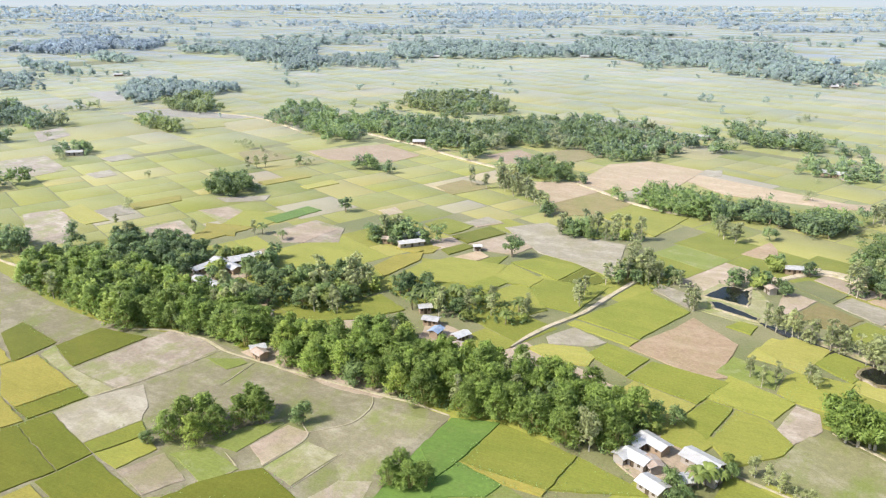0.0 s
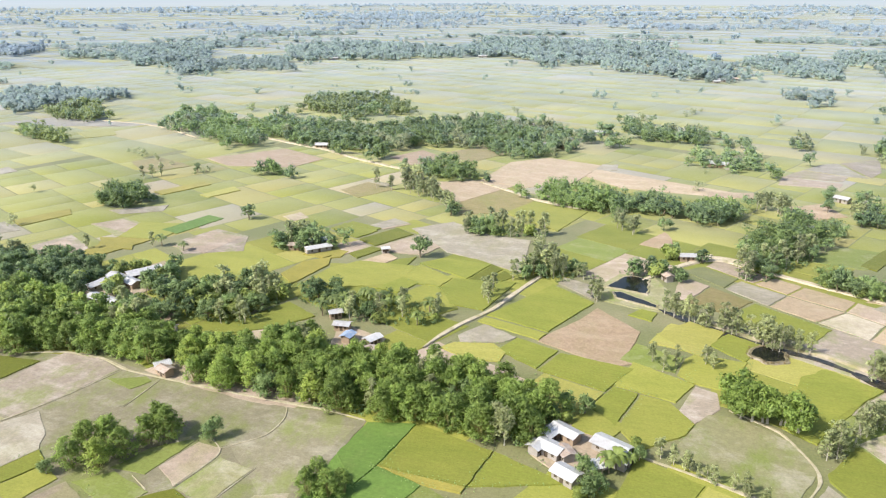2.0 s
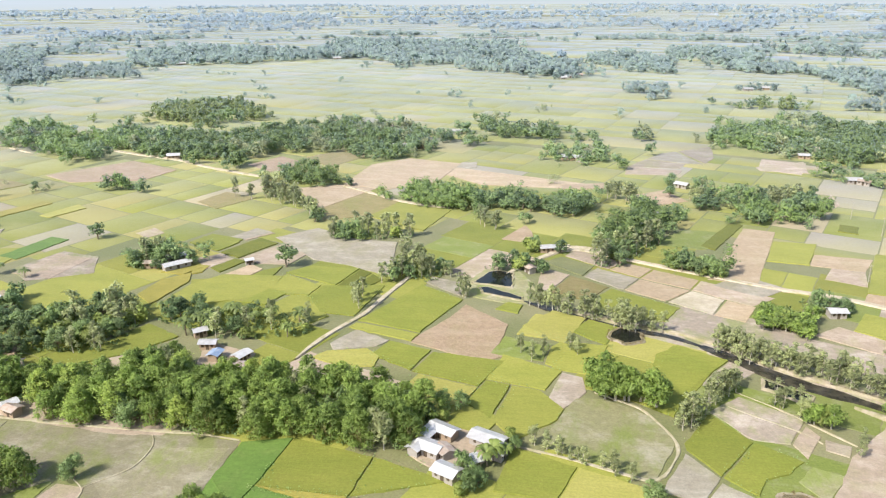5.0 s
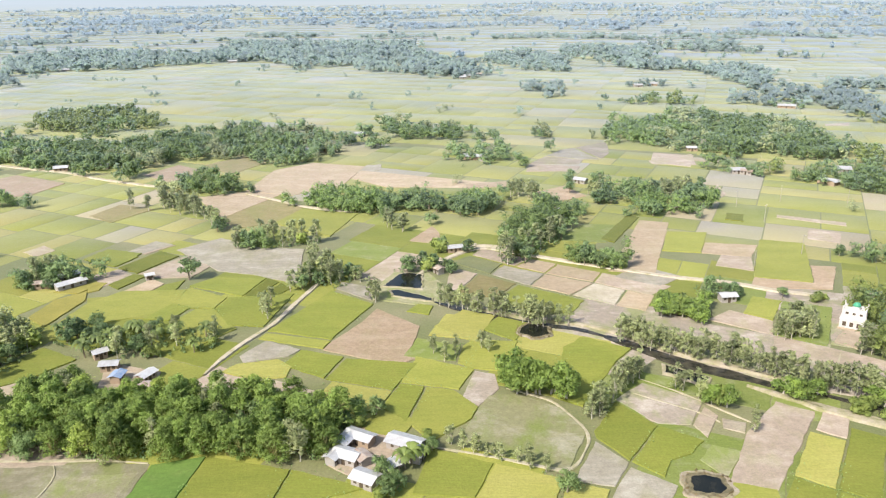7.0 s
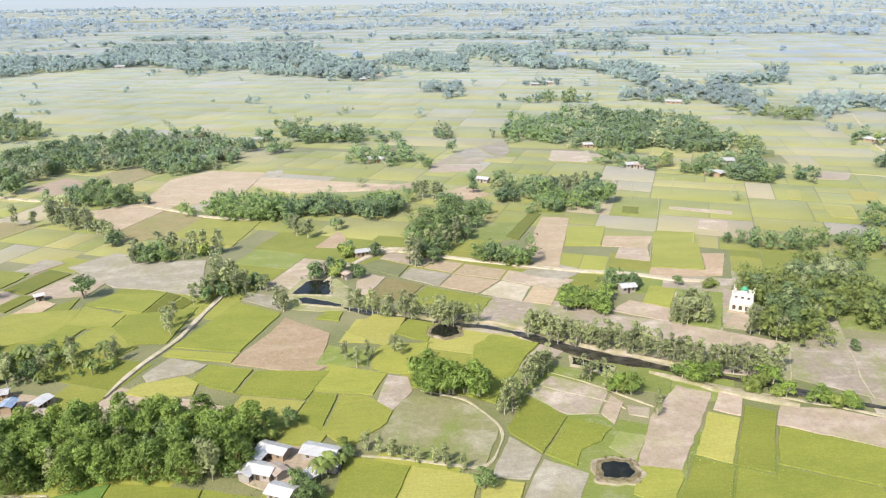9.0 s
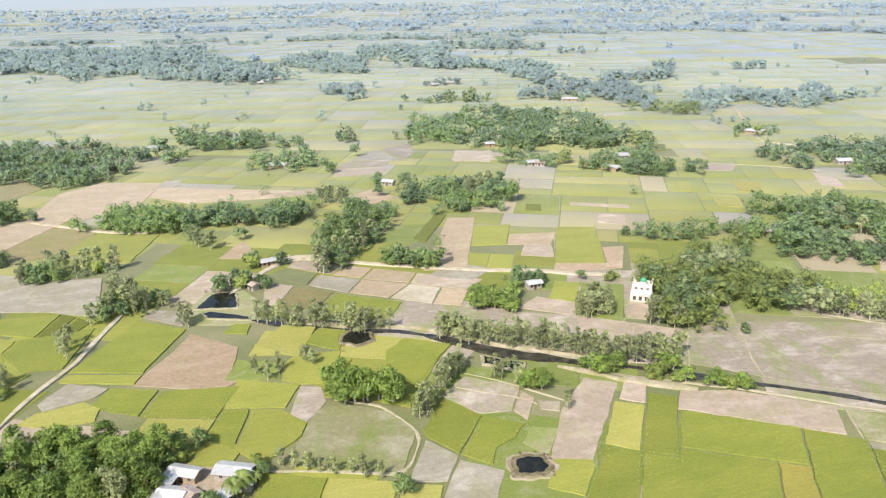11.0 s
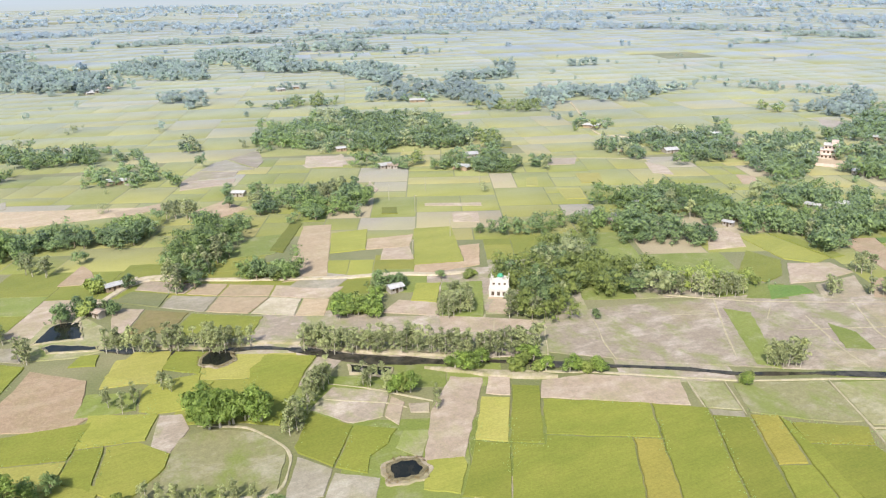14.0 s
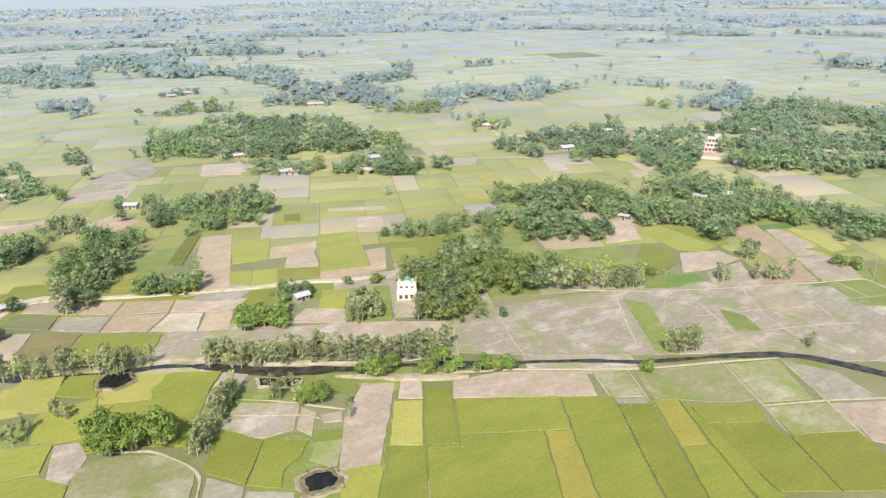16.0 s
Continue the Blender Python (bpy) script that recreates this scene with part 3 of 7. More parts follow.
def stand(kind, x, y, height, z=0.0):
    """Stands a tree of a kind; the first of each variant is built, the rest are copies of it."""
    far = math.hypot(x, y) > 240
    pool = BANK_OF_TREES.setdefault((kind, far), [])
    full = 5.0 if kind in ("bush", "palm") else 10.0
    k, wide = height / full, 1.22 if kind == "bamboo" else 1.05
    m = Matrix.LocRotScale((x, y, z), Euler((rng.uniform(-0.05, 0.05), rng.uniform(-0.05, 0.05), rng.uniform(0, math.tau))), (k * wide * rng.uniform(0.9, 1.15), k * wide * rng.uniform(0.9, 1.15), k))
    if len(pool) < 5:
        t, parts = make_tree(kind, len(pool) + 5 * far, far)
        t.matrix_basis = m
        pool.append((t, parts))
        return t
    t, parts = rng.choice(pool)
    c = t.copy()
    scene.collection.objects.link(c)
    c.matrix_basis = m
    for q in parts:
        k = q.copy()
        scene.collection.objects.link(k)
        k.parent = c
    return c


def far_wood(name, spots, seed, leaves=34, size=1.25, label="distant belt of village trees", height=9.0, leaf="far", puffs=6, ruffle=0.35, flat=0.0, heart=0.0):
    """Many far trees in one mesh: slim stems with ragged crowns of leaf clumps."""
    r = np.random.default_rng(seed)
    lobes, sizes, stems = [], [], []
    for x, y in spots:
        h = height * (0.4 + 0.9 * r.beta(2.2, 1.8))
        w = h * r.uniform(0.3, 0.45)
        at = r.uniform(-0.8, 0.8, (puffs, 2)) * w
        up = r.uniform(0.2, 0.84, puffs) * h
        k = 0.6 * (6 / puffs) ** 0.33
        lobes += [((x + dx, y + dy, z), (w * k, w * k, h * 0.2)) for (dx, dy), z in zip(at, up)]
        sizes += [size * h / 9] * puffs
        stems += [(x - 0.15, y, 0), (x + 0.15, y, 0), (x, y, h * 0.8)]
    v, _, soft = leaf_cloud(r, lobes, leaves / puffs, np.array(sizes), 0.2, ruffle, 0.26, flat)
    v, soft = np.concatenate([v, np.array(stems)]), np.concatenate([soft, np.tile((0.0, -0.9, 0.43), (len(stems), 1))])
    f = np.arange(len(v)).reshape(-1, 3)
    if heart:
        cv, cf, cn = leaf_mounds(r, lobes, heart, flat)
        v, f, soft = np.concatenate([v, cv]), np.concatenate([f, cf + len(v)]), np.concatenate([soft, cn])
    ob = quads_object(name, v, f, LEAVES[leaf], None, soft)
    return tagged(ob, label, "woodland", "", "stuff")


MIXES = {
    "bamboo": (("bamboo", 8, 11.5, 0.84), ("round", 7, 10, 0.08), ("slim", 8, 11, 0.08)),
    "mango": (("mango", 6.5, 9, 0.6), ("round", 6, 9, 0.25), ("palm", 4, 6, 0.15)),
    "mixed": (("slim", 8, 12, 0.34), ("round", 6.5, 9.5, 0.36), ("bush", 5, 8, 0.2), ("mango", 6, 8, 0.1)),
    "sapling": (("sapling", 6.5, 9.5, 0.8), ("slim", 7.5, 10, 0.2)),
    "yard": (("mango", 5, 7.5, 0.3), ("palm", 5, 7.5, 0.3), ("bush", 3.5, 5.5, 0.2), ("slim", 7, 10, 0.2)),
    "bush": (("bush", 3.2, 5.2, 0.85), ("round", 4.5, 6, 0.15)),
    "fresh": (("fresh", 9, 12.5, 1.0),),
    "shrub": (("fresh", 5.5, 8, 0.7), ("bush", 4, 6.5, 0.3)),
    "young": (("sapling", 3.8, 6.0, 1.0),),
}
HOUSES = []


def scatter(spacing, corners):
    pts = list(corners)
    x0, x1 = min(p[0] for p in pts), max(p[0] for p in pts)
    y0, y1 = min(p[1] for p in pts), max(p[1] for p in pts)
    out = []
    y = y0
    while y <= y1:
        x = x0
        while x <= x1:
            px, py = x + rng.uniform(-0.45, 0.45) * spacing, y + rng.uniform(-0.45, 0.45) * spacing
            if inside(pts, px, py) and all((px - hx) ** 2 + (py - hy) ** 2 > hr * hr for hx, hy, hr in HOUSES):
                out.append((px, py))
            x += spacing
        y += spacing * 0.87
    return out


def grove(kind, spacing, *corners):
    spots = scatter(spacing, corners)
    cx, cy = sum(p[0] for p in corners) / len(corners), sum(p[1] for p in corners) / len(corners)
    if not spots:
        spots = [(cx, cy)]
    kinds = MIXES[kind]
    if kind in ("bamboo", "mango", "mixed", "yard"):
        far_wood("undergrowth", scatter(2.8, corners), int(abs(cx * 5 + cy * 3)), 24, 1.5, "low weeds and shrubs under the trees", 2.0, "round")
    for x, y in spots:
        k, lo, hi, _ = rng.choices(kinds, [q[3] for q in kinds])[0]
        stand(k, x, y, rng.uniform(lo, hi))


# shares of bamboo, green, dark and slim trees in each sort of wood, and what they are called
WOODS = {"bamboo": (0.62, 0.22, 0.1, 0.06), "thicket": (0.78, 0.12, 0.06, 0.04), "village": (0.28, 0.42, 0.2, 0.1), "dark": (0.12, 0.4, 0.42, 0.06), "slim": (0.05, 0.15, 0.05, 0.75), "grove": (0.2, 0.42, 0.32, 0.06)}
SORTS = (("bamboo_thicket", "thicket", "bamboo thicket at a far village", 9.5, "bamboo"), ("village_wood", "round", "green broadleaf trees of a far village", 9.0, "round"),
         ("village_wood", "mango", "dark fruit trees of a far village", 8.5, "mango"), ("slim_wood", "slim", "thin grey-green trees of a far village", 10.0, "slim"))


def wood(mix, spacing, *corners):
    """Trees over a stretch of the plain: single trees where they are near, else one mesh for each sort."""
    cx, cy = sum(p[0] for p in corners) / len(corners), sum(p[1] for p in corners) / len(corners)
    d = math.hypot(cx, cy)
    if mix in MIXES and mix not in WOODS:
        return grove(mix, spacing, *corners)
    spots = scatter(spacing * (1.1 if d > 420 else 1.0), corners) or [(cx, cy)]
    spots = [p for p in spots if noise.noise((p[0] * 0.022, p[1] * 0.022, 7)) > (-0.16 if mix == "grove" else -0.34)]
    for _ in range(int(len(spots) * 0.12)):
        q, f = rng.choice(list(corners)), rng.uniform(0.85, 1.05)
        spots.append((cx + (q[0] - cx) * f + rng.gauss(0, spacing * 0.8), cy + (q[1] - cy) * f + rng.gauss(0, spacing * 0.8)))
    shares, kin = WOODS[mix], ([], [], [], [])
    for p in spots:
        v = 0.5 + 1.25 * noise.noise((p[0] * 0.035, p[1] * 0.035, 3)) + rng.gauss(0, 0.12)
        k = 0
        while k < 3 and v > sum(shares[:k + 1]):
            k += 1
        kin[k].append(p)
    clump = min(3.2, max(0.36, d / 1323 * 1.6))
    for (name, leaf, label, height, tree), at in zip(SORTS, kin):
        if not at:
            continue
        if d < (420 if leaf in ("mango", "slim") else 300) and mix != "thicket" and leaf != "thicket":
            for x, y in at:
                stand(tree, x, y, height * rng.uniform(0.75, 1.15))
        else:
            # from 760 m on, leaves take the haze-painted colours
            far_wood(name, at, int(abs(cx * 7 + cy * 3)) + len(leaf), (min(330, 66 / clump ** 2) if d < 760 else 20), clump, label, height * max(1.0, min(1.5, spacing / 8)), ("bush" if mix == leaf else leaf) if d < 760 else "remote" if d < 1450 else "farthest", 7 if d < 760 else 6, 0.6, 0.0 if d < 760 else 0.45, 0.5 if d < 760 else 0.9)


def lone_tree(kind, x, y, height):
    stand(kind, x, y, height)


# ---- houses ----
def corrugated(length, run, drop, sag=0.0):
    """One slope of a roof, ridge along x at the origin, folded into ridges."""
    bm, n = bmesh.new(), int(length / 0.28)
    top, low = [], []
    for i in range(n + 1):
        x, h = -length / 2 + length * i / n, 0.05 * (i % 2)
        top.append(bm.verts.new((x, 0, h)))
        low.append(bm.verts.new((x, -run, h - drop)))
    for i in range(n):
        bm.faces.new((top[i], low[i], low[i + 1], top[i + 1]))
    return bm


def house(style, x, y, turn, length, width, trees=True):
    """A village house: four walls, two roof slopes, doors and shuttered windows."""
    length, width = max(length, 4.0), max(width, 3.5)
    HOUSES.append((x, y, max(length, width) * 0.55))
    if trees and math.hypot(x, y) > 230:
        for _ in range(4):
            a = rng.uniform(-0.4, math.pi + 0.4)
            stand(rng.choice(("mango", "round", "bush")), x + (length * 0.5 + 2.5) * math.cos(a), y + (width * 0.5 + 3.5) * math.sin(a), rng.uniform(5, 8))
    tin = style in ("tin", "rust", "blue")
    label = {"tin": "small village house with a pale tin roof", "rust": "small village house with a rusty tin roof",
             "blue": "small village house with a blue-painted tin roof", "thatch": "mud house with a brown thatched roof"}[style]
    root = tagged(new("village_house"), label, "house", "houses of the villages")
    root.matrix_basis = pose(x, y, 0.2, 0, 0, turn)
    wall = TINWALL if tin and rng.random() < 0.6 else MUDWALL
    l, w, h, t = length / 2 - 0.55, width / 2 - 0.6, 2.2, 0.15
    rise = 0.17 * width if tin else 0.34 * width
    for name, dims in (("wall", (-l, -w, -0.2, l, -w + t, h)), ("wall", (-l, w - t, -0.2, l, w, h))):
        bm = bmesh.new()
        box(bm, *dims)
        part(name, bm, wall, root)
    for s in (-1, 1):
        bm = bmesh.new()
        a, b = (s * l, s * (l - t))
        ring = [(-w + t, -0.2), (w - t, -0.2), (w - t, h), (0, h + rise * 0.8), (-w + t, h)]
        f = [bm.verts.new((a, p, q)) for p, q in ring]
        g = [bm.verts.new((b, p, q)) for p, q in ring]
        bm.faces.new(f), bm.faces.new(g[::-1])
        for i in range(5):
            bm.faces.new((f[i], g[i], g[(i + 1) % 5], f[(i + 1) % 5]))
        bmesh.ops.recalc_face_normals(bm, faces=bm.faces)
        part("gable_wall", bm, wall, root)
    for s in (0, 180):
        bm = corrugated(length, width / 2 + 0.1, rise)
        bmesh.ops.transform(bm, matrix=pose(0, 0, h + rise, 0, 0, s), verts=bm.verts)
        geo = bmesh.ops.extrude_face_region(bm, geom=bm.faces[:])
        bmesh.ops.translate(bm, vec=(0, 0, -0.05 if tin else -0.22), verts=[v for v in geo["geom"] if isinstance(v, bmesh.types.BMVert)])
        bmesh.ops.recalc_face_normals(bm, faces=bm.faces)
        part("roof_slope", bm, ROOFS[style], root)
    bm = bmesh.new()
    box(bm, -0.5, -w - 0.04, -0.2, 0.5, -w + 0.02, 1.9)
    part("door", bm, DARKWOOD, root)
    for s in (-0.6, 0.6):
        bm = bmesh.new()
        box(bm, s * l - 0.4, -w - 0.05, 0.9, s * l + 0.4, -w + 0.02, 1.8)
        part("window", bm, DARKWOOD, root)
    return root

# ---- ground ----
bm = bmesh.new()
bmesh.ops.create_circle(bm, cap_ends=True, segments=128, radius=4960.0)
ground = tagged(mesh_object("ground", bm, GROUND), "flat farmland plain with green and dry earth", "ground", "", "structure")


def quilt(seed, x0, y0, x1, y1, turn, size, keep, material=QUILT):
    """Fields by splitting a rectangle again and again; one bed for each piece."""
    r, vs, fs = random.Random(seed), [], []
    m = pose(0, 0, 0, 0, 0, turn)

    def cut(a, b, c, d):
        w, h = c - a, d - b
        lim = size * r.uniform(0.7, 1.5)
        if max(w, h) > lim * 1.6 or w * h > lim * lim * 1.6:
            q = r.uniform(0.36, 0.64)
            if w * r.uniform(0.75, 1.3) > h:
                cut(a, b, a + w * q, d), cut(a + w * q, b, c, d)
            else:
                cut(a, b, c, b + h * q), cut(a, b + h * q, c, d)
            return
        p = m @ Vector(((a + c) / 2, (b + d) / 2, 0))
        if not keep(p.x, p.y):
            return
        g, z, o = r.uniform(0.15, 0.5) if size < 30 else 0.12, r.uniform(0.05, 0.13) if size < 30 else 0.06 + 0.0015 * size, len(vs)
        for k, e in ((0.0, 0.0), (1.0, z)):
            i = g + 0.2 * k
            vs.extend(tuple(m @ Vector(v)) for v in ((a + i, b + i, e), (c - i, b + i, e), (c - i, d - i, e), (a + i, d - i, e)))
        fs.append((o + 4, o + 5, o + 6, o + 7))
        fs.extend((o + i, o + (i + 1) % 4, o + 4 + (i + 1) % 4, o + 4 + i) for i in range(4))

    cut(x0, y0, x1, y1)
    ob = quads_object("field_quilt", vs, fs, material)
    return tagged(ob, "patchwork of small rice plots and bunds", "fields", "", "stuff")


REACH, FIELD_TURN = 330, -24


def ahead(x, y):
    return y > -60 - 0.2 * abs(x)


CHOICE = (("rice", 34), ("lime", 30), ("gold_lime", 4), ("olive", 14), ("mud", 5), ("grass", 8), ("deep", 2))


def near_beds(seed, reach, turn, size):
    """The plots nearest to the eye that the plan below does not name."""
    r, m = random.Random(seed), pose(0, 0, 0, 0, 0, turn)

    def cut(a, b, c, d):
        w, h = c - a, d - b
        lim = size * r.uniform(0.7, 1.4)
        if max(w, h) > lim * 1.6 or w * h > lim * lim * 1.6:
            q = r.uniform(0.36, 0.64)
            if w * r.uniform(0.75, 1.3) > h:
                cut(a, b, a + w * q, d), cut(a + w * q, b, c, d)
            else:
                cut(a, b, c, b + h * q), cut(a, b + h * q, c, d)
            return
        spots = [m @ Vector(v) for v in ((a, b, 0), (c, b, 0), (c, d, 0), (a, d, 0), ((a + c) / 2, (b + d) / 2, 0))]
        p = spots[4]
        if not (ahead(p.x, p.y) and p.length < reach) or any(inside(list(o), p.x, p.y) for o in BEDS):
            return
        dry = p.x > 45 and 100 < p.y < 255 and p.x + 0.3 * p.y > 90
        kind = r.choice(("grass", "mud_green")) if dry else r.choices([q[0] for q in CHOICE], [q[1] for q in CHOICE])[0]
        plot(kind, *[(q.x, q.y) for q in spots[:4]], high=r.uniform(0.09, 0.13))
        BEDS.pop()

    cut(-reach, -reach, reach, reach)


quilt(3, -560, -300, 620, 620, FIELD_TURN, 24, lambda x, y: ahead(x, y) and REACH ** 2 <= x * x + y * y < 520 ** 2)
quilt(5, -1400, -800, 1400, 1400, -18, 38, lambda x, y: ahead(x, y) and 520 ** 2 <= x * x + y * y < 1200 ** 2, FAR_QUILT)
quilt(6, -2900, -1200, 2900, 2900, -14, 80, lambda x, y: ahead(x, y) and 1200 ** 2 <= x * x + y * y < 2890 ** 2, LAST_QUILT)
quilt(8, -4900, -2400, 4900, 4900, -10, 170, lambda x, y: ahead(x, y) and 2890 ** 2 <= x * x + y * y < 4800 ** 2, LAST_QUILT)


# ---- roads and water ----
track(1.6, (-70.6, 188.8), (-69, 197.1), (-64.8, 209.7), (-58.2, 223.5), (-54.3, 241.8), (-46.9, 271.3), (-42.8, 274), (-30.8, 270.7))
track(2.4, (-12.2, 268.7), (-0.1, 289), (9.6, 301.1), (18.1, 302.7), (33.7, 293.4), (62.6, 278.9), (87.7, 267.5), (108.5, 261.7), (123, 253), (139.2, 247.9))
track(0.8, (-1.7, 153.1), (13.6, 148.9), (30.5, 143.1), (33.7, 145.6), (38.5, 156.6), (37.5, 162.7), (30.9, 175.4), (18.7, 181.8))
track(2.4, (4, 295.8), (12.4, 307.6))
track(0.8, (54, 179.2), (70.9, 168.4), (73.5, 164.6))
track(1.5, (-285, 166.3), (-270.6, 165))
track(2.2, (4.3, 298.5), (12.1, 305.9), (21.9, 304.2), (34.6, 296.6))
track(0.45, (140.1, 205.9), (131.1, 191.1))
track(0.7, (247.5, 158.2), (232.2, 137.0), (224.6, 116.8))
track(0.9, (221.7, 156.5), (210.8, 132.6), (208.0, 121.5))
track(0.6, (265.3, 149.1), (252.1, 125.8), (240.2, 105.8))
track(0.5, (281.0, 140.0), (275.5, 118.4), (271.7, 108.5))
track(0.6, (205.1, 183.5), (186.3, 157.9), (176.9, 143.8))
track(0.5, (177.3, 179.9), (195.2, 172.2))
track(0.5, (210.0, 149.7), (241.3, 136.5), (253.4, 131.0))
track(0.5, (220.3, 128.6), (238.2, 121.4), (254.3, 112.8))
track(0.6, (188.3, 195.5), (214.9, 173.8), (248.1, 155.6), (281.9, 139.4))
track(0.8, (281.9, 139.4), (293.5, 134.7), (289.3, 121.6))
track(0.5, (218.4, 168.6), (207.5, 160.4))
track(1.6, (428.5, 602.8), (393.6, 535.1), (364.2, 479.9), (354.5, 457.7), (365.4, 443.3), (367.7, 435.9), (348.6, 418.8))
track(0.5, (124.2, 205.6), (119.2, 196.9), (112.7, 188.7))
track(0.6, (139.8, 196.3), (133.3, 187.0), (128.6, 177.6), (123.5, 169.3))
track(0.5, (155.1, 191.4), (151.9, 182.1), (146.8, 172.3), (143.1, 160.2))
track(1.2, (279.9, 409.0), (313.2, 389.8), (333.2, 372.2))
track(2.6, (-333.3, 477.2), (-309.6, 473.1), (-276.5, 459.8), (-244.4, 448.5), (-210.2, 428.6), (-179.5, 414.6), (-163.8, 408.9))
track(2.2, (-113.9, 394.1), (-99.0, 385.1), (-79.6, 369.6), (-57.7, 360.1), (-47.9, 358.6))
track(1.6, (-475.1, 491.6), (-436.3, 491.1), (-404.2, 481.8), (-354.8, 455.2))
track(0.6, (-161.0, 109.5), (-156.2, 120.6), (-153.0, 130.0), (-149.0, 146.5))
track(0.5, (-133.9, 130.2), (-134.4, 145.0))
track(0.5, (-108.7, 94.9), (-102.5, 102.8), (-110.6, 106.6))
track(0.6, (-98.8, 106.3), (-96.3, 121.4), (-101.6, 124.9))
track(0.5, (-98.0, 122.5), (-90.1, 130.9), (-90.0, 140.7), (-92.8, 144.5))
track(0.4, (-88.2, 103.1), (-85.3, 118.8))
track(1.2, (-183.4, 145.9), (-174.1, 150.2), (-159.8, 150.6), (-146.9, 146.7), (-129.2, 146.4), (-112.7, 146.2), (-97.5, 146.2), (-83.7, 147.2), (-70.1, 145.6))
track(0.7, (154.0, 141.4), (146.0, 123.2))
track(0.6, (163.0, 135.1), (154.9, 118.8))
track(0.6, (190.8, 122.4), (179.7, 99.9), (172.3, 87.1))
track(0.6, (207.4, 113.1), (195.1, 89.2), (186.7, 73.5))
track(0.6, (179.2, 99.5), (197.3, 90.6), (215.6, 79.8))
track(1.1, (88.1, 182.6), (102.7, 173.2), (118.1, 165.1), (133.5, 156.6), (154.9, 141.7), (169.6, 132.3), (191.6, 122.3), (207.8, 113.7))
track(0.6, (57.5, 187.4), (67.3, 179.7), (81.5, 164.6))
canal(2.0, (100.3, 182.5), (108.2, 177.3), (114.6, 173.4), (123.5, 168.5), (131.9, 163.5))
canal(1.7, (116.8, 169.5), (127.8, 163.6), (142.2, 156.3), (158.7, 145.7), (169.5, 136.8), (181.0, 131.1), (191.4, 126.0))
canal(3.6, (190.9, 126.4), (202.2, 119.9), (211.3, 114.1), (217.1, 106.3), (221.1, 97.7), (224.4, 89.5), (226.7, 82.2))
bank(2.0, (10.4, 238.2), (29.8, 228.7), (46.7, 223.9), (58.7, 216.5), (69.2, 205.8), (78, 199), (89.7, 192), (102.1, 184.6))
bank(3.0, (96.6, 176.5), (101.9, 171.9), (120.7, 159.7))
pool((-24.1, 258), (-19.9, 268.1), (-16.4, 272.1), (-9.5, 269.8), (-9, 255.3), (-18.4, 257.1))
pool((-20.7, 253.4), (-18.3, 254.3), (-4.5, 246.4), (-4.8, 243.3), (-19.5, 248.5))
pond(29.9, 218.8, 5.2, 5.6, -4, 0.3)
pond(62, 138.2, 4.7, 4.4, -4)
pool((66.6, 195.5), (78.1, 187.6), (75.3, 183), (65.7, 190.4))
bank(1.4, (67.8, 206.5), (81.9, 197.6), (94.4, 188.9), (107.2, 181.3))
bank(1.6, (87, 183.1), (95.1, 177.4), (102.7, 170.9))
canal(2.6, (-3.8, 243.2), (6.4, 236.5), (27.5, 225.2), (44.3, 220.9), (52.8, 215.1))
canal(5.4, (52.8, 215.1), (59.8, 208.9), (66.4, 202.1), (76.5, 194), (88.2, 187.9), (96.3, 182.6))


# ---- fields ----
plot("fallow_green", (-274, 159), (-257, 154.4), (-224.9, 147), (-199, 144.5), (-172.4, 148.5), (-155.1, 150.5), (-124.4, 145.6), (-103.3, 143.7), (-82.9, 145.8), (-69.3, 145.6), (-70.2, 130.4), (-70.1, 108.5), (-142.5, 71.3))
plot("deep", (-70.5, 129.7), (-69.1, 145.1), (-56.7, 148.5), (-59, 128.7), (-61, 120.3))
plot("rice", (-59, 128.7), (-56.7, 148.5), (-34.8, 143.4), (-36.9, 128))
plot("gold", (-59, 128.7), (-53.8, 128.5), (-36.9, 128), (-37.2, 125.3), (-46.5, 125.4))
plot("rice", (-36.9, 128), (-34.8, 143.4), (-23.4, 139.5), (-15.2, 136.6))
plot("deep", (-61, 120.3), (-59, 128.7), (-46.5, 125.4), (-48.1, 119.7), (-59.1, 114.1))
plot("mud_green", (118.3, 193), (130.4, 198), (163.4, 195.5), (220.1, 178.6), (272.2, 152.3), (265.5, 111.4), (232.7, 93.9), (220.2, 102.6), (212.1, 116.5), (183.8, 133.5), (153.8, 153.4), (125.2, 175.8))
plot("grass", (227.3, 188.2), (238.4, 180.3), (228.5, 169.1), (215.4, 177.1))
plot("weedy", (268, 127.8), (285.4, 121.9), (275.1, 116.5), (263.2, 121.8))
plot("mud", (89.8, 228.2), (99.7, 236.2), (111.8, 227.1), (107.3, 216.1))
plot("lime", (103.6, 233.3), (112.1, 248.4), (121.2, 243.8), (111.8, 227.1))
plot("grass", (107.3, 216.1), (121.2, 243.8), (136.7, 238), (121.2, 207.6))
plot("tan", (64.7, 273.8), (92.2, 342.6), (105.5, 338.3), (82.5, 270.4))
plot("lime", (91.9, 298.1), (100.9, 324.7), (118.8, 322.8), (107.8, 295.1))
plot("tan", (107.8, 295.1), (113.3, 309), (135.5, 305.3), (127.3, 290.2))
plot("mud", (108.8, 280.1), (115.4, 293.2), (127.3, 290.2), (122.4, 273.6))
plot("lime", (119.8, 267.3), (138.6, 312.8), (156.5, 307.3), (140.3, 261.1))
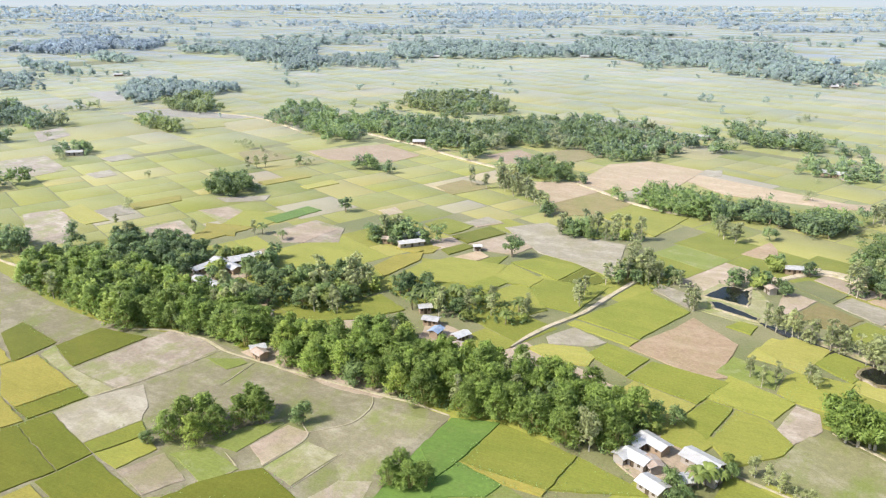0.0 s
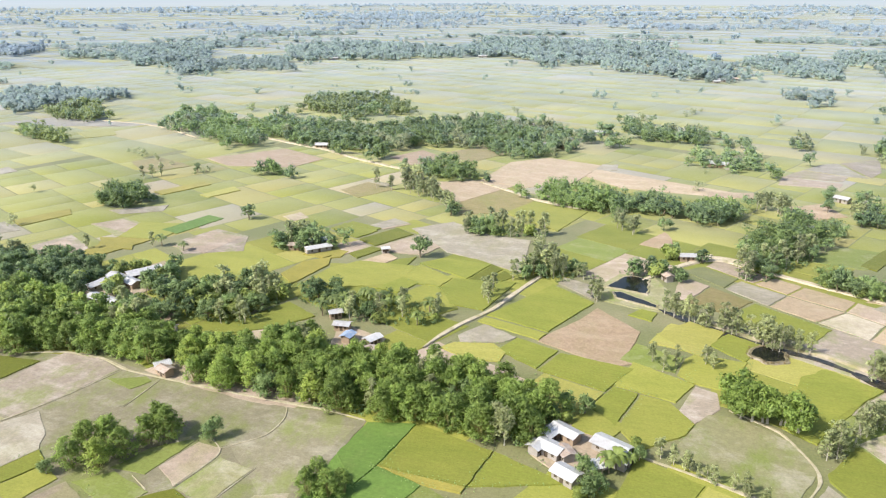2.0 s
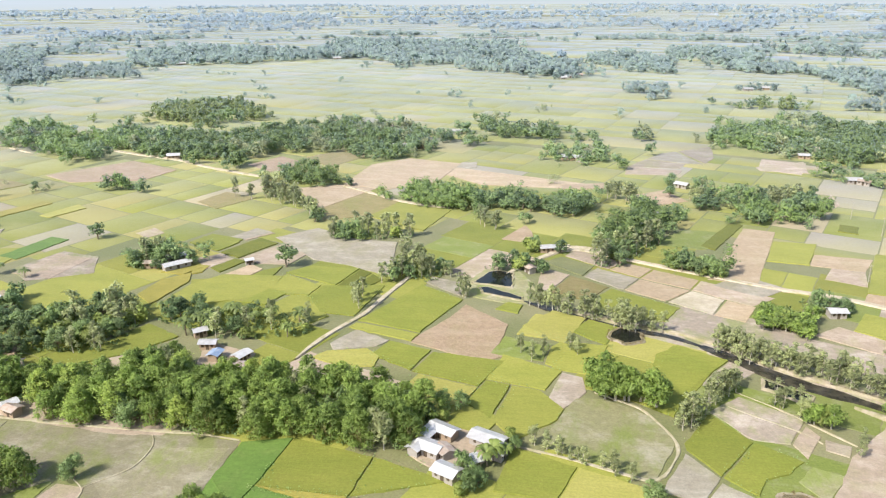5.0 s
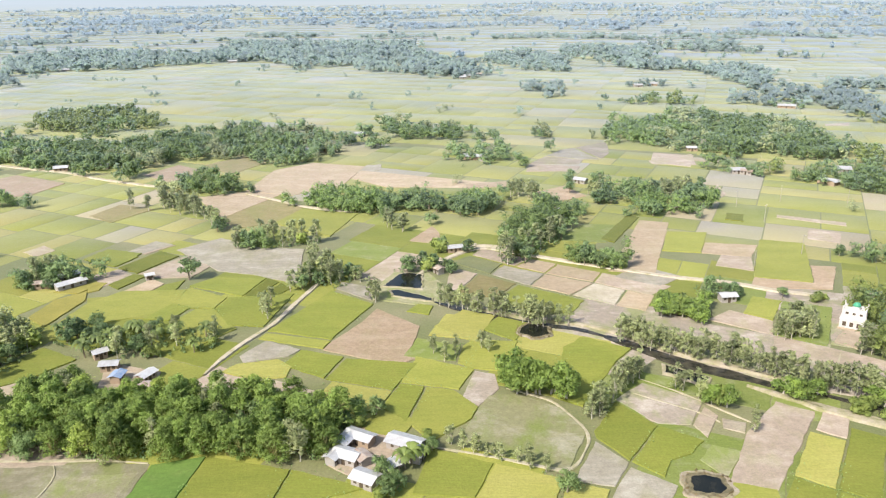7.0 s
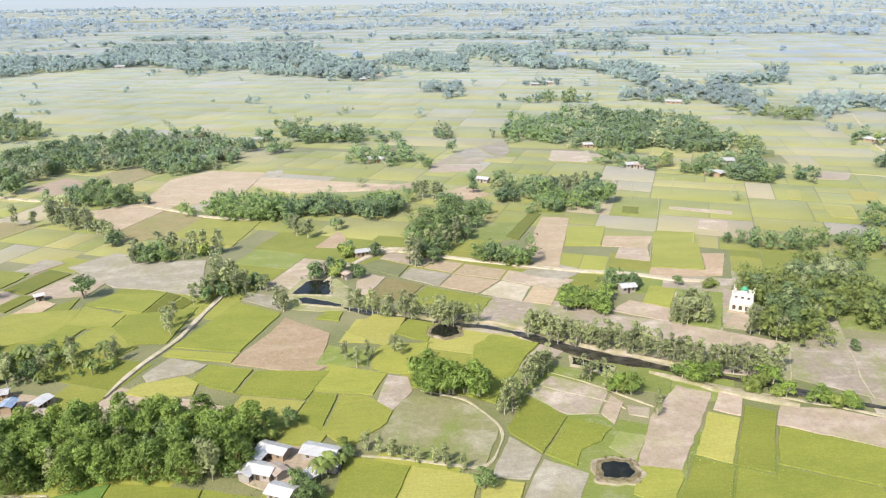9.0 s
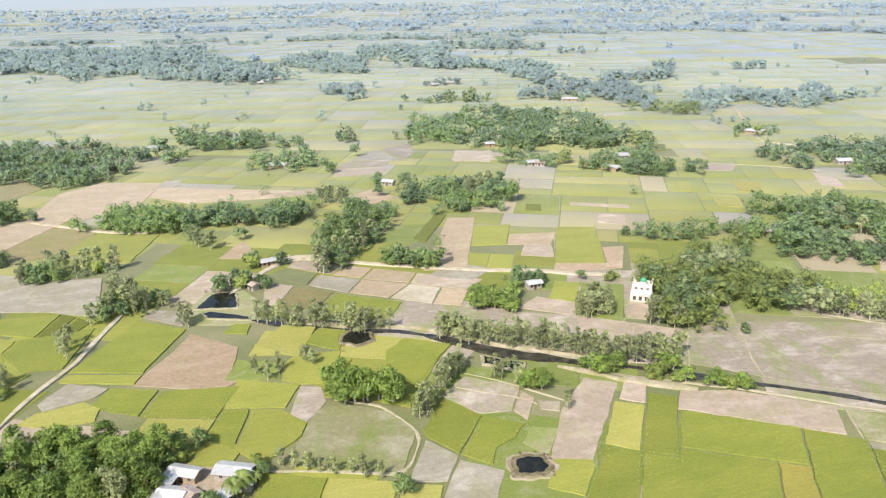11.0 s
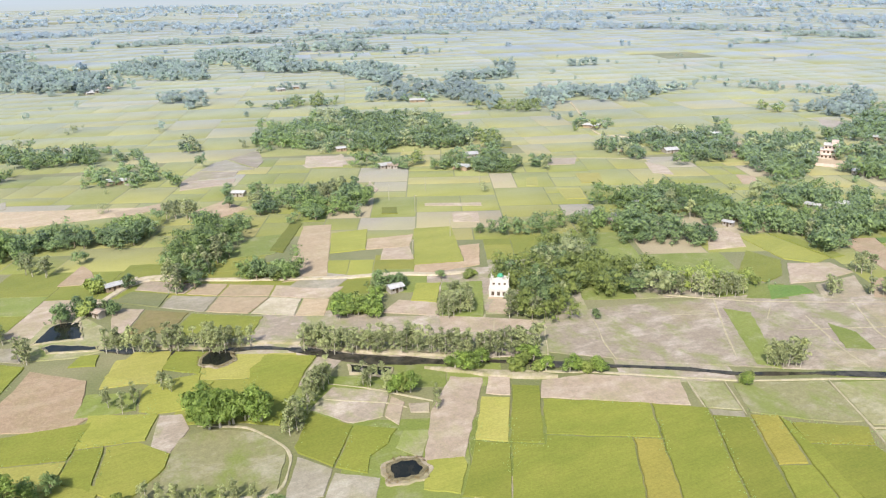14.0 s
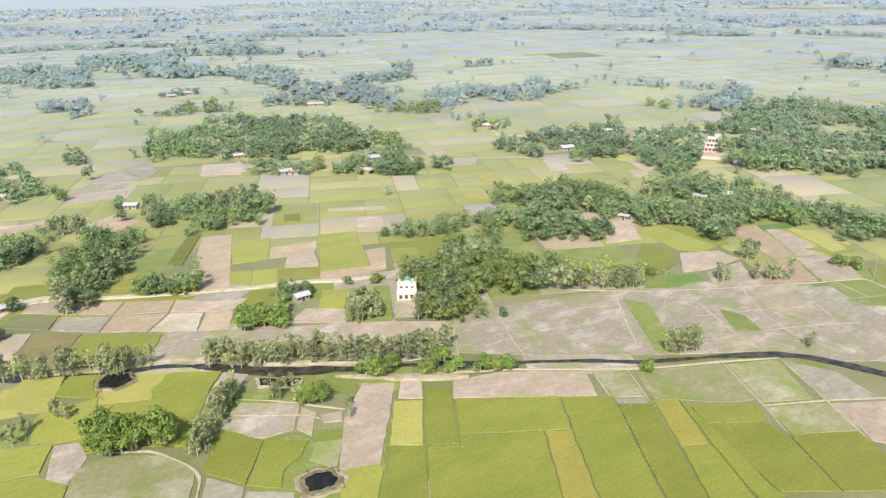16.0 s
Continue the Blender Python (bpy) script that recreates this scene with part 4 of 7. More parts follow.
plot("straw", (114.4, 256.5), (119.8, 267.3), (140.3, 261.1), (147, 280.1), (157, 278.5), (144.4, 254.4))
plot("grass", (45.7, 312.9), (65.1, 336.9), (86.4, 333.8), (70.1, 309))
plot("mud", (126.9, 467.2), (135.9, 496.2), (160.6, 486.5), (149, 453.7))
plot("mud_dark", (49.1, 464.8), (62.0, 487.0), (86.0, 476.0), (80.9, 463.0))
plot("mud_pale", (62.6, 488.0), (74.9, 508), (84.5, 513.5), (96.8, 476.0), (86.5, 477.0))
plot("mud_dark", (85.8, 515.0), (111.8, 534.5), (106.4, 495.5), (98.0, 478.0))
plot("mud", (45.5, 443.4), (49.1, 464.8), (80.9, 457), (77.3, 445))
plot("tan", (-139, 387), (-116.2, 399.9), (-94, 392.6), (-113.8, 348.2))
plot("olive_straw", (-113.8, 348.2), (-98.7, 382.1), (-75.6, 369.9), (-81.7, 341.6), (-105.6, 328.8))
plot("tan", (-116.2, 399.9), (-111.7, 450.6), (-91.2, 471.7), (-55.4, 460.4), (-62.7, 412.2), (-87.1, 390.4))
plot("tan", (-60.2, 428.7), (-57.1, 448.9), (23.1, 417.5), (22.5, 404.7), (-36.5, 407.4))
plot("lime", (-85.8, 339.4), (-76.8, 364.2), (-46.1, 355.5), (-54.4, 318.7))
plot("straw", (-17.8, 312.3), (-8.1, 333.9), (-4.4, 325), (-2.8, 307.3))
plot("mud_green", (-266.9, 223.9), (-261.8, 241.4), (-242.9, 231.4), (-227.4, 217.3), (-241.8, 205.7))
plot("mud_green", (-212, 247.3), (-204.1, 271), (-184.6, 266.1), (-175.4, 248.2), (-197.3, 237))
plot("mud_green", (-337.6, 213), (-329.2, 228.4), (-289.9, 207.3), (-295.8, 186.4))
plot("weedy", (-263.7, 256.4), (-257, 271.2), (-231.2, 262.3), (-239.9, 245.9))
plot("gold", (-240.3, 223.6), (-239.9, 245.9), (-221.8, 248), (-230.1, 220.1))
plot("lime", (-239.9, 245.9), (-245.4, 267.2), (-219.6, 273.6), (-219.4, 248.3))
plot("yard", (-26.6, 145.2), (-26.5, 156.3), (-24.7, 163.4), (-14.9, 160.2), (-4.3, 155.5), (-6.3, 147.6), (-9.7, 143.3), (-14.1, 139), (-20, 140.6))
plot("yard", (-202.5, 164.2), (-205.3, 174.6), (-211.7, 198.1), (-199, 227.7), (-183.5, 212.6), (-183, 186.1), (-188.1, 171.5))
plot("yard", (-99.2, 181.5), (-104.1, 198.3), (-95.9, 194.9), (-84.1, 191.5), (-83, 181), (-90.1, 179.5))
plot("weedy", (-26.6, 245.6), (-27.3, 255.9), (-21.4, 273.7), (-7.9, 275.2), (-1.3, 261.3), (-0.2, 254.4), (-2.7, 241.6), (-11.9, 241.3))
plot("yard", (124.1, 211.1), (133.7, 222.9), (137.3, 217.2), (130.3, 205.5))
plot("straw", (-177.4, 182.9), (-171.8, 188.7), (-159.4, 186.3), (-158.1, 178.5))
plot("deep", (317.7, 200.4), (334.5, 193.6), (326.7, 188.4), (313.8, 194.6))
plot("gold", (269.3, 365.6), (282.8, 359), (271.5, 339.6), (259, 344))
plot("gold_lime", (240.2, 342.1), (253, 335.7), (242.2, 315.5), (232.3, 321.5))
plot("mud", (166.9, 328.1), (178.9, 322.9), (171.4, 307.3), (160.1, 313.3))
plot("mud_green", (55.6, 220.1), (74.3, 211.2), (90, 202.9), (104.3, 193.6), (130.9, 181.4), (126.3, 173.3), (99.9, 183.4), (84.6, 192.3), (69.4, 200), (53.6, 210.1))
plot("mud", (107.3, 216.1), (121.2, 207.6), (136.7, 196.9), (133.8, 188.5), (115.8, 196.6), (103.1, 205.4))
plot("mud_pale", (-409.9, 318.0), (-405.8, 335.8), (-389.7, 328.4), (-394.7, 312.8))
plot("mud_pale", (-381.7, 283.6), (-378.0, 298.7), (-361.5, 290.9), (-366.4, 279.1))
plot("mud_green", (-325.1, 205.7), (-321.2, 222.5), (-297.5, 211.9), (-280.7, 193.1), (-289.3, 184.5))
plot("mud_pale", (-311.8, 232.8), (-308.5, 247.1), (-289.2, 238.9), (-296.7, 228.6))
plot("mud", (-261.4, 219.0), (-260.0, 236.2), (-230.5, 218.9), (-237.9, 206.8))
plot("mud", (-266.4, 257.3), (-256.8, 269.0), (-228.7, 259.4), (-232.8, 250.1))
plot("gold", (-247.0, 242.9), (-229.8, 246.7), (-221.7, 234.0), (-237.6, 231.3))
plot("gold", (-305.9, 248.4), (-295.6, 274.8), (-286.6, 266.8), (-294.7, 243.8))
plot("gold_lime", (-327.6, 225.8), (-326.4, 237.9), (-290.9, 225.3), (-295.5, 214.9))
plot("olive_straw", (-343.1, 372.2), (-333.5, 389.6), (-298.4, 375.4), (-313.4, 349.2))
plot("straw", (-303.1, 396.8), (-270.4, 441.9), (-229.2, 420.8), (-236.2, 392.6), (-276.9, 382.7))
plot("gold", (-278.1, 315.5), (-265.4, 343.5), (-257.6, 339.7), (-268.7, 311.7))
plot("gold_lime", (-250.3, 318.3), (-242.4, 339.8), (-234.3, 333.7), (-242.3, 315.5))
plot("mud_pale", (-275.4, 278.8), (-252.6, 296.9), (-247.9, 286.7), (-264.0, 274.8))
plot("gold_lime", (-456.5, 442.6), (-437.6, 461.5), (-418.9, 444.3), (-431.6, 426.5))
plot("mud_pale", (-687.9, 527.7), (-675.0, 559.8), (-605.4, 510.2), (-616.2, 496.0))
plot("mud_pale", (-554.7, 450.5), (-530.3, 492.3), (-462.0, 491.4), (-415.3, 495.3), (-445.4, 473.3), (-520.5, 451.0))
plot("mud_green", (-459.9, 282.9), (-449.5, 307.3), (-400.9, 286.9), (-404.6, 256.3), (-423.8, 258.8))
plot("mud_green", (-530.1, 356.8), (-532.5, 382.9), (-495.3, 361.9), (-492.5, 334.3))
plot("mud", (-208.7, 243.4), (-204.8, 267.5), (-186.4, 264.2), (-189.1, 240.2))
plot("mud", (-186.3, 298.5), (-181.9, 307.6), (-173.0, 300.8), (-177.5, 292.0))
plot("straw", (-191.0, 440.4), (-177.8, 467.6), (-154.9, 449.3), (-167.0, 421.1))
plot("olive_straw", (-160.9, 466.0), (-141.7, 492.6), (-118.0, 478.0), (-136.6, 440.3))
plot("olive_straw", (-183.0, 352.9), (-175.8, 374.1), (-154.0, 365.0), (-166.6, 341.1))
plot("deep", (-228.1, 260.7), (-221.9, 288.1), (-211.3, 285.6), (-217.4, 258.0))
plot("mud_pale", (-59.6, 443.1), (-55.0, 464.9), (-45.0, 463.4), (-49.5, 439.1))
plot("mud_pale", (-60.5, 456.9), (-45.7, 467.3), (-44.1, 450.3), (-52.1, 444.0))
plot("mud", (126.9, 472.6), (160.4, 491.4), (154.4, 458.8), (127.4, 462.3))
plot("tan", (7.7, 413.3), (32.7, 420.7), (31.8, 407.7), (9.2, 404.3))
plot("straw", (46.9, 395.9), (64.6, 408.8), (74.0, 386.6), (53.7, 374.2))
plot("mud", (135.0, 379.1), (151.8, 411.1), (149.5, 389.3), (137.7, 373.0))
plot("rice_dark", (68.3, 313.6), (91.0, 356.9), (93.0, 346.6), (73.9, 309.0))
plot("mud_pale", (65.4, 267.6), (77.7, 281.2), (93.0, 267.8), (81.2, 258.0))
plot("mud", (166.9, 326.9), (179.2, 321.5), (171.9, 306.9), (160.1, 313.3))
plot("mud", (161.5, 350.9), (189.1, 337.1), (186.5, 331.2), (159.3, 346.1))
plot("mud", (278.4, 410.1), (295.5, 401.3), (283.1, 385.8), (266.7, 392.4))
plot("mud", (325.9, 369.4), (330.8, 355.3), (319.3, 333.3), (310.9, 343.4))
plot("gold_lime", (237.2, 370.7), (244.2, 368.9), (233.8, 350.2), (228.0, 354.6))
plot("gold_lime", (239.7, 339.6), (251.0, 334.2), (242.2, 317.0), (232.2, 320.2))
plot("rice_dark", (275.0, 473.8), (284.4, 469.0), (273.9, 449.8), (264.6, 454.7))
plot("rice_dark", (137.9, 354.3), (145.5, 351.2), (141.3, 339.7), (133.5, 343.1))
plot("straw", (403.4, 373.5), (411.3, 367.3), (388.9, 344.6), (381.7, 350.2))
plot("straw", (351.2, 316.5), (358.1, 307.5), (344.7, 292.9), (338.1, 297.9))
plot("mud", (547.6, 420.9), (559.0, 400.5), (533.9, 376.0), (520.6, 393.3))
plot("mud", (298.3, 601.2), (320.7, 606.0), (313.7, 592.5), (295.2, 592.6))
plot("grass", (201.0, 174.4), (206.9, 167.0), (184.1, 132.6), (179.5, 138.6))
plot("grass", (223.3, 149.2), (225.8, 139.7), (220.2, 128.1), (212.5, 133.5))
plot("grass", (268.1, 126.8), (282.2, 120.7), (279.6, 112.5), (267.7, 120.3))
plot("mud_green", (223.6, 164.9), (242.8, 156.7), (235.3, 143.8), (220.5, 142.3), (218.3, 152.7))
plot("mud_dark", (246.2, 154.2), (260.3, 147.0), (250.5, 127.0), (234.9, 132.1))
plot("mud_dark", (185.9, 186.4), (199.5, 179.4), (193.2, 168.7), (176.7, 173.2))
plot("mud_pale", (262.8, 143.8), (275.8, 138.0), (263.5, 111.9), (248.5, 111.5))
plot("mud_dark", (203.1, 138.0), (215.4, 129.4), (217.9, 116.5), (201.1, 125.4))
plot("rice_dark", (-220.3, 123.2), (-221.4, 132.3), (-198.1, 127.4), (-198.1, 112.3))
plot("gold", (-222.7, 117.4), (-211.9, 117.6), (-198.7, 112.7), (-201.4, 105.5))
plot("rice_dark", (-196.8, 125.4), (-195.1, 140.9), (-175.7, 142.9), (-179.9, 118.5))
plot("gold", (-199.7, 109.5), (-196.1, 119.0), (-169.0, 111.9), (-174.0, 96.3), (-183.4, 98.7))
plot("weedy", (-195.8, 119.5), (-196.8, 125.4), (-179.9, 118.5), (-157.8, 115.2), (-161.0, 109.5), (-169.0, 111.9))
plot("rice_dark", (-174.0, 96.3), (-169.0, 111.9), (-161.3, 109.3), (-165.7, 94.2))
plot("gold", (-191.8, 97.7), (-183.4, 98.7), (-165.7, 93.5), (-168.1, 88.5), (-170.3, 84.0))
plot("mud_pale", (-163.4, 99.3), (-161.0, 109.5), (-153.4, 121.0), (-142.6, 113.1), (-139.2, 107.2), (-144.0, 93.4))
plot("mud_green", (-179.0, 118.2), (-175.1, 142.3), (-173.5, 149.6), (-159.2, 150.0), (-149.7, 146.1), (-153.3, 130.2), (-157.7, 116.0))
plot("fallow_green", (-156.7, 115.1), (-152.2, 129.2), (-148.7, 145.0), (-134.4, 143.8), (-134.4, 130.7), (-143.0, 114.5))
plot("grass", (-149.1, 140.6), (-139.3, 145.6), (-135.6, 143.9), (-138.7, 137.7))
plot("rice_dark", (-168.1, 88.5), (-165.8, 91.4), (-139.9, 83.3), (-143.9, 72.3), (-145.7, 69.7))
plot("rice_dark", (-165.8, 91.4), (-163.4, 99.3), (-138.0, 91.7), (-139.9, 83.3))
plot("rice", (-144.0, 93.4), (-139.2, 107.2), (-132.6, 103.3), (-138.0, 91.7))
plot("lime", (-138.0, 91.7), (-132.6, 103.3), (-125.7, 100.1), (-128.0, 89.7))
plot("mud_dark", (-127.6, 89.4), (-123.6, 99.9), (-112.8, 95.6), (-110.7, 94.3), (-115.5, 85.8))
plot("grass", (-122.0, 100.2), (-115.6, 106.6), (-102.8, 103.1), (-106.4, 94.3), (-109.7, 96.0))
plot("grass", (-117.7, 106.9), (-114.2, 117.0), (-106.9, 123.7), (-105.5, 123.0), (-107.9, 107.9))
plot("mud", (-107.1, 111.0), (-104.8, 123.3), (-97.6, 122.7), (-96.5, 120.5), (-98.8, 106.3))
plot("weedy", (-98.6, 106.0), (-95.8, 119.5), (-85.6, 118.1), (-88.4, 103.5))
plot("rice_dark", (-140.7, 78.2), (-137.6, 91.4), (-127.1, 88.2), (-113.7, 85.0), (-131.7, 75.8))
plot("gold", (-142.6, 70.2), (-140.6, 77.4), (-131.4, 74.9), (-138.0, 68.4))
plot("rice_dark", (-111.8, 85.6), (-108.1, 95.2), (-102.2, 102.4), (-98.6, 106.0), (-83.5, 100.1))
plot("mud_green", (-83.2, 100.7), (-80.1, 110.0), (-73.3, 113.5), (-71.6, 106.2))
plot("fallow_green", (-96.9, 124.5), (-90.1, 130.9), (-89.7, 139.6), (-70.8, 142.2), (-73.0, 128.5), (-74.4, 112.9), (-79.5, 110.3))
plot("lime", (-8.2, 201.1), (9.9, 192.8), (5.4, 181.0), (-12.0, 185.0))
plot("rice", (-12.0, 184.3), (-4.5, 182.6), (-8.6, 163.5), (-16.1, 171.2))
plot("lime", (-4.2, 182.4), (3.8, 180.6), (10.7, 171.5), (8.9, 166.0), (-1.4, 155.3), (-8.2, 163.2))
plot("lime", (-18.4, 171.4), (-6.0, 165.5), (-9.2, 156.1), (-19.4, 159.5))
plot("mud_green", (5.8, 175.8), (9.8, 192.2), (15.6, 189.9), (16.7, 181.5), (10.7, 172.3))
plot("rice", (-137.8, 174.1), (-121.4, 187.1), (-113.6, 199.0), (-128.4, 207.0), (-137.6, 187.0))
plot("weedy", (6.9, 162.2), (13.3, 178.1), (21.4, 178.8), (33.2, 171.6), (38.2, 159.9), (31.0, 142.5), (21.3, 146.8), (5.0, 153.5))
plot("rice", (-2.0, 152.5), (13.7, 146.3), (9.1, 133.1), (-5.5, 134.4))
plot("gold_lime", (14.0, 146.3), (30.0, 140.4), (26.7, 131.4), (9.1, 133.1))
plot("mud_pale", (31.6, 139.6), (39.7, 155.9), (46.3, 146.7), (40.9, 137.6))
plot("mud_pale", (41.2, 137.6), (46.0, 145.1), (55.7, 138.0), (50.3, 128.3), (37.8, 129.4))
plot("gold_lime", (29.9, 139.7), (39.9, 136.3), (37.2, 129.5), (27.8, 130.4))
plot("rice", (39.8, 160.3), (48.1, 174.7), (57.0, 162.7), (46.5, 147.2), (39.9, 157.2))
plot("rice", (46.7, 147.1), (57.2, 162.7), (67.0, 155.9), (62.3, 150.5), (56.4, 147.4), (53.2, 140.8))
plot("mud_green", (48.3, 175.9), (57.8, 185.0), (72.5, 175.4), (65.6, 163.3), (57.2, 163.6))
plot("mud", (65.9, 163.3), (71.6, 172.4), (74.0, 167.6), (68.1, 157.1))
plot("mud_dark", (74.5, 166.7), (80.6, 164.1), (78.0, 159.3), (73.5, 161.7))
plot("weedy", (63.0, 148.0), (68.0, 154.5), (75.0, 151.3), (67.5, 140.6))
plot("mud", (78.6, 160.1), (92.1, 175.0), (100.4, 169.5), (92.7, 157.9), (77.6, 136.3), (67.0, 139.1), (73.6, 150.6))
plot("rice", (34.6, 192.5), (44.2, 214.8), (57.4, 206.0), (43.2, 178.9), (37.6, 179.4))
plot("gold_lime", (-5.1, 215.7), (0.4, 232.8), (16.0, 228.8), (8.7, 213.0))
plot("gold_lime", (83.3, 142.0), (94.9, 160.4), (102.1, 156.1), (90.7, 136.9))
plot("rice", (91.0, 136.7), (105.9, 161.9), (113.2, 157.7), (98.6, 132.4))
plot("rice", (71.8, 125.4), (83.0, 141.3), (90.8, 136.2), (79.6, 116.4), (69.8, 123.1))
plot("lime", (68.3, 139.5), (77.4, 136.6), (77.0, 133.5), (70.3, 124.0), (62.7, 129.2))
plot("rice", (110.1, 151.3), (135.7, 135.5), (126.9, 120.9), (101.1, 136.0))
plot("rice", (91.0, 136.1), (98.3, 131.7), (100.7, 135.3), (120.3, 124.1), (105.3, 98.9), (79.6, 116.4))
plot("gold", (120.5, 124.0), (126.8, 120.3), (112.3, 94.2), (105.3, 98.9))
plot("rice", (135.8, 135.1), (148.2, 126.5), (124.5, 85.9), (112.3, 94.2), (127.1, 120.7))
plot("rice", (146.4, 123.2), (154.7, 117.5), (133.0, 80.1), (124.7, 85.7))
plot("gold", (155.8, 118.6), (162.2, 114.9), (151.8, 95.9), (144.9, 99.2))
plot("rice", (144.5, 98.8), (152.0, 95.2), (141.9, 74.0), (133.0, 80.1))
plot("rice", (162.1, 114.6), (162.4, 111.1), (147.7, 70.0), (142.2, 73.8), (152.0, 95.2))
plot("olive", (162.5, 111.0), (178.8, 100.2), (173.4, 93.8), (158.6, 102.3))
plot("rice", (158.4, 101.8), (173.0, 93.4), (171.3, 86.5), (161.4, 66.1), (149.5, 74.1), (154.0, 89.9))
plot("olive", (172.0, 86.6), (188.3, 77.3), (186.1, 71.7), (179.5, 61.4), (173.5, 58.3), (161.6, 65.9))
plot("mud", (109.8, 152.3), (115.2, 160.4), (129.7, 157.4), (152.2, 141.8), (145.0, 129.4))
plot("mud", (96.7, 161.0), (102.1, 169.5), (108.3, 166.8), (102.8, 157.1))
plot("weedy", (153.5, 140.9), (162.1, 134.9), (155.8, 121.2), (148.2, 126.5))
plot("mud_pale", (148.0, 125.9), (155.6, 120.6), (153.8, 117.8), (146.5, 122.8))
plot("weedy", (164.1, 133.6), (189.6, 121.9), (182.0, 101.9), (174.0, 104.9), (156.7, 119.4))
plot("weedy", (190.2, 120.6), (206.4, 113.7), (194.0, 93.6), (180.7, 100.3))
plot("mud_pale", (207.2, 111.9), (214.0, 98.9), (210.9, 86.9), (210.6, 82.2), (196.0, 91.1))
plot("weedy", (178.7, 98.8), (194.9, 90.8), (195.7, 86.3), (189.4, 77.2), (173.1, 86.5))
plot("mud", (195.3, 89.8), (213.8, 78.9), (191.2, 67.3), (187.3, 73.1))
plot("mud", (10.3, 293.6), (14.9, 302.4), (34.5, 288.5), (27.7, 280.1))
plot("tan", (28.1, 279.8), (34.9, 288.2), (45.0, 282.4), (39.1, 272.1))
plot("tan", (39.4, 271.8), (45.4, 282.1), (61.6, 272.6), (56.7, 262.7))
plot("mud", (57.0, 262.4), (62.0, 272.3), (85.7, 258.1), (76.1, 249.0))
plot("mud_pale", (17.7, 270.9), (23.1, 280.9), (38.9, 271.0), (32.1, 259.2))
plot("tan", (32.4, 258.9), (39.2, 270.8), (56.4, 261.6), (46.6, 250.0))
plot("sand", (47.0, 249.8), (56.8, 261.4), (67.6, 254.3), (60.8, 240.1))
plot("tan", (61.1, 239.9), (68.0, 254.1), (77.1, 248.9), (70.7, 235.4))
plot("olive_dark", (1.6, 285.0), (9.3, 292.5), (22.4, 282.6), (17.3, 271.2))
plot("olive_straw", (4.4, 252.3), (12.8, 271.0), (26.9, 261.2), (18.8, 247.0))
plot("mud", (1.2, 278.7), (12.6, 271.8), (4.5, 253.6), (-0.2, 254.6))
plot("rice", (19.0, 245.9), (27.4, 259.7), (50.5, 244.6), (44.0, 231.8), (32.0, 233.1))
plot("mud_green", (46.7, 220.6), (50.6, 243.5), (65.5, 234.6), (63.3, 218.3), (60.2, 211.2))
plot("gold_lime", (-3.5, 222.8), (6.3, 236.4), (17.9, 231.3), (10.5, 210.2))
plot("rice", (12.4, 220.4), (18.3, 230.6), (29.7, 225.2), (23.4, 211.7))
plot("lime", (6.6, 193.4), (10.5, 209.1), (26.8, 204.8), (20.4, 193.4))
plot("rice", (38.0, 207.4), (45.3, 214.9), (59.4, 206.4), (47.0, 189.7), (39.0, 171.8), (31.6, 176.9))
plot("mud_green", (47.2, 189.6), (59.7, 206.2), (65.5, 199.9), (55.7, 191.3))
plot("rice", (-59.0, 219.1), (-43.3, 254.0), (-25.7, 241.8), (-36.5, 212.8))
plot("lime", (-59.0, 217.5), (-36.4, 211.6), (-38.1, 206.0), (-60.6, 213.2))
plot("mud_pale", (-63.6, 201.2), (-57.7, 212.2), (-44.7, 205.9), (-48.3, 200.8), (-61.5, 196.5))
plot("straw", (-38.3, 205.6), (-36.4, 211.6), (-28.2, 226.6), (-24.5, 237.8), (-8.1, 223.2), (-8.7, 214.8), (-10.9, 203.2), (-7.3, 200.3), (-11.4, 197.1), (-20.8, 198.0))
plot("mud_pale", (-41.9, 256.0), (-40.8, 263.1), (-27.3, 257.2), (-27.2, 245.0))
plot("rice", (-46.6, 200.6), (-45.0, 205.6), (-30.5, 200.8), (-34.4, 187.2), (-48.9, 195.2))
plot("rice", (-34.0, 186.8), (-29.8, 199.6), (-7.1, 196.7), (-13.7, 180.7), (-31.8, 186.0))
plot("gold_lime", (-66.4, 190.7), (-63.0, 196.0), (-50.6, 199.2), (-45.4, 194.2), (-45.7, 187.7), (-55.7, 186.4))
plot("gold_lime", (-35.1, 176.8), (-31.7, 185.3), (-13.6, 179.8), (-16.1, 171.2), (-21.7, 167.6), (-36.1, 174.0))
plot("grass", (-12.5, 200.8), (-8.7, 214.0), (5.9, 208.5), (4.0, 198.1), (-4.6, 198.9))
plot("lime", (6.3, 208.4), (9.1, 212.2), (24.3, 211.8), (19.1, 191.2), (9.9, 193.5), (4.3, 196.9))
plot("rice", (-13.5, 235.2), (-9.8, 241.7), (-3.7, 239.5), (-5.5, 232.0))
plot("rice_dark", (-135.8, 278.5), (-125.9, 299.7), (-115.3, 293.1), (-124.8, 272.6))
plot("mud_pale", (-140.4, 298.6), (-133.3, 313.2), (-123.2, 308.4), (-132.4, 295.7))
plot("mud", (-124.3, 272.6), (-114.1, 291.1), (-110.5, 295.3), (-97.3, 282.2), (-101.4, 267.9), (-114.0, 267.5))
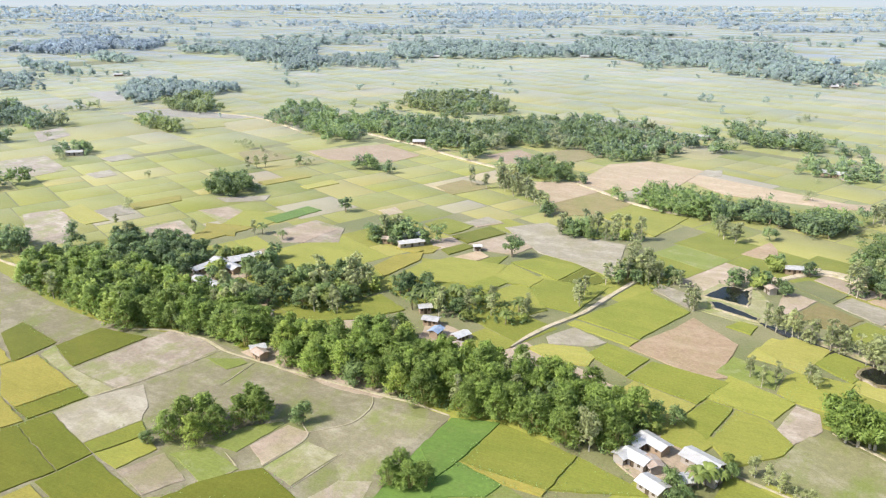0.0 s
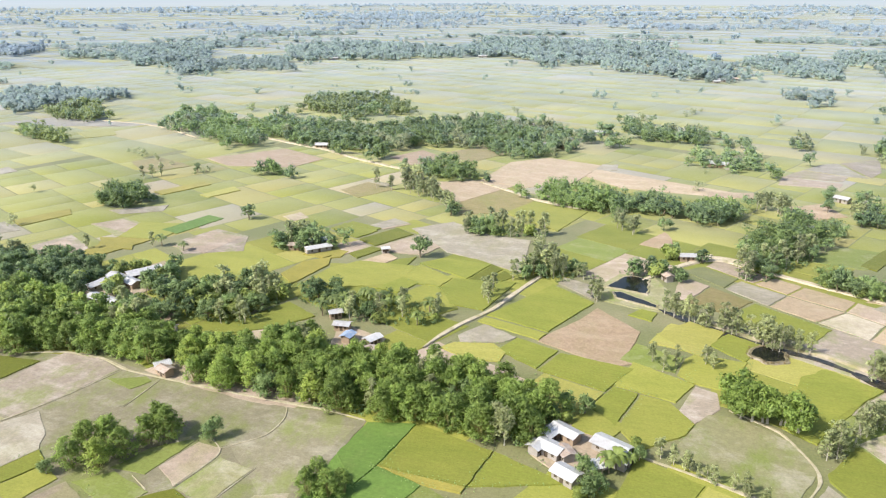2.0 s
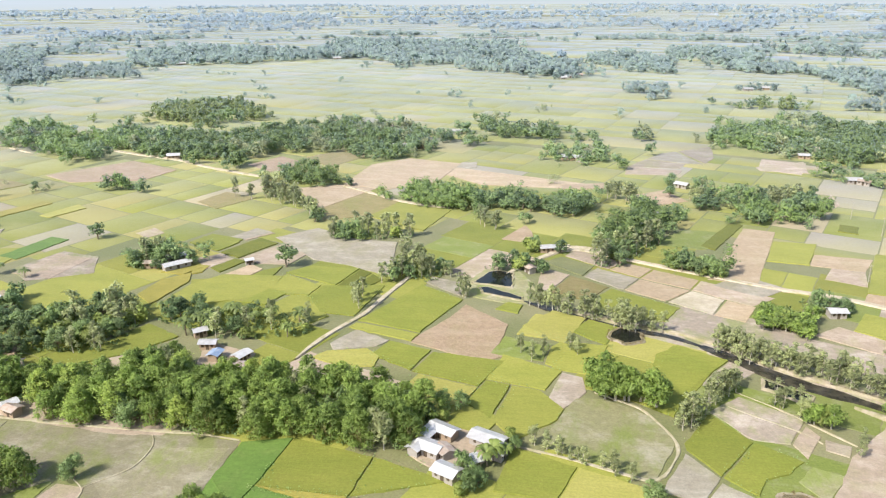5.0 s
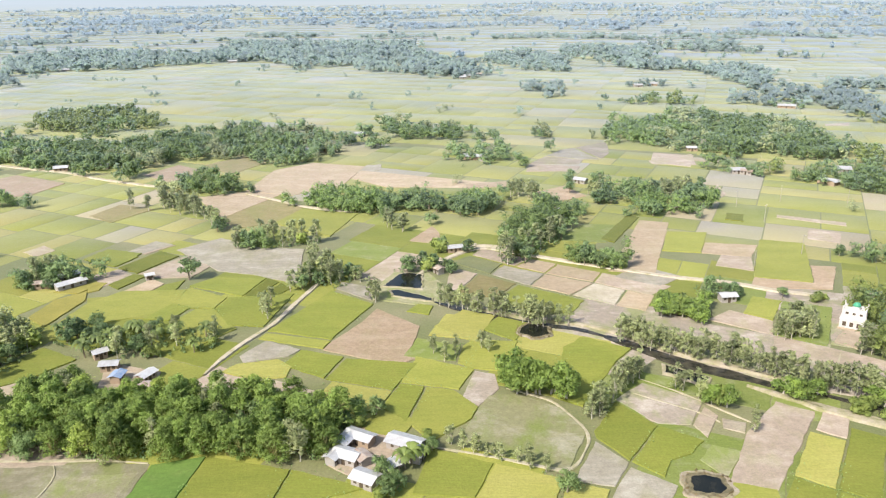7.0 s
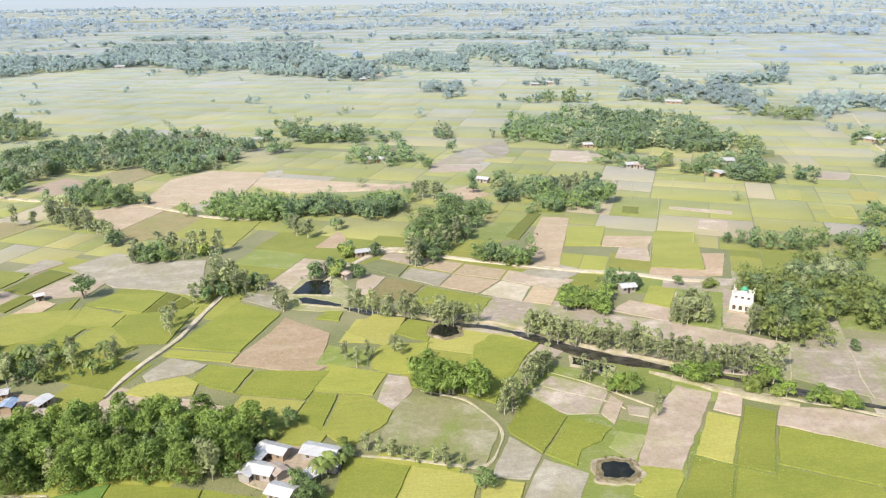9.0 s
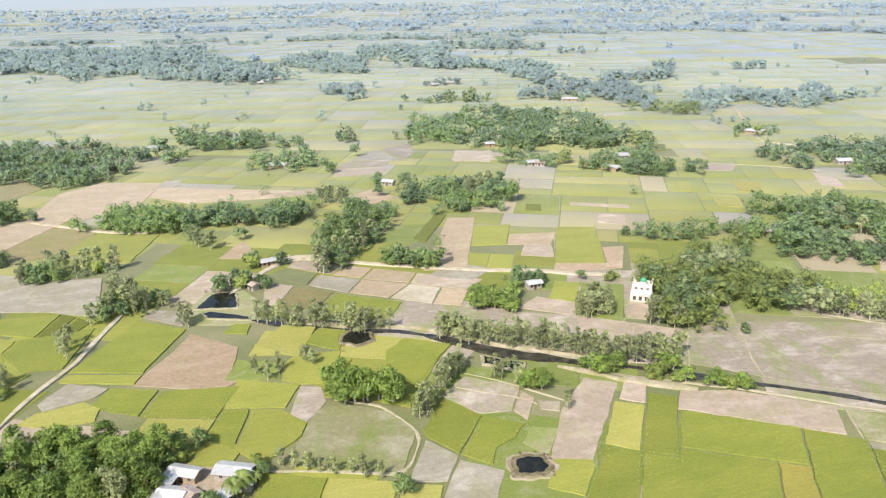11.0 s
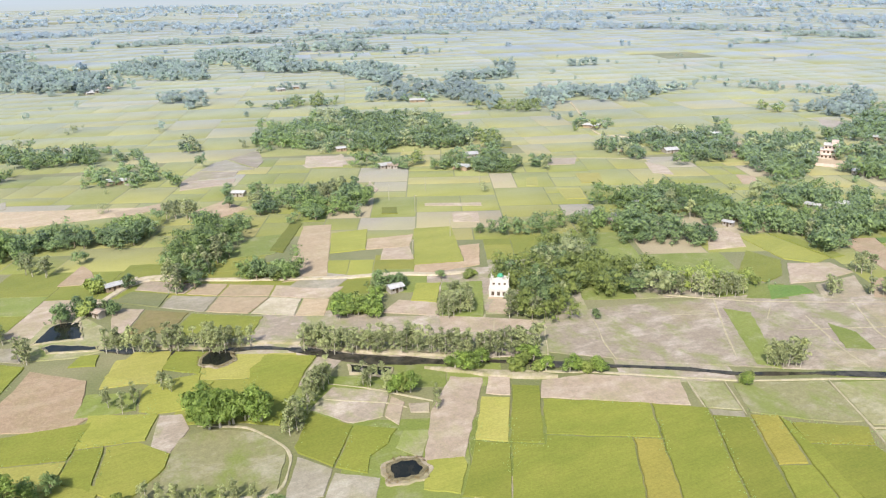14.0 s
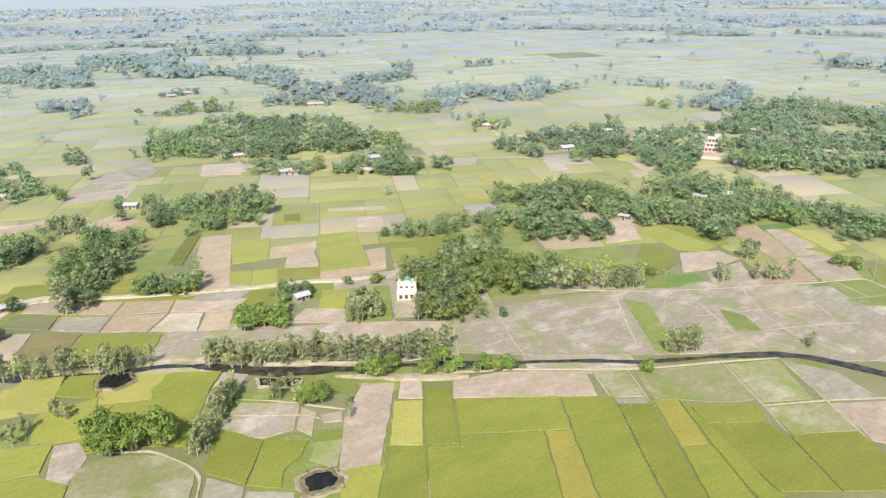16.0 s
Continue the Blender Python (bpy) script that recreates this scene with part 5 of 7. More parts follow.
plot("mud_pale", (-119.4, 301.0), (-104.3, 317.4), (-82.5, 303.9), (-62.9, 301.7), (-57.3, 260.4), (-76.6, 270.4), (-93.0, 275.1))
plot("rice", (-152.7, 297.9), (-140.7, 299.3), (-132.2, 292.4), (-137.2, 280.5), (-152.7, 288.3))
plot("mud_green", (-144.1, 269.6), (-133.7, 277.1), (-125.6, 270.5), (-132.7, 260.3))
plot("rice_dark", (-131.6, 260.2), (-126.1, 271.6), (-119.9, 269.3), (-125.5, 255.4))
plot("tan", (-123.6, 253.1), (-116.8, 266.7), (-109.7, 261.6), (-114.0, 249.1))
plot("rice", (-113.8, 248.6), (-109.3, 260.4), (-102.9, 265.8), (-102.7, 245.0))
plot("gold", (-141.4, 263.9), (-132.6, 262.4), (-132.4, 255.1), (-135.9, 251.9))
plot("rice", (-99.5, 258.9), (-92.0, 268.0), (-70.9, 267.4), (-75.6, 248.6))
plot("rice_dark", (-75.2, 248.0), (-70.3, 266.8), (-65.0, 262.8), (-70.1, 248.5))
plot("rice_dark", (-69.5, 247.4), (-64.4, 262.2), (-58.7, 256.7), (-65.2, 244.5))
plot("lime", (-102.0, 243.0), (-98.3, 258.2), (-80.9, 247.6), (-82.9, 237.7), (-93.5, 237.9))
plot("rice", (-82.4, 237.2), (-80.5, 247.6), (-56.6, 251.2), (-61.0, 222.2), (-74.1, 223.6))
plot("lime", (-133.5, 246.8), (-123.1, 249.6), (-101.0, 242.9), (-103.3, 228.7), (-125.2, 228.8))
plot("rice", (-105.0, 228.4), (-99.8, 242.3), (-91.0, 239.0), (-95.5, 227.4))
plot("lime", (-94.5, 225.6), (-89.5, 237.5), (-82.5, 236.3), (-69.8, 221.0), (-78.3, 208.2), (-88.6, 213.0))
plot("gold", (-146.5, 230.0), (-144.9, 245.0), (-136.5, 254.0), (-132.9, 245.0), (-136.4, 222.0))
plot("gold", (-149.3, 252.3), (-143.9, 262.6), (-134.3, 260.0), (-139.0, 251.2))
plot("mud", (-141.7, 268.9), (-135.0, 277.6), (-127.3, 270.3), (-133.0, 257.5))
plot("rice", (-155.4, 288.9), (-150.1, 301.9), (-132.7, 296.6), (-137.6, 279.9))
plot("mud", (-140.5, 297.6), (-134.4, 309.9), (-121.5, 307.3), (-130.8, 295.6))
plot("lime", (-133.9, 222.0), (-131.3, 242.1), (-123.2, 253.8), (-98.7, 255.3), (-99.3, 234.5), (-118.2, 224.8))
plot("olive_straw", (-100.7, 289.6), (-96.6, 299.2), (-83.6, 292.3), (-89.8, 283.3))
plot("mud", (262.0, 246.4), (275.6, 241.1), (258.3, 218.8), (240.9, 223.5))
plot("lime", (265.7, 230.2), (278.9, 227.7), (278.4, 192.5), (268.0, 190.3), (260.3, 200.3))
plot("rice", (280.9, 228.0), (286.9, 221.8), (285.9, 190.9), (278.7, 191.5))
plot("rice", (254.5, 215.3), (258.1, 199.7), (245.6, 187.6), (234.1, 184.9), (231.6, 197.7))
plot("mud", (257.9, 196.2), (273.5, 188.6), (272.9, 176.8), (252.9, 175.9), (240.9, 180.0))
plot("deep", (231.7, 182.8), (243.4, 176.3), (241.9, 169.4), (222.1, 171.9))
plot("mud_dark", (248.4, 174.6), (270.4, 174.5), (256.5, 157.8), (239.5, 164.1))
plot("straw", (302.2, 207.1), (318.1, 200.8), (294.3, 166.3), (283.7, 168.4))
plot("mud", (319.3, 199.9), (321.5, 189.5), (308.1, 158.5), (295.0, 165.1))
plot("gold_lime", (323.6, 189.7), (332.1, 177.6), (320.0, 157.2), (310.5, 158.2))
plot("straw", (271.8, 168.8), (291.4, 164.9), (276.8, 143.3), (256.7, 155.9))
plot("mud", (292.9, 164.5), (310.7, 153.8), (291.5, 134.0), (277.6, 142.8))
plot("rice", (304.8, 168.2), (326.4, 163.1), (320.9, 153.6), (307.1, 157.8))
plot("rice", (305.5, 140.0), (313.3, 135.8), (296.6, 126.9), (292.3, 129.9))
near_beds(9, REACH, FIELD_TURN, 24)


# ---- houses ----
house("tin", -193.4, 164.2, 68, 5.0, 5)
house("tin", -189.8, 183.6, -11, 14.7, 5)
house("tin", -195.1, 210.5, 59, 13.8, 7)
house("tin", -202.7, 194.8, 82, 10.3, 5)
house("tin", -196.7, 201.5, -17, 17.7, 5)
house("rust", -149.6, 166.3, -17, 9.4, 4)
house("rust", -134.8, 148.2, -18, 5.2, 4)
house("tin", -145.1, 258.2, 48, 11.7, 5)
house("tin", 3.0, 298.4, 16, 7.4, 5)
house("rust", -3.2, 272.8, -55, 5.0, 4)
house("tin", 101.8, 244.7, 7, 6.5, 5)

house("tin", -433.1, 317.4, 39, 11.0, 6.0, False)
house("tin", -511.0, 501.0, 31, 9.0, 6.0, False)
house("tin", -496.1, 501.1, 75, 8.0, 6.0, False)
house("tin", -248.3, 453.3, 19, 9.0, 7.0, False)
house("tin", -224.0, 459.0, 6, 8.0, 5.0, False)
house("tin", -103.6, 503.6, -3, 13.0, 7.0, False)
house("tin", -111.9, 501.4, 73, 8.0, 5.0, False)
house("tin", -87.4, 507.7, 0, 7.0, 5.0, False)
house("tin", -169.2, 592.0, 1, 9.0, 6.0, False)
house("tin", -71.8, 563.1, -7, 8.0, 6.0, False)
house("tin", -130.1, 585.6, -2, 7.0, 6.0, False)
house("tin", 13.5, 480.6, -9, 12.0, 7.0, False)
house("rust", 20.8, 476.2, 68, 8.0, 6.0, False)
house("tin", 74.9, 416.0, -34, 8.0, 6.0, False)
house("tin", 172.2, 438.3, -1, 9.0, 7.0, False)
house("rust", 176.6, 434.7, -41, 8.0, 5.0, False)
house("tin", 235.6, 439.5, -12, 9.0, 8.0, False)
house("tin", 213.7, 412.2, -41, 10.0, 6.0, False)
house("tin", 215.7, 407.7, 33, 7.0, 5.0, False)
house("tin", 173.0, 530.2, -32, 10.0, 7.0, False)
house("rust", 179.9, 524.9, 12, 8.0, 6.0, False)
house("tin", 163.6, 502.5, -7, 8.0, 6.0, False)
house("tin", 55.6, 355.0, -28, 8.0, 5.0, False)
house("rust", 51.9, 355.4, 23, 7.0, 5.0, False)
house("tin", 367.7, 484.7, -56, 14.0, 7.0, False)
house("tin", 334.4, 403.0, -29, 9.0, 6.0, False)
house("tin", 359.4, 383.6, -12, 10.0, 8.0, False)
house("tin", 425.9, 410.6, -65, 9.0, 6.0, False)
house("rust", 410.2, 373.5, -57, 10.0, 6.0, False)
house("tin", 434.6, 372.7, -79, 8.0, 6.0, False)
house("tin", 259.1, 290.9, -50, 8.0, 5.0, False)
house("tin", 234.5, 278.4, -59, 7.0, 5.0, False)
house("tin", 237.7, 268.9, -60, 6.0, 5.0, False)
house("rust", 239.2, 259.8, -26, 7.0, 5.0, False)
house("rust", 228.0, 273.7, -28, 6.0, 5.0, False)
house("tin", 347.9, 241.5, -66, 11.0, 7.0, False)
house("tin", 332.5, 245.9, -72, 8.0, 5.0, False)
house("tin", 339.7, 235.1, -44, 7.0, 5.0, False)
house("tin", 445.4, 277.2, -77, 11.0, 7.0, False)
house("tin", 454.2, 264.3, -79, 6.0, 5.0, False)
house("tin", 531.7, 278.3, -72, 9.0, 6.0, False)
house("tin", 413.8, 281.5, -65, 8.0, 6.0, False)
house("rust", 281.3, 250.0, -17, 6.0, 5.0, False)
house("tin", 273.9, 244.7, -67, 6.0, 4.0, False)
house("tin", -99.2, 1135.6, 5, 14.0, 8.0, False)
house("tin", 16.3, 947.4, -1, 12.0, 8.0, False)
house("tin", 7.7, 931.0, 20, 9.0, 7.0, False)
house("rust", 27.3, 964.1, -1, 10.0, 8.0, False)
house("tin", 220.9, 852.6, -14, 12.0, 8.0, False)
house("tin", 201.7, 840.4, 7, 10.0, 8.0, False)
house("tin", 356.8, 788.1, -24, 10.0, 8.0, False)
house("tin", 301.9, 685.1, -23, 16.0, 8.0, False)
house("tin", -786.0, 655.3, 50, 12.0, 8.0, False)
house("tin", -346.3, 1169.3, 17, 14.0, 9.0, False)
house("tin", -259.0, 1192.4, 12, 10.0, 8.0, False)
house("tin", 9.8, 946.6, -0, 12.0, 8.0, False)
house("rust", 20.9, 963.8, 9, 12.0, 8.0, False)
house("tin", -554.6, 1061.1, 28, 14.0, 9.0, False)
house("tin", -117.4, 266.1, 34, 4.0, 3.5, False)
house("tin", -100.3, 192.5, 8, 6.0, 4.0, False)
house("blue", -94.9, 185.7, 88, 5.0, 4.0, False)
house("tin", -86.6, 186.3, 66, 6.0, 4.0, False)
house("rust", -86.2, 179.5, 11, 7.0, 4.0, False)
house("tin", -107.0, 200.5, 39, 5.0, 4.0, False)
house("tin", -196.2, 167.4, 39, 7.0, 4.5, False)
house("tin", -240.6, 195.9, 81, 6.0, 4.0, False)
house("rust", -153.0, 170.8, 22, 8.0, 4.5, False)
house("tin", -137.5, 150.3, 53, 5.0, 4.0, False)
house("rust", -155.3, 257.9, 11, 7.0, 4.5, False)
house("tin", -149.7, 266.9, 45, 9.0, 5.0, False)
house("tin", 513.8, 340.8, -66, 9.0, 6.0, False)
house("rust", 487.3, 266.1, -71, 9.0, 6.0, False)
house("tin", 651.3, 381.2, -69, 10.0, 7.0, False)
house("tin", 517.9, 315.2, -28, 8.0, 6.0, False)
house("rust", 625.0, 320.4, -62, 9.0, 6.0, False)
house("tin", -19.7, 154.9, -28, 8.3, 4.5, False)
house("tin", -23.1, 153.3, 66, 6.2, 4.0, False)
house("tin", -21.8, 147.0, -24, 7.3, 5.0, False)
house("tin", -25.1, 146.4, 65, 4.2, 4.0, False)
house("rust", -18.1, 146.2, -50, 4.9, 4.0, False)
house("tin", -16.3, 138.1, -26, 6.7, 5.0, False)
house("tin", -11.2, 142.9, 36, 5.1, 4.0, False)
house("tin", -8.1, 152.5, -24, 9.6, 5.5, False)
house("tin", -5.2, 148.0, 71, 5.0, 4.5, False)


# ---- single buildings and poles ----
def framed_window(root, x, y, z, w, h, depth=0.12):
    bm = bmesh.new()
    for b in ((x - w / 2, y - depth, z - 0.08, x + w / 2, y, z), (x - w / 2, y - depth, z + h, x + w / 2, y, z + h + 0.08),
              (x - w / 2 - 0.08, y - depth, z - 0.08, x - w / 2, y, z + h + 0.08), (x + w / 2, y - depth, z - 0.08, x + w / 2 + 0.08, y, z + h + 0.08)):
        box(bm, *b)
    win = part("window", bm, WHITE, root)
    bm = bmesh.new()
    box(bm, x - w / 2, y - 0.03, z, x + w / 2, y, z + h)
    part("pane", bm, DARKWOOD, win)


def mosque(x, y, turn):
    root = tagged(new("mosque"), "whitewashed two-tier mosque with a small green dome", "mosque")
    root.matrix_basis = pose(x, y, 0.18, 0, 0, turn)
    tiers = ((-3.4, 0.0, 3.4, 5.4, 4.6), (-3.6, -4.4, 3.6, 0.0, 2.9))
    for name, (x0, y0, x1, y1, top) in zip(("hall", "prayer_porch"), tiers):
        bm = bmesh.new()
        box(bm, x0, y0, -0.2, x1, y1, top)
        tier = part(name, bm, WHITE, root)
        bm = bmesh.new()
        e = 0.14
        for b in ((x0 - e, y0 - e, top, x1 + e, y0 + 0.1, top + 0.5), (x0 - e, y1 - 0.1, top, x1 + e, y1 + e, top + 0.5),
                  (x0 - e, y0 + 0.1, top, x0 + 0.1, y1 - 0.1, top + 0.5), (x1 - 0.1, y0 + 0.1, top, x1 + e, y1 - 0.1, top + 0.5)):
            if name == "hall" or b[1] < -0.5:
                box(bm, *b)
        part("parapet", bm, WHITE, tier)
    for sx in (-3.4, 3.4):
        for sy in (0.0, 5.4):
            bm = bmesh.new()
            bmesh.ops.create_cone(bm, cap_ends=True, segments=10, radius1=0.3, radius2=0.25, depth=6.0, matrix=Matrix.Translation((sx, sy, 2.8)))
            turret = part("turret", bm, WHITE, root)
            bm = bmesh.new()
            bmesh.ops.create_uvsphere(bm, u_segments=10, v_segments=6, radius=0.3, matrix=Matrix.Translation((sx, sy, 5.9)))
            part("finial", bm, WHITE, turret)
    bm = bmesh.new()
    bmesh.ops.create_cone(bm, cap_ends=True, segments=16, radius1=1.25, radius2=1.1, depth=1.3, matrix=Matrix.Translation((0.2, 3.0, 5.2)))
    part("drum", bm, WHITE, root)
    bm = bmesh.new()
    bmesh.ops.create_cone(bm, cap_ends=True, segments=18, radius1=1.3, radius2=1.3, depth=0.22, matrix=Matrix.Translation((0.2, 3.0, 5.95)))
    bmesh.ops.create_uvsphere(bm, u_segments=18, v_segments=10, radius=1.1, matrix=Matrix.Translation((0.2, 3.0, 6.1)) @ Matrix.Diagonal((1, 1, 0.85, 1)))
    part("dome", bm, GREENPAINT, root, "green painted dome")
    for i in range(3):
        framed_window(root, -2.1 + i * 2.1, -4.4, 0.9, 1.1, 1.6)
    for i in range(3):
        framed_window(root, -2.1 + i * 2.1, 0.0, 3.45, 0.9, 0.8)
    bm = bmesh.new()
    box(bm, -3.9, -5.6, -0.2, 3.9, -4.4, 0.25)
    part("plinth", bm, YARD, root)


def school(x, y, turn):
    root = tagged(new("pink_building"), "three-storey pink concrete building among dark trees", "building")
    root.matrix_basis = pose(x, y, 0.1, 0, 0, turn)
    for i in range(3):
        bm = bmesh.new()
        box(bm, -6 + i * 1.6, 0, i * 3.1, 6, 8, i * 3.1 + 2.85)
        part("storey", bm, PINK, root)
        bm = bmesh.new()
        box(bm, -6.3 + i * 1.6, -0.8, i * 3.1 + 2.85, 6.3, 8.2, i * 3.1 + 3.1)
        part("floor_slab", bm, WHITE, root)
        for k in range(4):
            framed_window(root, -3.0 + i * 0.8 + k * 2.3, 0, i * 3.1 + 0.9, 1.3, 1.3)
    bm = bmesh.new()
    box(bm, 1.5, 2, 9.3, 5.5, 7, 11.6)
    part("stair_tower", bm, PINK, root)
    yard = tagged(new("walled_yard"), "pale concrete yard with low pink walls", "yard")
    yard.matrix_basis = pose(x, y, 0.1, 0, 0, turn)
    for name, b, material in (("paving", (-6, -22, 0.0, 14, -1.5, 0.25), YARD), ("wall", (-6.2, -22.2, 0, -6.0, -1.5, 1.8), PINK),
                              ("wall", (14.0, -22.2, 0, 14.2, -1.5, 1.8), PINK), ("wall", (-6.0, -22.2, 0, 14.0, -22.0, 1.8), PINK)):
        bm = bmesh.new()
        box(bm, *b)
        part(name, bm, material, yard)


def power_pole(x, y, turn):
    root = tagged(new("power_pole"), "pale concrete electricity pole standing in the fields", "pole", "power poles")
    root.matrix_basis = pose(x, y, 0, 0, 0, turn)
    bm = bmesh.new()
    limb(bm, (0, 0, 0), (0, 0, 9), 0.13, 0.08, 8)
    part("shaft", bm, TINWALL, root)
    bm = bmesh.new()
    box(bm, -0.8, -0.05, 8.3, 0.8, 0.05, 8.42)
    arm = part("crossarm", bm, TINWALL, root)
    for s in (-0.7, 0.0, 0.7):
        bm = bmesh.new()
        bmesh.ops.create_cone(bm, cap_ends=True, segments=8, radius1=0.07, radius2=0.04, depth=0.25, matrix=Matrix.Translation((s, 0, 8.54)))
        part("insulator", bm, WHITE, arm)


mosque(136.5, 224.0, -33)
HOUSES.append((135, 221, 9))
school(431.6, 317.9, -52)
HOUSES.append((434, 310, 16))
power_pole(146.4, 364.9, 20)
power_pole(150.9, 339.2, 20)
power_pole(149.1, 293.3, 20)
power_pole(172.2, 373.8, 60)
power_pole(205.6, 370.9, 60)
power_pole(122.2, 274.5, 20)
power_pole(80.1, 387.5, 20)
power_pole(292.4, 130.7, 50)


# ---- groves and trees ----
grove("bamboo", 4.9, (-125.5, 147), (-105.5, 146.8), (-89.2, 147.5), (-69.7, 146.3), (-56.8, 149.9), (-38.9, 145.9), (-27.5, 147.6), (-20.2, 160.1), (-33.7, 167.9), (-49.5, 173.1), (-69.5, 175.7), (-90.2, 172.3), (-110.4, 166.1), (-125.1, 157.3))
grove("bamboo", 4.9, (-246.5, 150.4), (-228.4, 149.7), (-202.6, 145.2), (-188.1, 144.2), (-174.9, 151), (-156.5, 152), (-142.2, 154.1), (-143.2, 163.5), (-154.2, 162.6), (-177.3, 171.4), (-195.8, 176.4), (-228.7, 182.3), (-253.9, 176.4), (-263.3, 161.1))
grove("mixed", 5.5, (-175.5, 189.9), (-152.9, 181.2), (-133, 183.5), (-129.3, 198.9), (-135.3, 220.1), (-154, 217.2), (-169.8, 202.4))
grove("mango", 6, (-274, 166.1), (-258.5, 180), (-233.8, 186.7), (-214.9, 189.4), (-200.2, 183.6), (-195.6, 206.4), (-206.6, 211.9), (-227.3, 201.3), (-250.9, 193), (-271.9, 182.3))
grove("sapling", 2.5, (-3.7, 239.2), (16.2, 231.1), (32.8, 220.8), (34, 223), (16.3, 233.9), (-3.8, 242.7))
grove("sapling", 2.7, (54.9, 211.7), (69.7, 201.1), (85.1, 193.8), (100.5, 184.7), (102.8, 190.1), (87.2, 199.9), (71.3, 206.9), (57, 217.4))
grove("sapling", 2.7, (98.9, 184.8), (112.4, 178), (124.8, 173.4), (127.8, 178.9), (115.3, 183.7), (102.8, 190.1))
grove("sapling", 2.3, (39, 162.6), (48.2, 174.9), (60, 190.4), (58.4, 192.3), (47.3, 178), (37.7, 164))
grove("young", 2.2, (-0.3, 154.8), (13.6, 148), (26, 142.3), (26.2, 143.6), (13.7, 149.8), (-0.3, 156.5))
grove("shrub", 4, (72.5, 173.4), (80.3, 172.9), (81.9, 177.4), (74, 177.9))
grove("shrub", 4, (98.6, 176.3), (107.8, 175.1), (109.5, 178.8), (100.2, 180.1))
grove("shrub", 4, (111.3, 172.4), (123.4, 168), (125.3, 171.5), (113.1, 176))
grove("sapling", 3.0, (61.2, 181.9), (72.2, 174.9), (73.2, 177.9), (63.5, 184.4))
grove("bush", 5, (51.1, 286.9), (72.3, 271.9), (72.7, 281.4), (55.8, 293.5))
grove("shrub", 3.0, (72.8, 235.7), (88.1, 223.8), (90, 233.9), (78.1, 242.3))
grove("mango", 6, (91.3, 251.7), (108.4, 242.9), (109.8, 248.7), (95.2, 259.1))
grove("sapling", 4, (109.3, 217.9), (119.3, 210.9), (120, 216.4), (112.4, 221.7))
grove("mixed", 6, (-97, 303.4), (-76, 301.8), (-55.1, 307.6), (-58.9, 315.5), (-95.4, 310.7))
grove("mixed", 6, (-55.1, 261.9), (-40.1, 255.3), (-34, 266.2), (-45.6, 277.3), (-56.1, 273.2))
grove("mango", 6, (-22.5, 272.5), (-4.4, 271.2), (-4.6, 278.8), (-20.7, 278.7))
grove("mixed", 6, (20.9, 280.8), (32.7, 283.2), (53.7, 314.6), (51.3, 326.5), (29.8, 306.3))
grove("bush", 5, (50.2, 281.9), (73.2, 273.6), (72.8, 282.8), (54.6, 287.6))
grove("mixed", 4.5, (-162.5, 253.1), (-140, 260.5), (-148.1, 272.8), (-167.3, 262.9))
grove("sapling", 3.0, (15.7, 235.2), (31, 227.7), (45, 221), (45.6, 223.4), (31.5, 230.4), (16, 238.1))
grove("shrub", 4, (93.7, 178.4), (100.2, 172.3), (101.9, 175.3), (95.7, 180.5))
grove("shrub", 4, (108.7, 168), (121.5, 160.8), (136.2, 154.4), (137.8, 156.4), (123.3, 163.4), (110.8, 169.9))
grove("young", 2.5, (68.7, 186.7), (75.7, 181.9), (76.8, 184.4), (69.7, 189.3))
grove("mixed", 5, (-58.9, 256.1), (-47.5, 275), (-46.4, 279.9), (-58.6, 265.6))
grove("sapling", 3, (106.6, 212.3), (118.1, 210.7), (124.3, 224.5), (113.2, 226.2))
grove("shrub", 3.4, (72.3, 229.1), (90.5, 226.9), (93.4, 238.9), (77.2, 240.1))
grove("yard", 5.6, (-113.8, 200), (-94.8, 198.7), (-71.2, 204.4), (-72.9, 216.2), (-94.8, 221.8), (-119.4, 219.3))
grove("mixed", 5.5, (-170.1, 163.4), (-147.4, 164.5), (-156.7, 181.9), (-177.3, 186.3), (-185.1, 180.3))
grove("bamboo", 5, (-165.9, 154.2), (-147.5, 152.8), (-134.4, 151.9), (-145.3, 165.6), (-164.3, 169.8))
grove("bamboo", 5, (-135.6, 153.3), (-119.3, 152.6), (-109.3, 160.7), (-93.4, 176.5), (-102.7, 179.3), (-124.1, 168.1), (-138.2, 162))
grove("mango", 5.5, (-183.2, 196.1), (-167, 196.2), (-187.5, 222.5), (-197.1, 215.8))
grove("mango", 5.5, (-242.9, 187), (-216.2, 193.4), (-210.9, 211), (-236.9, 217.1), (-267.6, 208.6))
grove("mango", 5.5, (-125, 205.6), (-107.8, 209), (-116.8, 222.3), (-128.7, 218.1))
wood("village", 5.5, (-447.8, 313.1), (-433.8, 314.4), (-425.7, 324.5), (-429.8, 329.1), (-443.4, 334.2), (-445.1, 326.6), (-450.3, 316.8))
wood("village", 6, (-581.8, 336.9), (-582.3, 364.6), (-540.0, 363.9), (-535.7, 382.9), (-545.3, 391.5), (-584.7, 397.3), (-645.9, 424.4), (-669.6, 424.1), (-693.5, 407.7))
wood("village", 6, (-519.4, 310.2), (-510.8, 316.9), (-512.6, 327.4), (-517.3, 331.3), (-525.3, 328.0), (-540.6, 325.2))
wood("village", 6, (-595.5, 428.1), (-580.8, 457.3), (-585.0, 461.7), (-594.7, 454.7), (-599.9, 432.7))
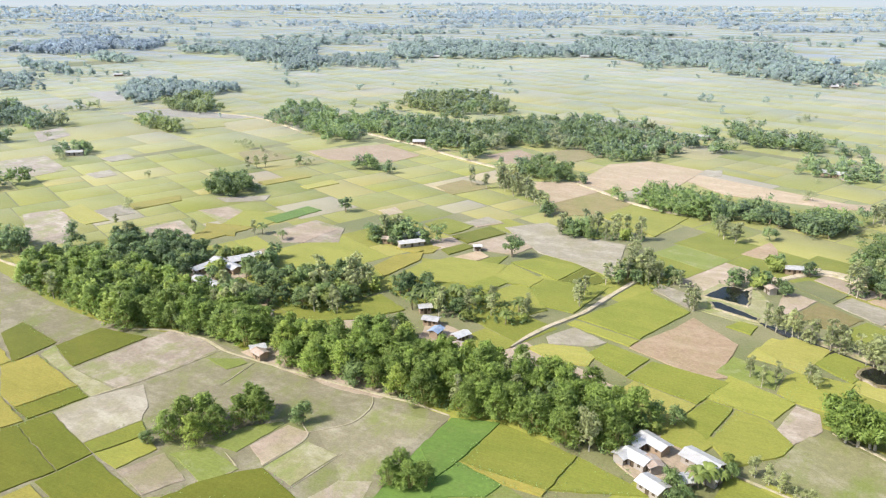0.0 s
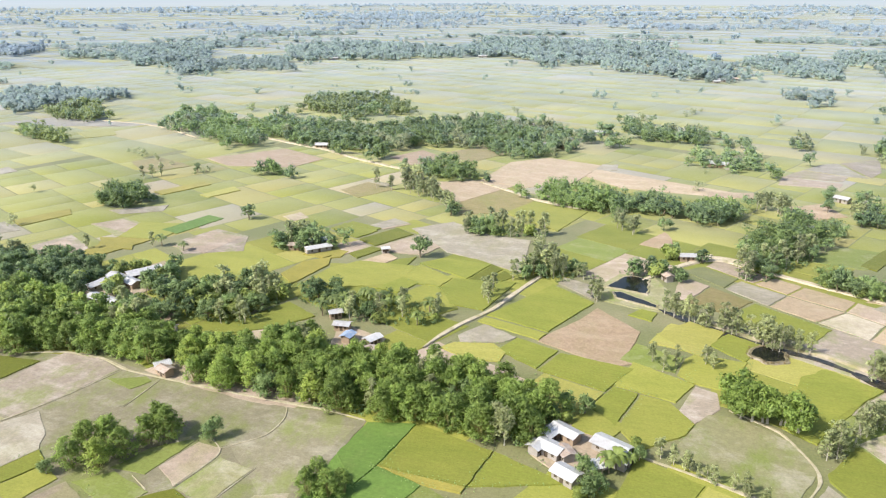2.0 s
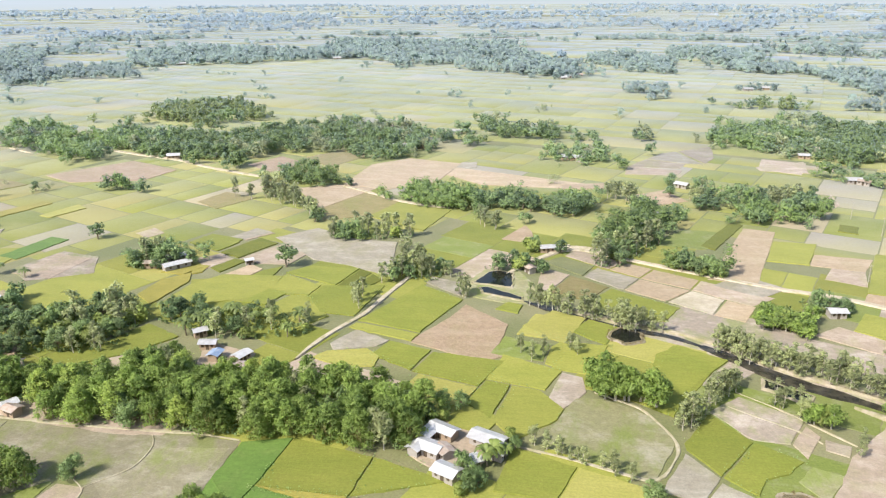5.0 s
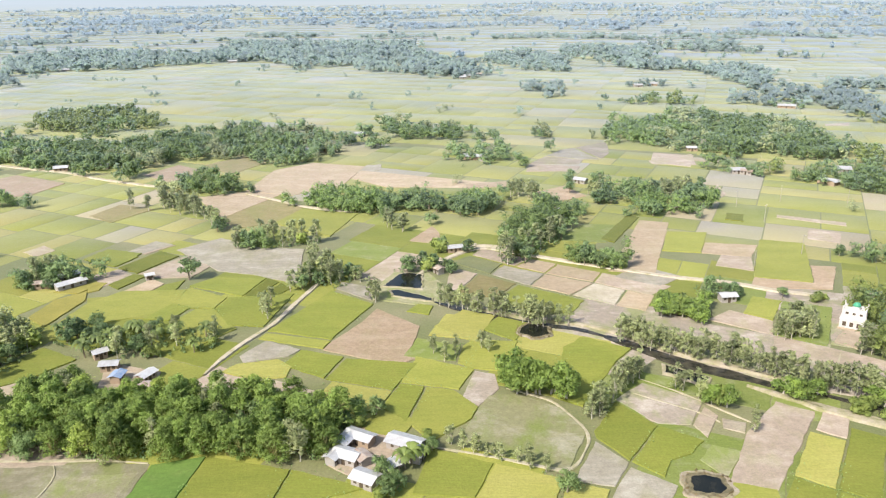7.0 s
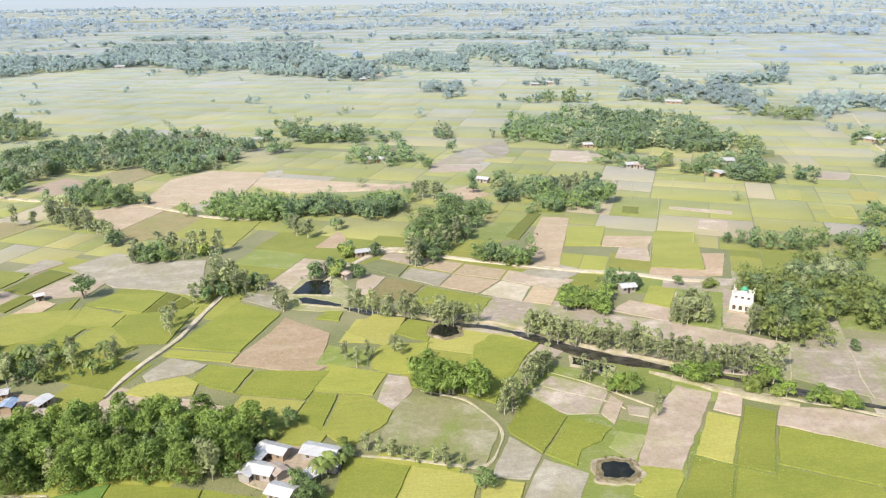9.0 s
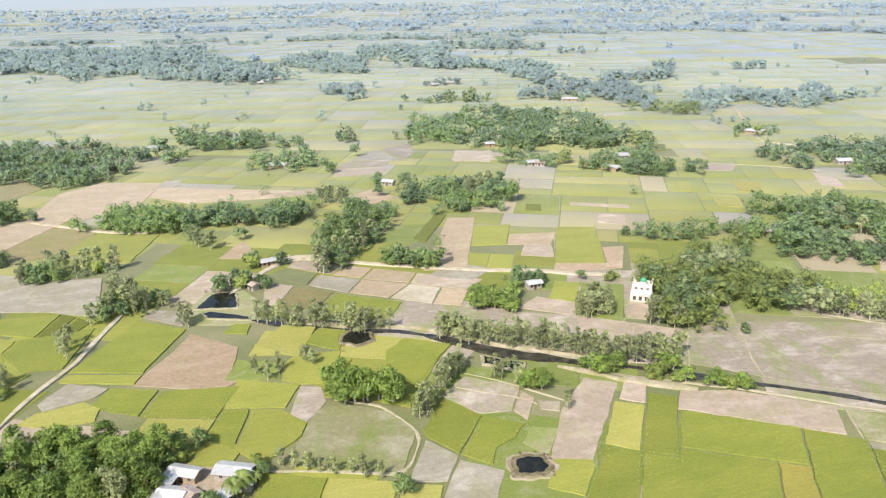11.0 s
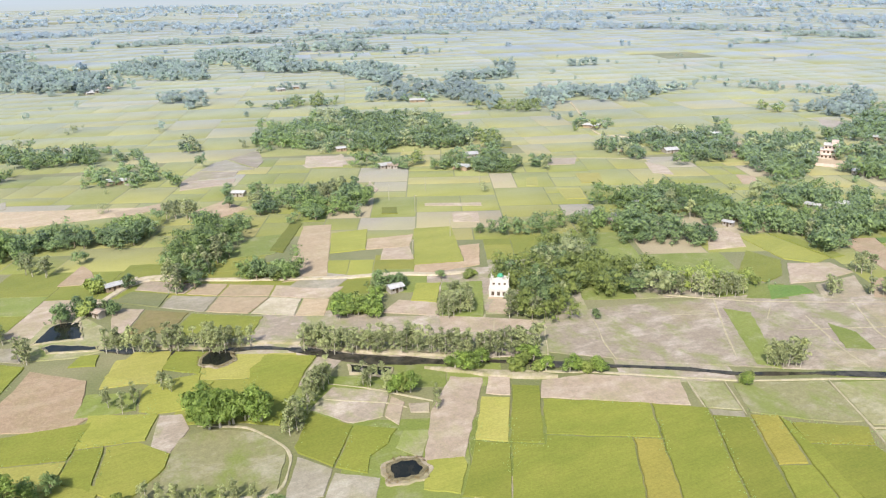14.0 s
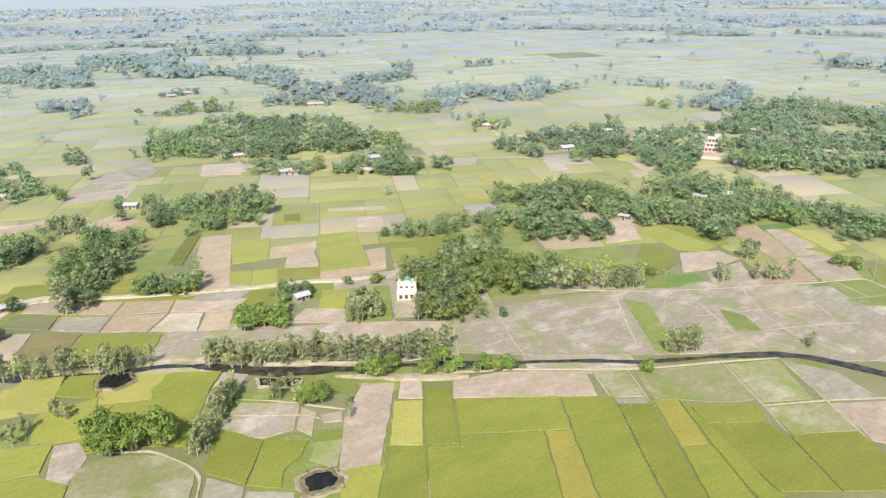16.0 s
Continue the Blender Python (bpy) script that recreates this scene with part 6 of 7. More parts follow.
wood("slim", 5, (-479.5, 411.8), (-446.8, 406.5), (-423.8, 400.1), (-423.8, 410.4), (-428.2, 411.5), (-444.0, 416.3), (-481.1, 434.2), (-488.3, 420.9))
wood("village", 6, (-635.2, 529.2), (-567.6, 487.0), (-585.6, 545.5), (-561.4, 567.4), (-558.8, 612.9), (-576.2, 633.3), (-625.1, 625.8), (-665.5, 623.4), (-685.2, 600.8), (-675.1, 564.9))
wood("slim", 5.5, (-525.1, 486.0), (-498.6, 481.6), (-477.3, 492.6), (-483.7, 500.3), (-542.0, 556.0), (-561.9, 545.8), (-540.4, 503.2))
wood("village", 5.5, (-408.4, 478.3), (-378.2, 464.0), (-401.6, 491.8), (-411.2, 482.4))
wood("bamboo", 6, (-381.5, 468.1), (-347.4, 452.4), (-307.7, 433.0), (-299.7, 444.3), (-310.3, 474.2), (-286.5, 468.3), (-262.0, 447.3), (-255.8, 469.3), (-287.6, 527.6), (-321.6, 526.3), (-344.2, 501.6), (-406.3, 548.1), (-429.0, 528.5))
wood("bamboo", 6, (-251.7, 461.9), (-222.9, 445.5), (-193.7, 428.3), (-195.6, 455.3), (-189.5, 475.7), (-165.7, 479.2), (-134.7, 482.5), (-163.3, 576.1), (-179.6, 583.3), (-203.2, 555.5), (-232.5, 522.5), (-284.9, 522.6))
wood("village", 6, (-134.7, 482.5), (-118.5, 459.5), (-102.4, 460.5), (-91.1, 473.6), (-84.2, 492.4), (-87.7, 519.4), (-72.1, 527.4), (-57.3, 502.4), (-48.1, 527.1), (-51.1, 529.6), (-74.3, 536.0), (-111.4, 562.4), (-137.2, 563.0), (-162.5, 573.4))
wood("slim", 7, (-345.0, 564.4), (-324.5, 589.6), (-279.2, 567.4), (-264.0, 592.1), (-239.9, 604.6), (-244.8, 615.9), (-298.7, 681.8), (-340.2, 689.9), (-362.5, 658.5), (-348.1, 569.6))
wood("bamboo", 6, (-56.4, 562.5), (-34.0, 547.0), (-12.2, 541.5), (1.5, 542.5), (9.6, 561.0), (8.2, 573.8), (-15.8, 585.6), (-41.6, 577.4), (-47.8, 617.8), (-58.2, 618.3), (-58.1, 584.5))
wood("village", 5.5, (-7.3, 477.6), (6.7, 472.5), (24.8, 466.8), (38.4, 473.2), (39.0, 501.8), (26.8, 507.5), (7.2, 502.4), (-6.1, 483.1))
wood("village", 6, (11.5, 543.0), (35.2, 539.7), (35.2, 551.9), (13.9, 548.8))
wood("bamboo", 5, (-244.7, 368.0), (-233.0, 370.7), (-220.0, 367.6), (-223.0, 372.7), (-228.9, 374.1), (-242.7, 380.0), (-247.8, 373.0))
wood("bamboo", 4.6, (-280.5, 281.7), (-267.7, 283.2), (-261.6, 296.6), (-265.3, 301.4), (-280.1, 307.0), (-294.7, 307.1), (-283.4, 286.1))
wood("bamboo", 5.5, (-169.9, 401.5), (-149.5, 395.9), (-133.0, 389.2), (-114.9, 397.1), (-117.5, 402.5), (-146.1, 424.2), (-160.1, 403.9), (-172.3, 407.0))
wood("slim", 4.6, (-155.8, 366.0), (-139.9, 355.3), (-123.6, 346.2), (-104.6, 320.4), (-105.6, 326.4), (-130.0, 362.5), (-147.7, 373.6), (-157.5, 371.1))
wood("village", 5.5, (-399.4, 229.8), (-389.6, 236.1), (-389.5, 250.0), (-393.7, 254.7), (-402.8, 253.1), (-403.2, 246.6), (-413.2, 240.0))
wood("bamboo", 5.2, (-79.5, 368.9), (-66.5, 362.6), (-49.5, 345.6), (-36.1, 341.7), (-30.6, 346.5), (-34.4, 378.1), (-48.8, 383.0), (-69.3, 385.5), (-81.3, 374.6))
wood("dark", 5.4, (-31.8, 329.1), (-18.8, 319.5), (-12.3, 333.0), (-2.9, 365.6), (-3.6, 369.9), (-19.0, 381.3), (-29.1, 378.4), (-36.0, 370.2))
wood("village", 5.4, (-0.1, 358.3), (12.9, 351.2), (24.6, 374.8), (22.6, 376.6), (11.1, 380.9), (0.0, 364.2))
wood("slim", 4.6, (-92.9, 296.8), (-79.3, 298.6), (-65.5, 310.0), (-67.9, 315.1), (-84.6, 314.9), (-95.1, 302.4))
wood("village", 10, (-1235.7, 830.2), (-1117.2, 816.8), (-1077.8, 849.3), (-1187.4, 999.4), (-1339.5, 1131.2), (-1391.8, 1103.9), (-1331.1, 978.6), (-1240.0, 834.6))
wood("village", 9, (-1013.2, 792.1), (-941.5, 768.4), (-895.0, 773.4), (-932.6, 807.9), (-1018.1, 844.5), (-1035.5, 811.3))
wood("slim", 14, (-940.3, 638.1), (-833.8, 619.7), (-795.8, 625.8), (-799.9, 630.3), (-905.4, 676.1), (-1007.7, 686.9))
wood("village", 8, (-818.5, 483.9), (-790.7, 503.4), (-756.8, 515.7), (-847.8, 581.8), (-917.3, 589.2), (-954.6, 569.9))
wood("village", 11, (-1156.7, 954.6), (-1058.1, 935.8), (-1112.9, 1038.2), (-1255.9, 1174.9), (-1138.9, 1009.8), (-1240.1, 1026.1))
wood("village", 10, (-965.3, 932.3), (-886.1, 948.9), (-929.0, 996.5), (-1005.6, 1015.6), (-1004.2, 971.7))
wood("village", 10, (-921.1, 993.8), (-776.4, 883.8), (-718.3, 865.0), (-627.3, 849.4), (-844.4, 1146.9), (-966.7, 1168.7), (-1012.3, 1109.7))
wood("village", 9, (-637.5, 795.0), (-614.0, 831.3), (-604.1, 870.0), (-532.6, 890.0), (-628.4, 1047.1), (-670.2, 966.4), (-712.3, 890.3))
wood("village", 7, (-530.3, 659.6), (-515.1, 673.1), (-518.4, 678.1), (-533.7, 664.6))
wood("dark", 11, (-598.5, 996.8), (-566.4, 1045.7), (-480.4, 1068.7), (-402.4, 1130.8), (-345.7, 1182.7), (-288.0, 1168.6), (-219.3, 1052.4), (-153.2, 1103.8), (-105.8, 1017.8), (-50.4, 978.8), (-13.0, 949.7), (35.3, 974.7), (34.8, 1025.2), (-14.4, 1155.8), (-55.4, 1252.6), (-86.1, 1464.3), (-183.6, 1491.2), (-327.7, 1538.9), (-441.4, 1538.0), (-411.0, 1266.1), (-533.0, 1309.2), (-673.1, 1358.7), (-725.5, 1208.9))
wood("slim", 8, (-405.0, 574.8), (-370.8, 576.9), (-373.9, 582.1), (-408.1, 579.8))
wood("dark", 5, (-297.0, 164.7), (-290.1, 169.8), (-283.1, 176.5), (-287.2, 181.3), (-298.1, 184.2), (-306.1, 181.9), (-311.7, 175.4))
wood("village", 5, (-274.7, 185.6), (-265.8, 191.8), (-270.3, 195.7), (-278.1, 190.1))
wood("slim", 5, (-265.5, 205.5), (-254.2, 207.8), (-258.2, 212.3), (-267.4, 209.8))
wood("bamboo", 5, (38.7, 457.0), (49.4, 447.9), (50.0, 453.8), (39.2, 462.9))
wood("bamboo", 5.5, (54.0, 547.9), (79.6, 542.1), (81.9, 549.8), (68.5, 563.9), (54.5, 553.9))
wood("village", 5.5, (98.6, 546.0), (115.3, 541.4), (116.3, 547.3), (99.5, 551.9))
wood("slim", 12, (44.2, 504.4), (76.2, 492.7), (77.0, 498.6), (44.7, 510.4))
wood("bamboo", 6, (113.7, 528.7), (117.6, 503.9), (133.8, 521.7), (153.6, 502.9), (167.7, 523.3), (182.7, 552.2), (206.7, 632.8), (187.7, 645.6), (149.7, 591.0), (136.8, 607.2), (121.3, 568.6))
wood("bamboo", 6, (182.7, 552.2), (174.4, 498.1), (179.8, 484.1), (206.3, 491.8), (215.8, 475.6), (230.5, 464.7), (256.2, 473.7), (259.4, 478.8), (262.5, 501.0), (264.5, 547.2), (275.8, 588.5), (239.5, 605.9), (206.7, 632.8))
wood("bamboo", 5.5, (153.5, 449.9), (168.5, 440.0), (170.1, 446.0), (154.9, 455.7))
wood("slim", 6.5, (176.1, 436.0), (199.7, 431.4), (201.0, 437.1), (177.8, 441.7))
wood("bamboo", 5.5, (194.6, 417.3), (208.1, 407.2), (218.4, 427.7), (196.9, 422.9))
wood("bamboo", 5.5, (217.7, 395.3), (231.1, 385.9), (253.4, 396.0), (260.5, 379.7), (264.9, 389.0), (266.5, 397.2), (251.1, 398.8), (242.9, 416.6), (220.0, 401.8))
wood("slim", 5, (248.5, 442.2), (259.2, 440.7), (279.9, 483.9), (268.3, 481.5))
wood("village", 5.5, (72.1, 384.9), (82.6, 366.7), (90.4, 382.6), (93.7, 349.8), (104.2, 345.6), (119.0, 351.8), (135.1, 360.4), (135.3, 367.3), (140.5, 398.2), (112.1, 401.9), (90.4, 391.4), (83.5, 405.5), (69.9, 391.3))
wood("bamboo", 4.8, (21.1, 302.0), (29.4, 297.4), (39.8, 307.5), (48.4, 331.5), (56.4, 330.6), (57.8, 336.4), (56.1, 352.6), (45.7, 356.0), (32.7, 337.3), (21.5, 307.9))
wood("dark", 5, (-0.1, 356.0), (11.0, 346.9), (22.4, 361.3), (22.8, 367.3), (14.7, 370.7), (0.6, 361.3))
wood("slim", 4.5, (31.8, 384.0), (43.7, 380.3), (44.8, 390.8), (32.7, 394.9))
wood("dark", 4.5, (41.1, 381.8), (49.4, 376.2), (49.2, 382.8), (42.3, 387.3))
wood("village", 4, (50.7, 283.0), (62.5, 276.4), (73.0, 273.9), (74.2, 279.8), (61.4, 283.6), (51.5, 289.0))
wood("village", 8.5, (71.5, 817.4), (101.6, 759.8), (114.1, 774.5), (120.6, 836.4), (73.9, 844.9))
wood("village", 11, (162.1, 1210.3), (192.7, 1146.2), (239.0, 1118.4), (285.7, 1135.4), (303.3, 1210.0), (225.4, 1350.8), (178.2, 1336.2))
wood("dark", 10, (46.3, 1124.3), (95.1, 1013.8), (142.8, 983.8), (161.6, 1120.8), (119.3, 1288.2), (50.3, 1225.3))
wood("village", 10, (223.0, 1039.7), (276.0, 999.4), (328.1, 1018.4), (329.4, 1024.0), (290.8, 1057.1), (227.3, 1062.2))
wood("village", 9.5, (305.5, 1008.1), (309.3, 889.4), (323.0, 832.0), (356.2, 858.0), (388.1, 950.5), (371.5, 1031.3), (308.5, 1020.2))
wood("village", 13, (333.0, 1353.1), (403.2, 1263.2), (488.2, 1243.3), (493.2, 1258.3), (438.8, 1380.5), (338.4, 1377.5))
wood("village", 7, (235.9, 827.2), (258.5, 823.2), (262.1, 848.1), (237.9, 836.1))
wood("slim", 8.5, (180.8, 723.0), (209.2, 703.3), (255.6, 685.0), (258.4, 694.9), (217.4, 734.3), (184.5, 740.0))
wood("village", 7.5, (143.8, 729.0), (177.4, 708.5), (179.8, 720.0), (144.7, 735.0))
wood("slim", 9, (266.7, 708.9), (290.4, 697.5), (335.2, 697.7), (339.4, 638.0), (348.4, 606.0), (365.7, 640.5), (403.6, 769.6), (359.5, 753.7), (318.1, 770.5), (271.7, 724.9))
wood("slim", 7.5, (339.1, 593.1), (356.6, 576.7), (372.0, 566.5), (386.2, 591.9), (372.5, 606.4), (344.2, 604.7))
wood("village", 11, (475.2, 1160.9), (532.9, 1148.0), (535.4, 1155.4), (485.6, 1189.2))
wood("village", 9.5, (399.1, 818.3), (423.0, 794.0), (487.7, 817.8), (510.1, 859.5), (433.1, 816.0), (401.0, 824.1))
wood("village", 9, (518.1, 917.5), (538.1, 900.8), (550.4, 924.4), (537.9, 956.4))
wood("village", 7.5, (376.9, 603.7), (388.7, 572.9), (455.9, 632.1), (451.1, 586.9), (483.2, 569.5), (575.1, 613.6), (578.5, 617.8), (564.2, 673.4), (500.4, 632.8), (481.8, 679.6), (419.9, 673.5))
wood("slim", 7, (340.5, 476.2), (369.5, 465.1), (372.3, 470.2), (344.0, 481.1))
wood("dark", 5.8, (322.6, 408.5), (323.7, 378.5), (334.9, 357.2), (348.9, 350.7), (365.8, 341.8), (386.2, 362.6), (411.3, 405.2), (397.7, 428.2), (362.7, 426.5), (326.2, 413.3))
wood("slim", 5.5, (437.9, 425.9), (447.0, 418.7), (453.7, 428.5), (446.7, 434.2))
wood("dark", 5.6, (391.4, 364.5), (368.5, 319.5), (357.8, 287.2), (377.8, 293.4), (404.2, 304.1), (434.5, 329.6), (477.4, 367.3), (438.9, 374.4), (406.9, 372.0))
wood("grove", 6.4, (430.8, 315.5), (403.8, 269.9), (419.7, 261.5), (428.2, 240.8), (441.2, 227.5), (477.9, 224.5), (496.9, 210.1), (680.4, 300.4), (679.1, 333.0), (646.4, 368.5), (654.2, 406.3), (625.4, 421.4), (550.0, 389.1), (480.6, 355.7))
wood("dark", 7, (565.4, 448.0), (564.8, 416.7), (587.0, 410.1), (680.0, 462.8), (677.9, 478.6), (632.4, 463.9), (595.3, 470.5))
wood("village", 8, (657.6, 525.1), (691.3, 474.2), (711.5, 496.7), (668.2, 534.8))
wood("slim", 8.5, (544.8, 482.0), (536.8, 439.6), (556.1, 457.1), (548.9, 486.4))
wood("village", 8, (602.5, 620.6), (630.5, 596.2), (646.6, 546.0), (657.8, 556.7), (636.2, 602.4), (606.5, 625.1))
wood("village", 8, (710.9, 452.2), (720.4, 433.6), (725.1, 437.5), (715.5, 456.1))
wood("thicket", 4.6, (129.5, 204.2), (137.0, 197.2), (147.7, 197.9), (160.1, 208.8), (172.4, 200.1), (186.3, 194.9), (198.1, 208.8), (198.5, 225.4), (206.1, 264.0), (188.2, 261.3), (159.7, 244.8), (140.9, 238.0))
wood("thicket", 4.6, (186.3, 194.9), (205.2, 191.3), (219.5, 182.5), (224.4, 186.0), (211.9, 198.8), (198.1, 208.8))
wood("dark", 5.6, (172.1, 282.6), (189.2, 272.2), (211.6, 276.0), (215.5, 246.1), (231.2, 236.6), (239.4, 226.8), (249.1, 227.6), (254.0, 231.2), (252.6, 240.9), (244.7, 256.0), (233.5, 272.7), (220.6, 286.0), (190.9, 279.6), (176.8, 290.0))
wood("bamboo", 5.4, (243.2, 298.9), (253.7, 274.4), (267.4, 255.8), (286.4, 254.0), (293.1, 261.1), (302.7, 292.8), (282.4, 303.3), (256.7, 296.8), (245.6, 304.6))
wood("village", 5.4, (286.4, 254.0), (270.4, 231.9), (286.9, 222.0), (288.7, 210.1), (279.5, 194.8), (294.4, 198.7), (321.6, 203.2), (336.8, 183.4), (341.2, 174.8), (330.1, 162.9), (336.4, 153.6), (350.8, 148.9), (374.7, 162.4), (364.3, 170.1), (356.6, 193.9), (352.8, 216.5), (336.8, 221.7), (316.6, 230.1), (302.5, 247.2), (285.6, 250.8))
wood("dark", 5.5, (307.9, 267.2), (323.2, 253.1), (338.7, 236.1), (363.7, 223.0), (368.1, 226.6), (363.0, 240.9), (356.3, 262.0), (332.7, 270.1), (312.2, 271.4))
wood("sapling", 3.4, (187.6, 194.7), (200.7, 186.7), (214.3, 177.1), (219.0, 180.8), (204.7, 191.1), (191.5, 199.3))
wood("sapling", 3.4, (127.9, 202.4), (136.0, 195.6), (139.3, 200.6), (131.4, 207.2))
wood("mixed", 5, (222.7, 183.9), (233.6, 179.1), (237.6, 183.2), (228.8, 187.2))
wood("sapling", 3.6, (240.9, 165.2), (247.9, 160.1), (252.0, 164.2), (245.8, 168.7))
wood("sapling", 3.6, (253.5, 157.6), (266.6, 148.2), (270.9, 151.9), (258.5, 161.0))
wood("sapling", 3.6, (270.1, 175.1), (276.7, 170.3), (280.8, 174.3), (275.4, 178.2))
wood("shrub", 4, (295.0, 148.2), (301.5, 140.4), (305.8, 144.4), (300.1, 151.4))
wood("sapling", 2.6, (179.5, 136.2), (188.9, 130.6), (194.3, 133.4), (185.2, 139.5))
wood("bush", 3.5, (130.2, 244.8), (136.4, 237.5), (139.4, 242.7), (132.9, 250.1))
wood("young", 3, (219.2, 113.7), (223.1, 111.9), (228.0, 115.0), (224.3, 116.7))
wood("dark", 4.5, (-20.8, 269.8), (-15.5, 272.8), (-4.7, 272.9), (-4.1, 278.9), (-10.9, 278.9), (-18.8, 277.2))
wood("sapling", 3.8, (-56.3, 255.4), (-49.2, 262.4), (-33.2, 262.3), (-33.7, 268.3), (-49.6, 268.3), (-56.3, 262.7))
wood("sapling", 3.6, (-59.9, 291.9), (-53.2, 286.5), (-53.6, 292.5), (-60.3, 297.0))
wood("sapling", 3.0, (-30.1, 243.8), (-23.8, 241.7), (-24.2, 247.7), (-30.5, 249.6))
wood("fresh", 3.1, (16.3, 184.6), (21.4, 178.7), (28.1, 177.4), (34.8, 172.2), (36.4, 178.0), (29.6, 182.8), (24.2, 184.2), (18.4, 188.6))
wood("village", 9, (390.6, 818.3), (416.8, 782.1), (476.4, 799.0), (510.8, 857.0), (444.2, 833.3), (394.2, 824.9))
wood("village", 9, (530.7, 819.9), (547.1, 805.2), (558.4, 822.0), (534.8, 826.0))
wood("village", 10, (600.5, 871.1), (621.5, 814.5), (655.1, 859.4), (608.4, 882.6))
wood("slim", 9, (315.5, 807.2), (355.1, 803.6), (366.5, 828.0), (339.5, 866.4))
wood("village", 10, (713.6, 712.6), (729.9, 697.7), (733.4, 702.7), (717.6, 717.1))
wood("village", 11, (692.0, 758.9), (713.7, 738.9), (717.5, 743.5), (695.8, 763.5))
wood("dark", 11, (967.0, 587.5), (943.2, 519.5), (975.8, 489.7), (998.0, 453.0), (1012.6, 461.4), (991.7, 499.4), (978.1, 541.0), (975.8, 594.2))
wood("village", 10, (214.5, 1046.4), (269.9, 981.7), (292.4, 1058.6), (223.7, 1084.7))
wood("village", 12, (823.3, 785.3), (879.7, 720.8), (884.0, 725.0), (827.4, 789.7))
lone_tree("round", -101.7, 125.4, 7)
lone_tree("round", -101.5, 265.9, 11)
lone_tree("round", -30.2, 164.8, 8)
lone_tree("mango", -25.6, 161.8, 7)
lone_tree("bush", -20.8, 161.7, 4)
lone_tree("mango", -28.2, 155.3, 6.5)
lone_tree("bush", -2.9, 154.1, 4.5)
lone_tree("round", -1.4, 151.0, 5)
lone_tree("palm", -3.4, 147.8, 4.5)
lone_tree("round", -10.5, 134.1, 6.5)
lone_tree("mango", -8.8, 136.1, 5)
lone_tree("bush", -12.6, 132.8, 3.5)
lone_tree("slim", -61.1, 228.3, 10)
lone_tree("slim", -64.2, 232.9, 9)
lone_tree("slim", -2.8, 202.9, 7)
lone_tree("slim", 3.9, 202.4, 7)
lone_tree("slim", 0.6, 198, 7)
lone_tree("round", 29.7, 135.2, 7)
lone_tree("round", -284, 362.4, 7)
lone_tree("round", -199.1, 288.5, 9)
lone_tree("round", -13.2, 140.2, 7)
lone_tree("round", -10.3, 137.1, 6)
lone_tree("round", -17, 167.4, 7)
lone_tree("round", -21.5, 166.9, 7)
lone_tree("palm", -7.5, 144.1, 6)
lone_tree("palm", -6.2, 146.2, 6)
lone_tree("round", -28.8, 156.5, 7)
lone_tree("slim", 185.4, 133.7, 8)
lone_tree("slim", 184, 134.7, 8)
lone_tree("slim", 183.2, 135.3, 7)
lone_tree("slim", 189.3, 132.4, 7)
lone_tree("bush", 167.5, 131.4, 5)
lone_tree("round", 122.8, 247.4, 5)
lone_tree("slim", 131.5, 207.3, 9)
lone_tree("slim", 80.7, 159.9, 5)
lone_tree("slim", 83.1, 165.4, 5)
lone_tree("round", 155.1, 188, 5)
lone_tree("round", 163.9, 291.3, 6)
lone_tree("slim", -304, 338.2, 8)
lone_tree("slim", -301.4, 343, 8)
lone_tree("slim", -298.8, 347.7, 8)
lone_tree("slim", -239.9, 228.4, 7)
lone_tree("slim", -216.1, 240.6, 7)
lone_tree("palm", -212.7, 242.3, 6)
lone_tree("palm", -199.7, 240, 5)
lone_tree("slim", -282, 221, 6)
lone_tree("bamboo", -126.7, 104.6, 8)
lone_tree("bamboo", -119.7, 106.1, 8.5)
lone_tree("bamboo", -117.9, 111.9, 8.5)
lone_tree("bamboo", -126.7, 110.3, 9)
lone_tree("bamboo", -123.8, 114.1, 9)
lone_tree("bamboo", -116.4, 118.5, 8)
lone_tree("bamboo", -112.3, 121.7, 9.5)
lone_tree("bamboo", -116.1, 123.5, 9)
lone_tree("round", -129.5, 100.5, 5)
lone_tree("bamboo", -69.2, 114.2, 7)
lone_tree("bamboo", -64.7, 115.2, 7)
lone_tree("bamboo", -67.8, 117.2, 8)
lone_tree("bamboo", -62, 117.4, 6.5)
lone_tree("fresh", 77.7, 172.1, 8)
lone_tree("fresh", 74.1, 173.8, 7)
lone_tree("fresh", 97.3, 176, 7)
lone_tree("fresh", 167.2, 130.8, 5)
lone_tree("slim", -62.6, 239.4, 8)
lone_tree("slim", -58.7, 253.4, 9)
lone_tree("round", -54.7, 256.3, 8)
lone_tree("slim", -52.9, 267.6, 9)
lone_tree("slim", 14.4, 203.8, 6)
lone_tree("slim", 12.2, 206.4, 7)


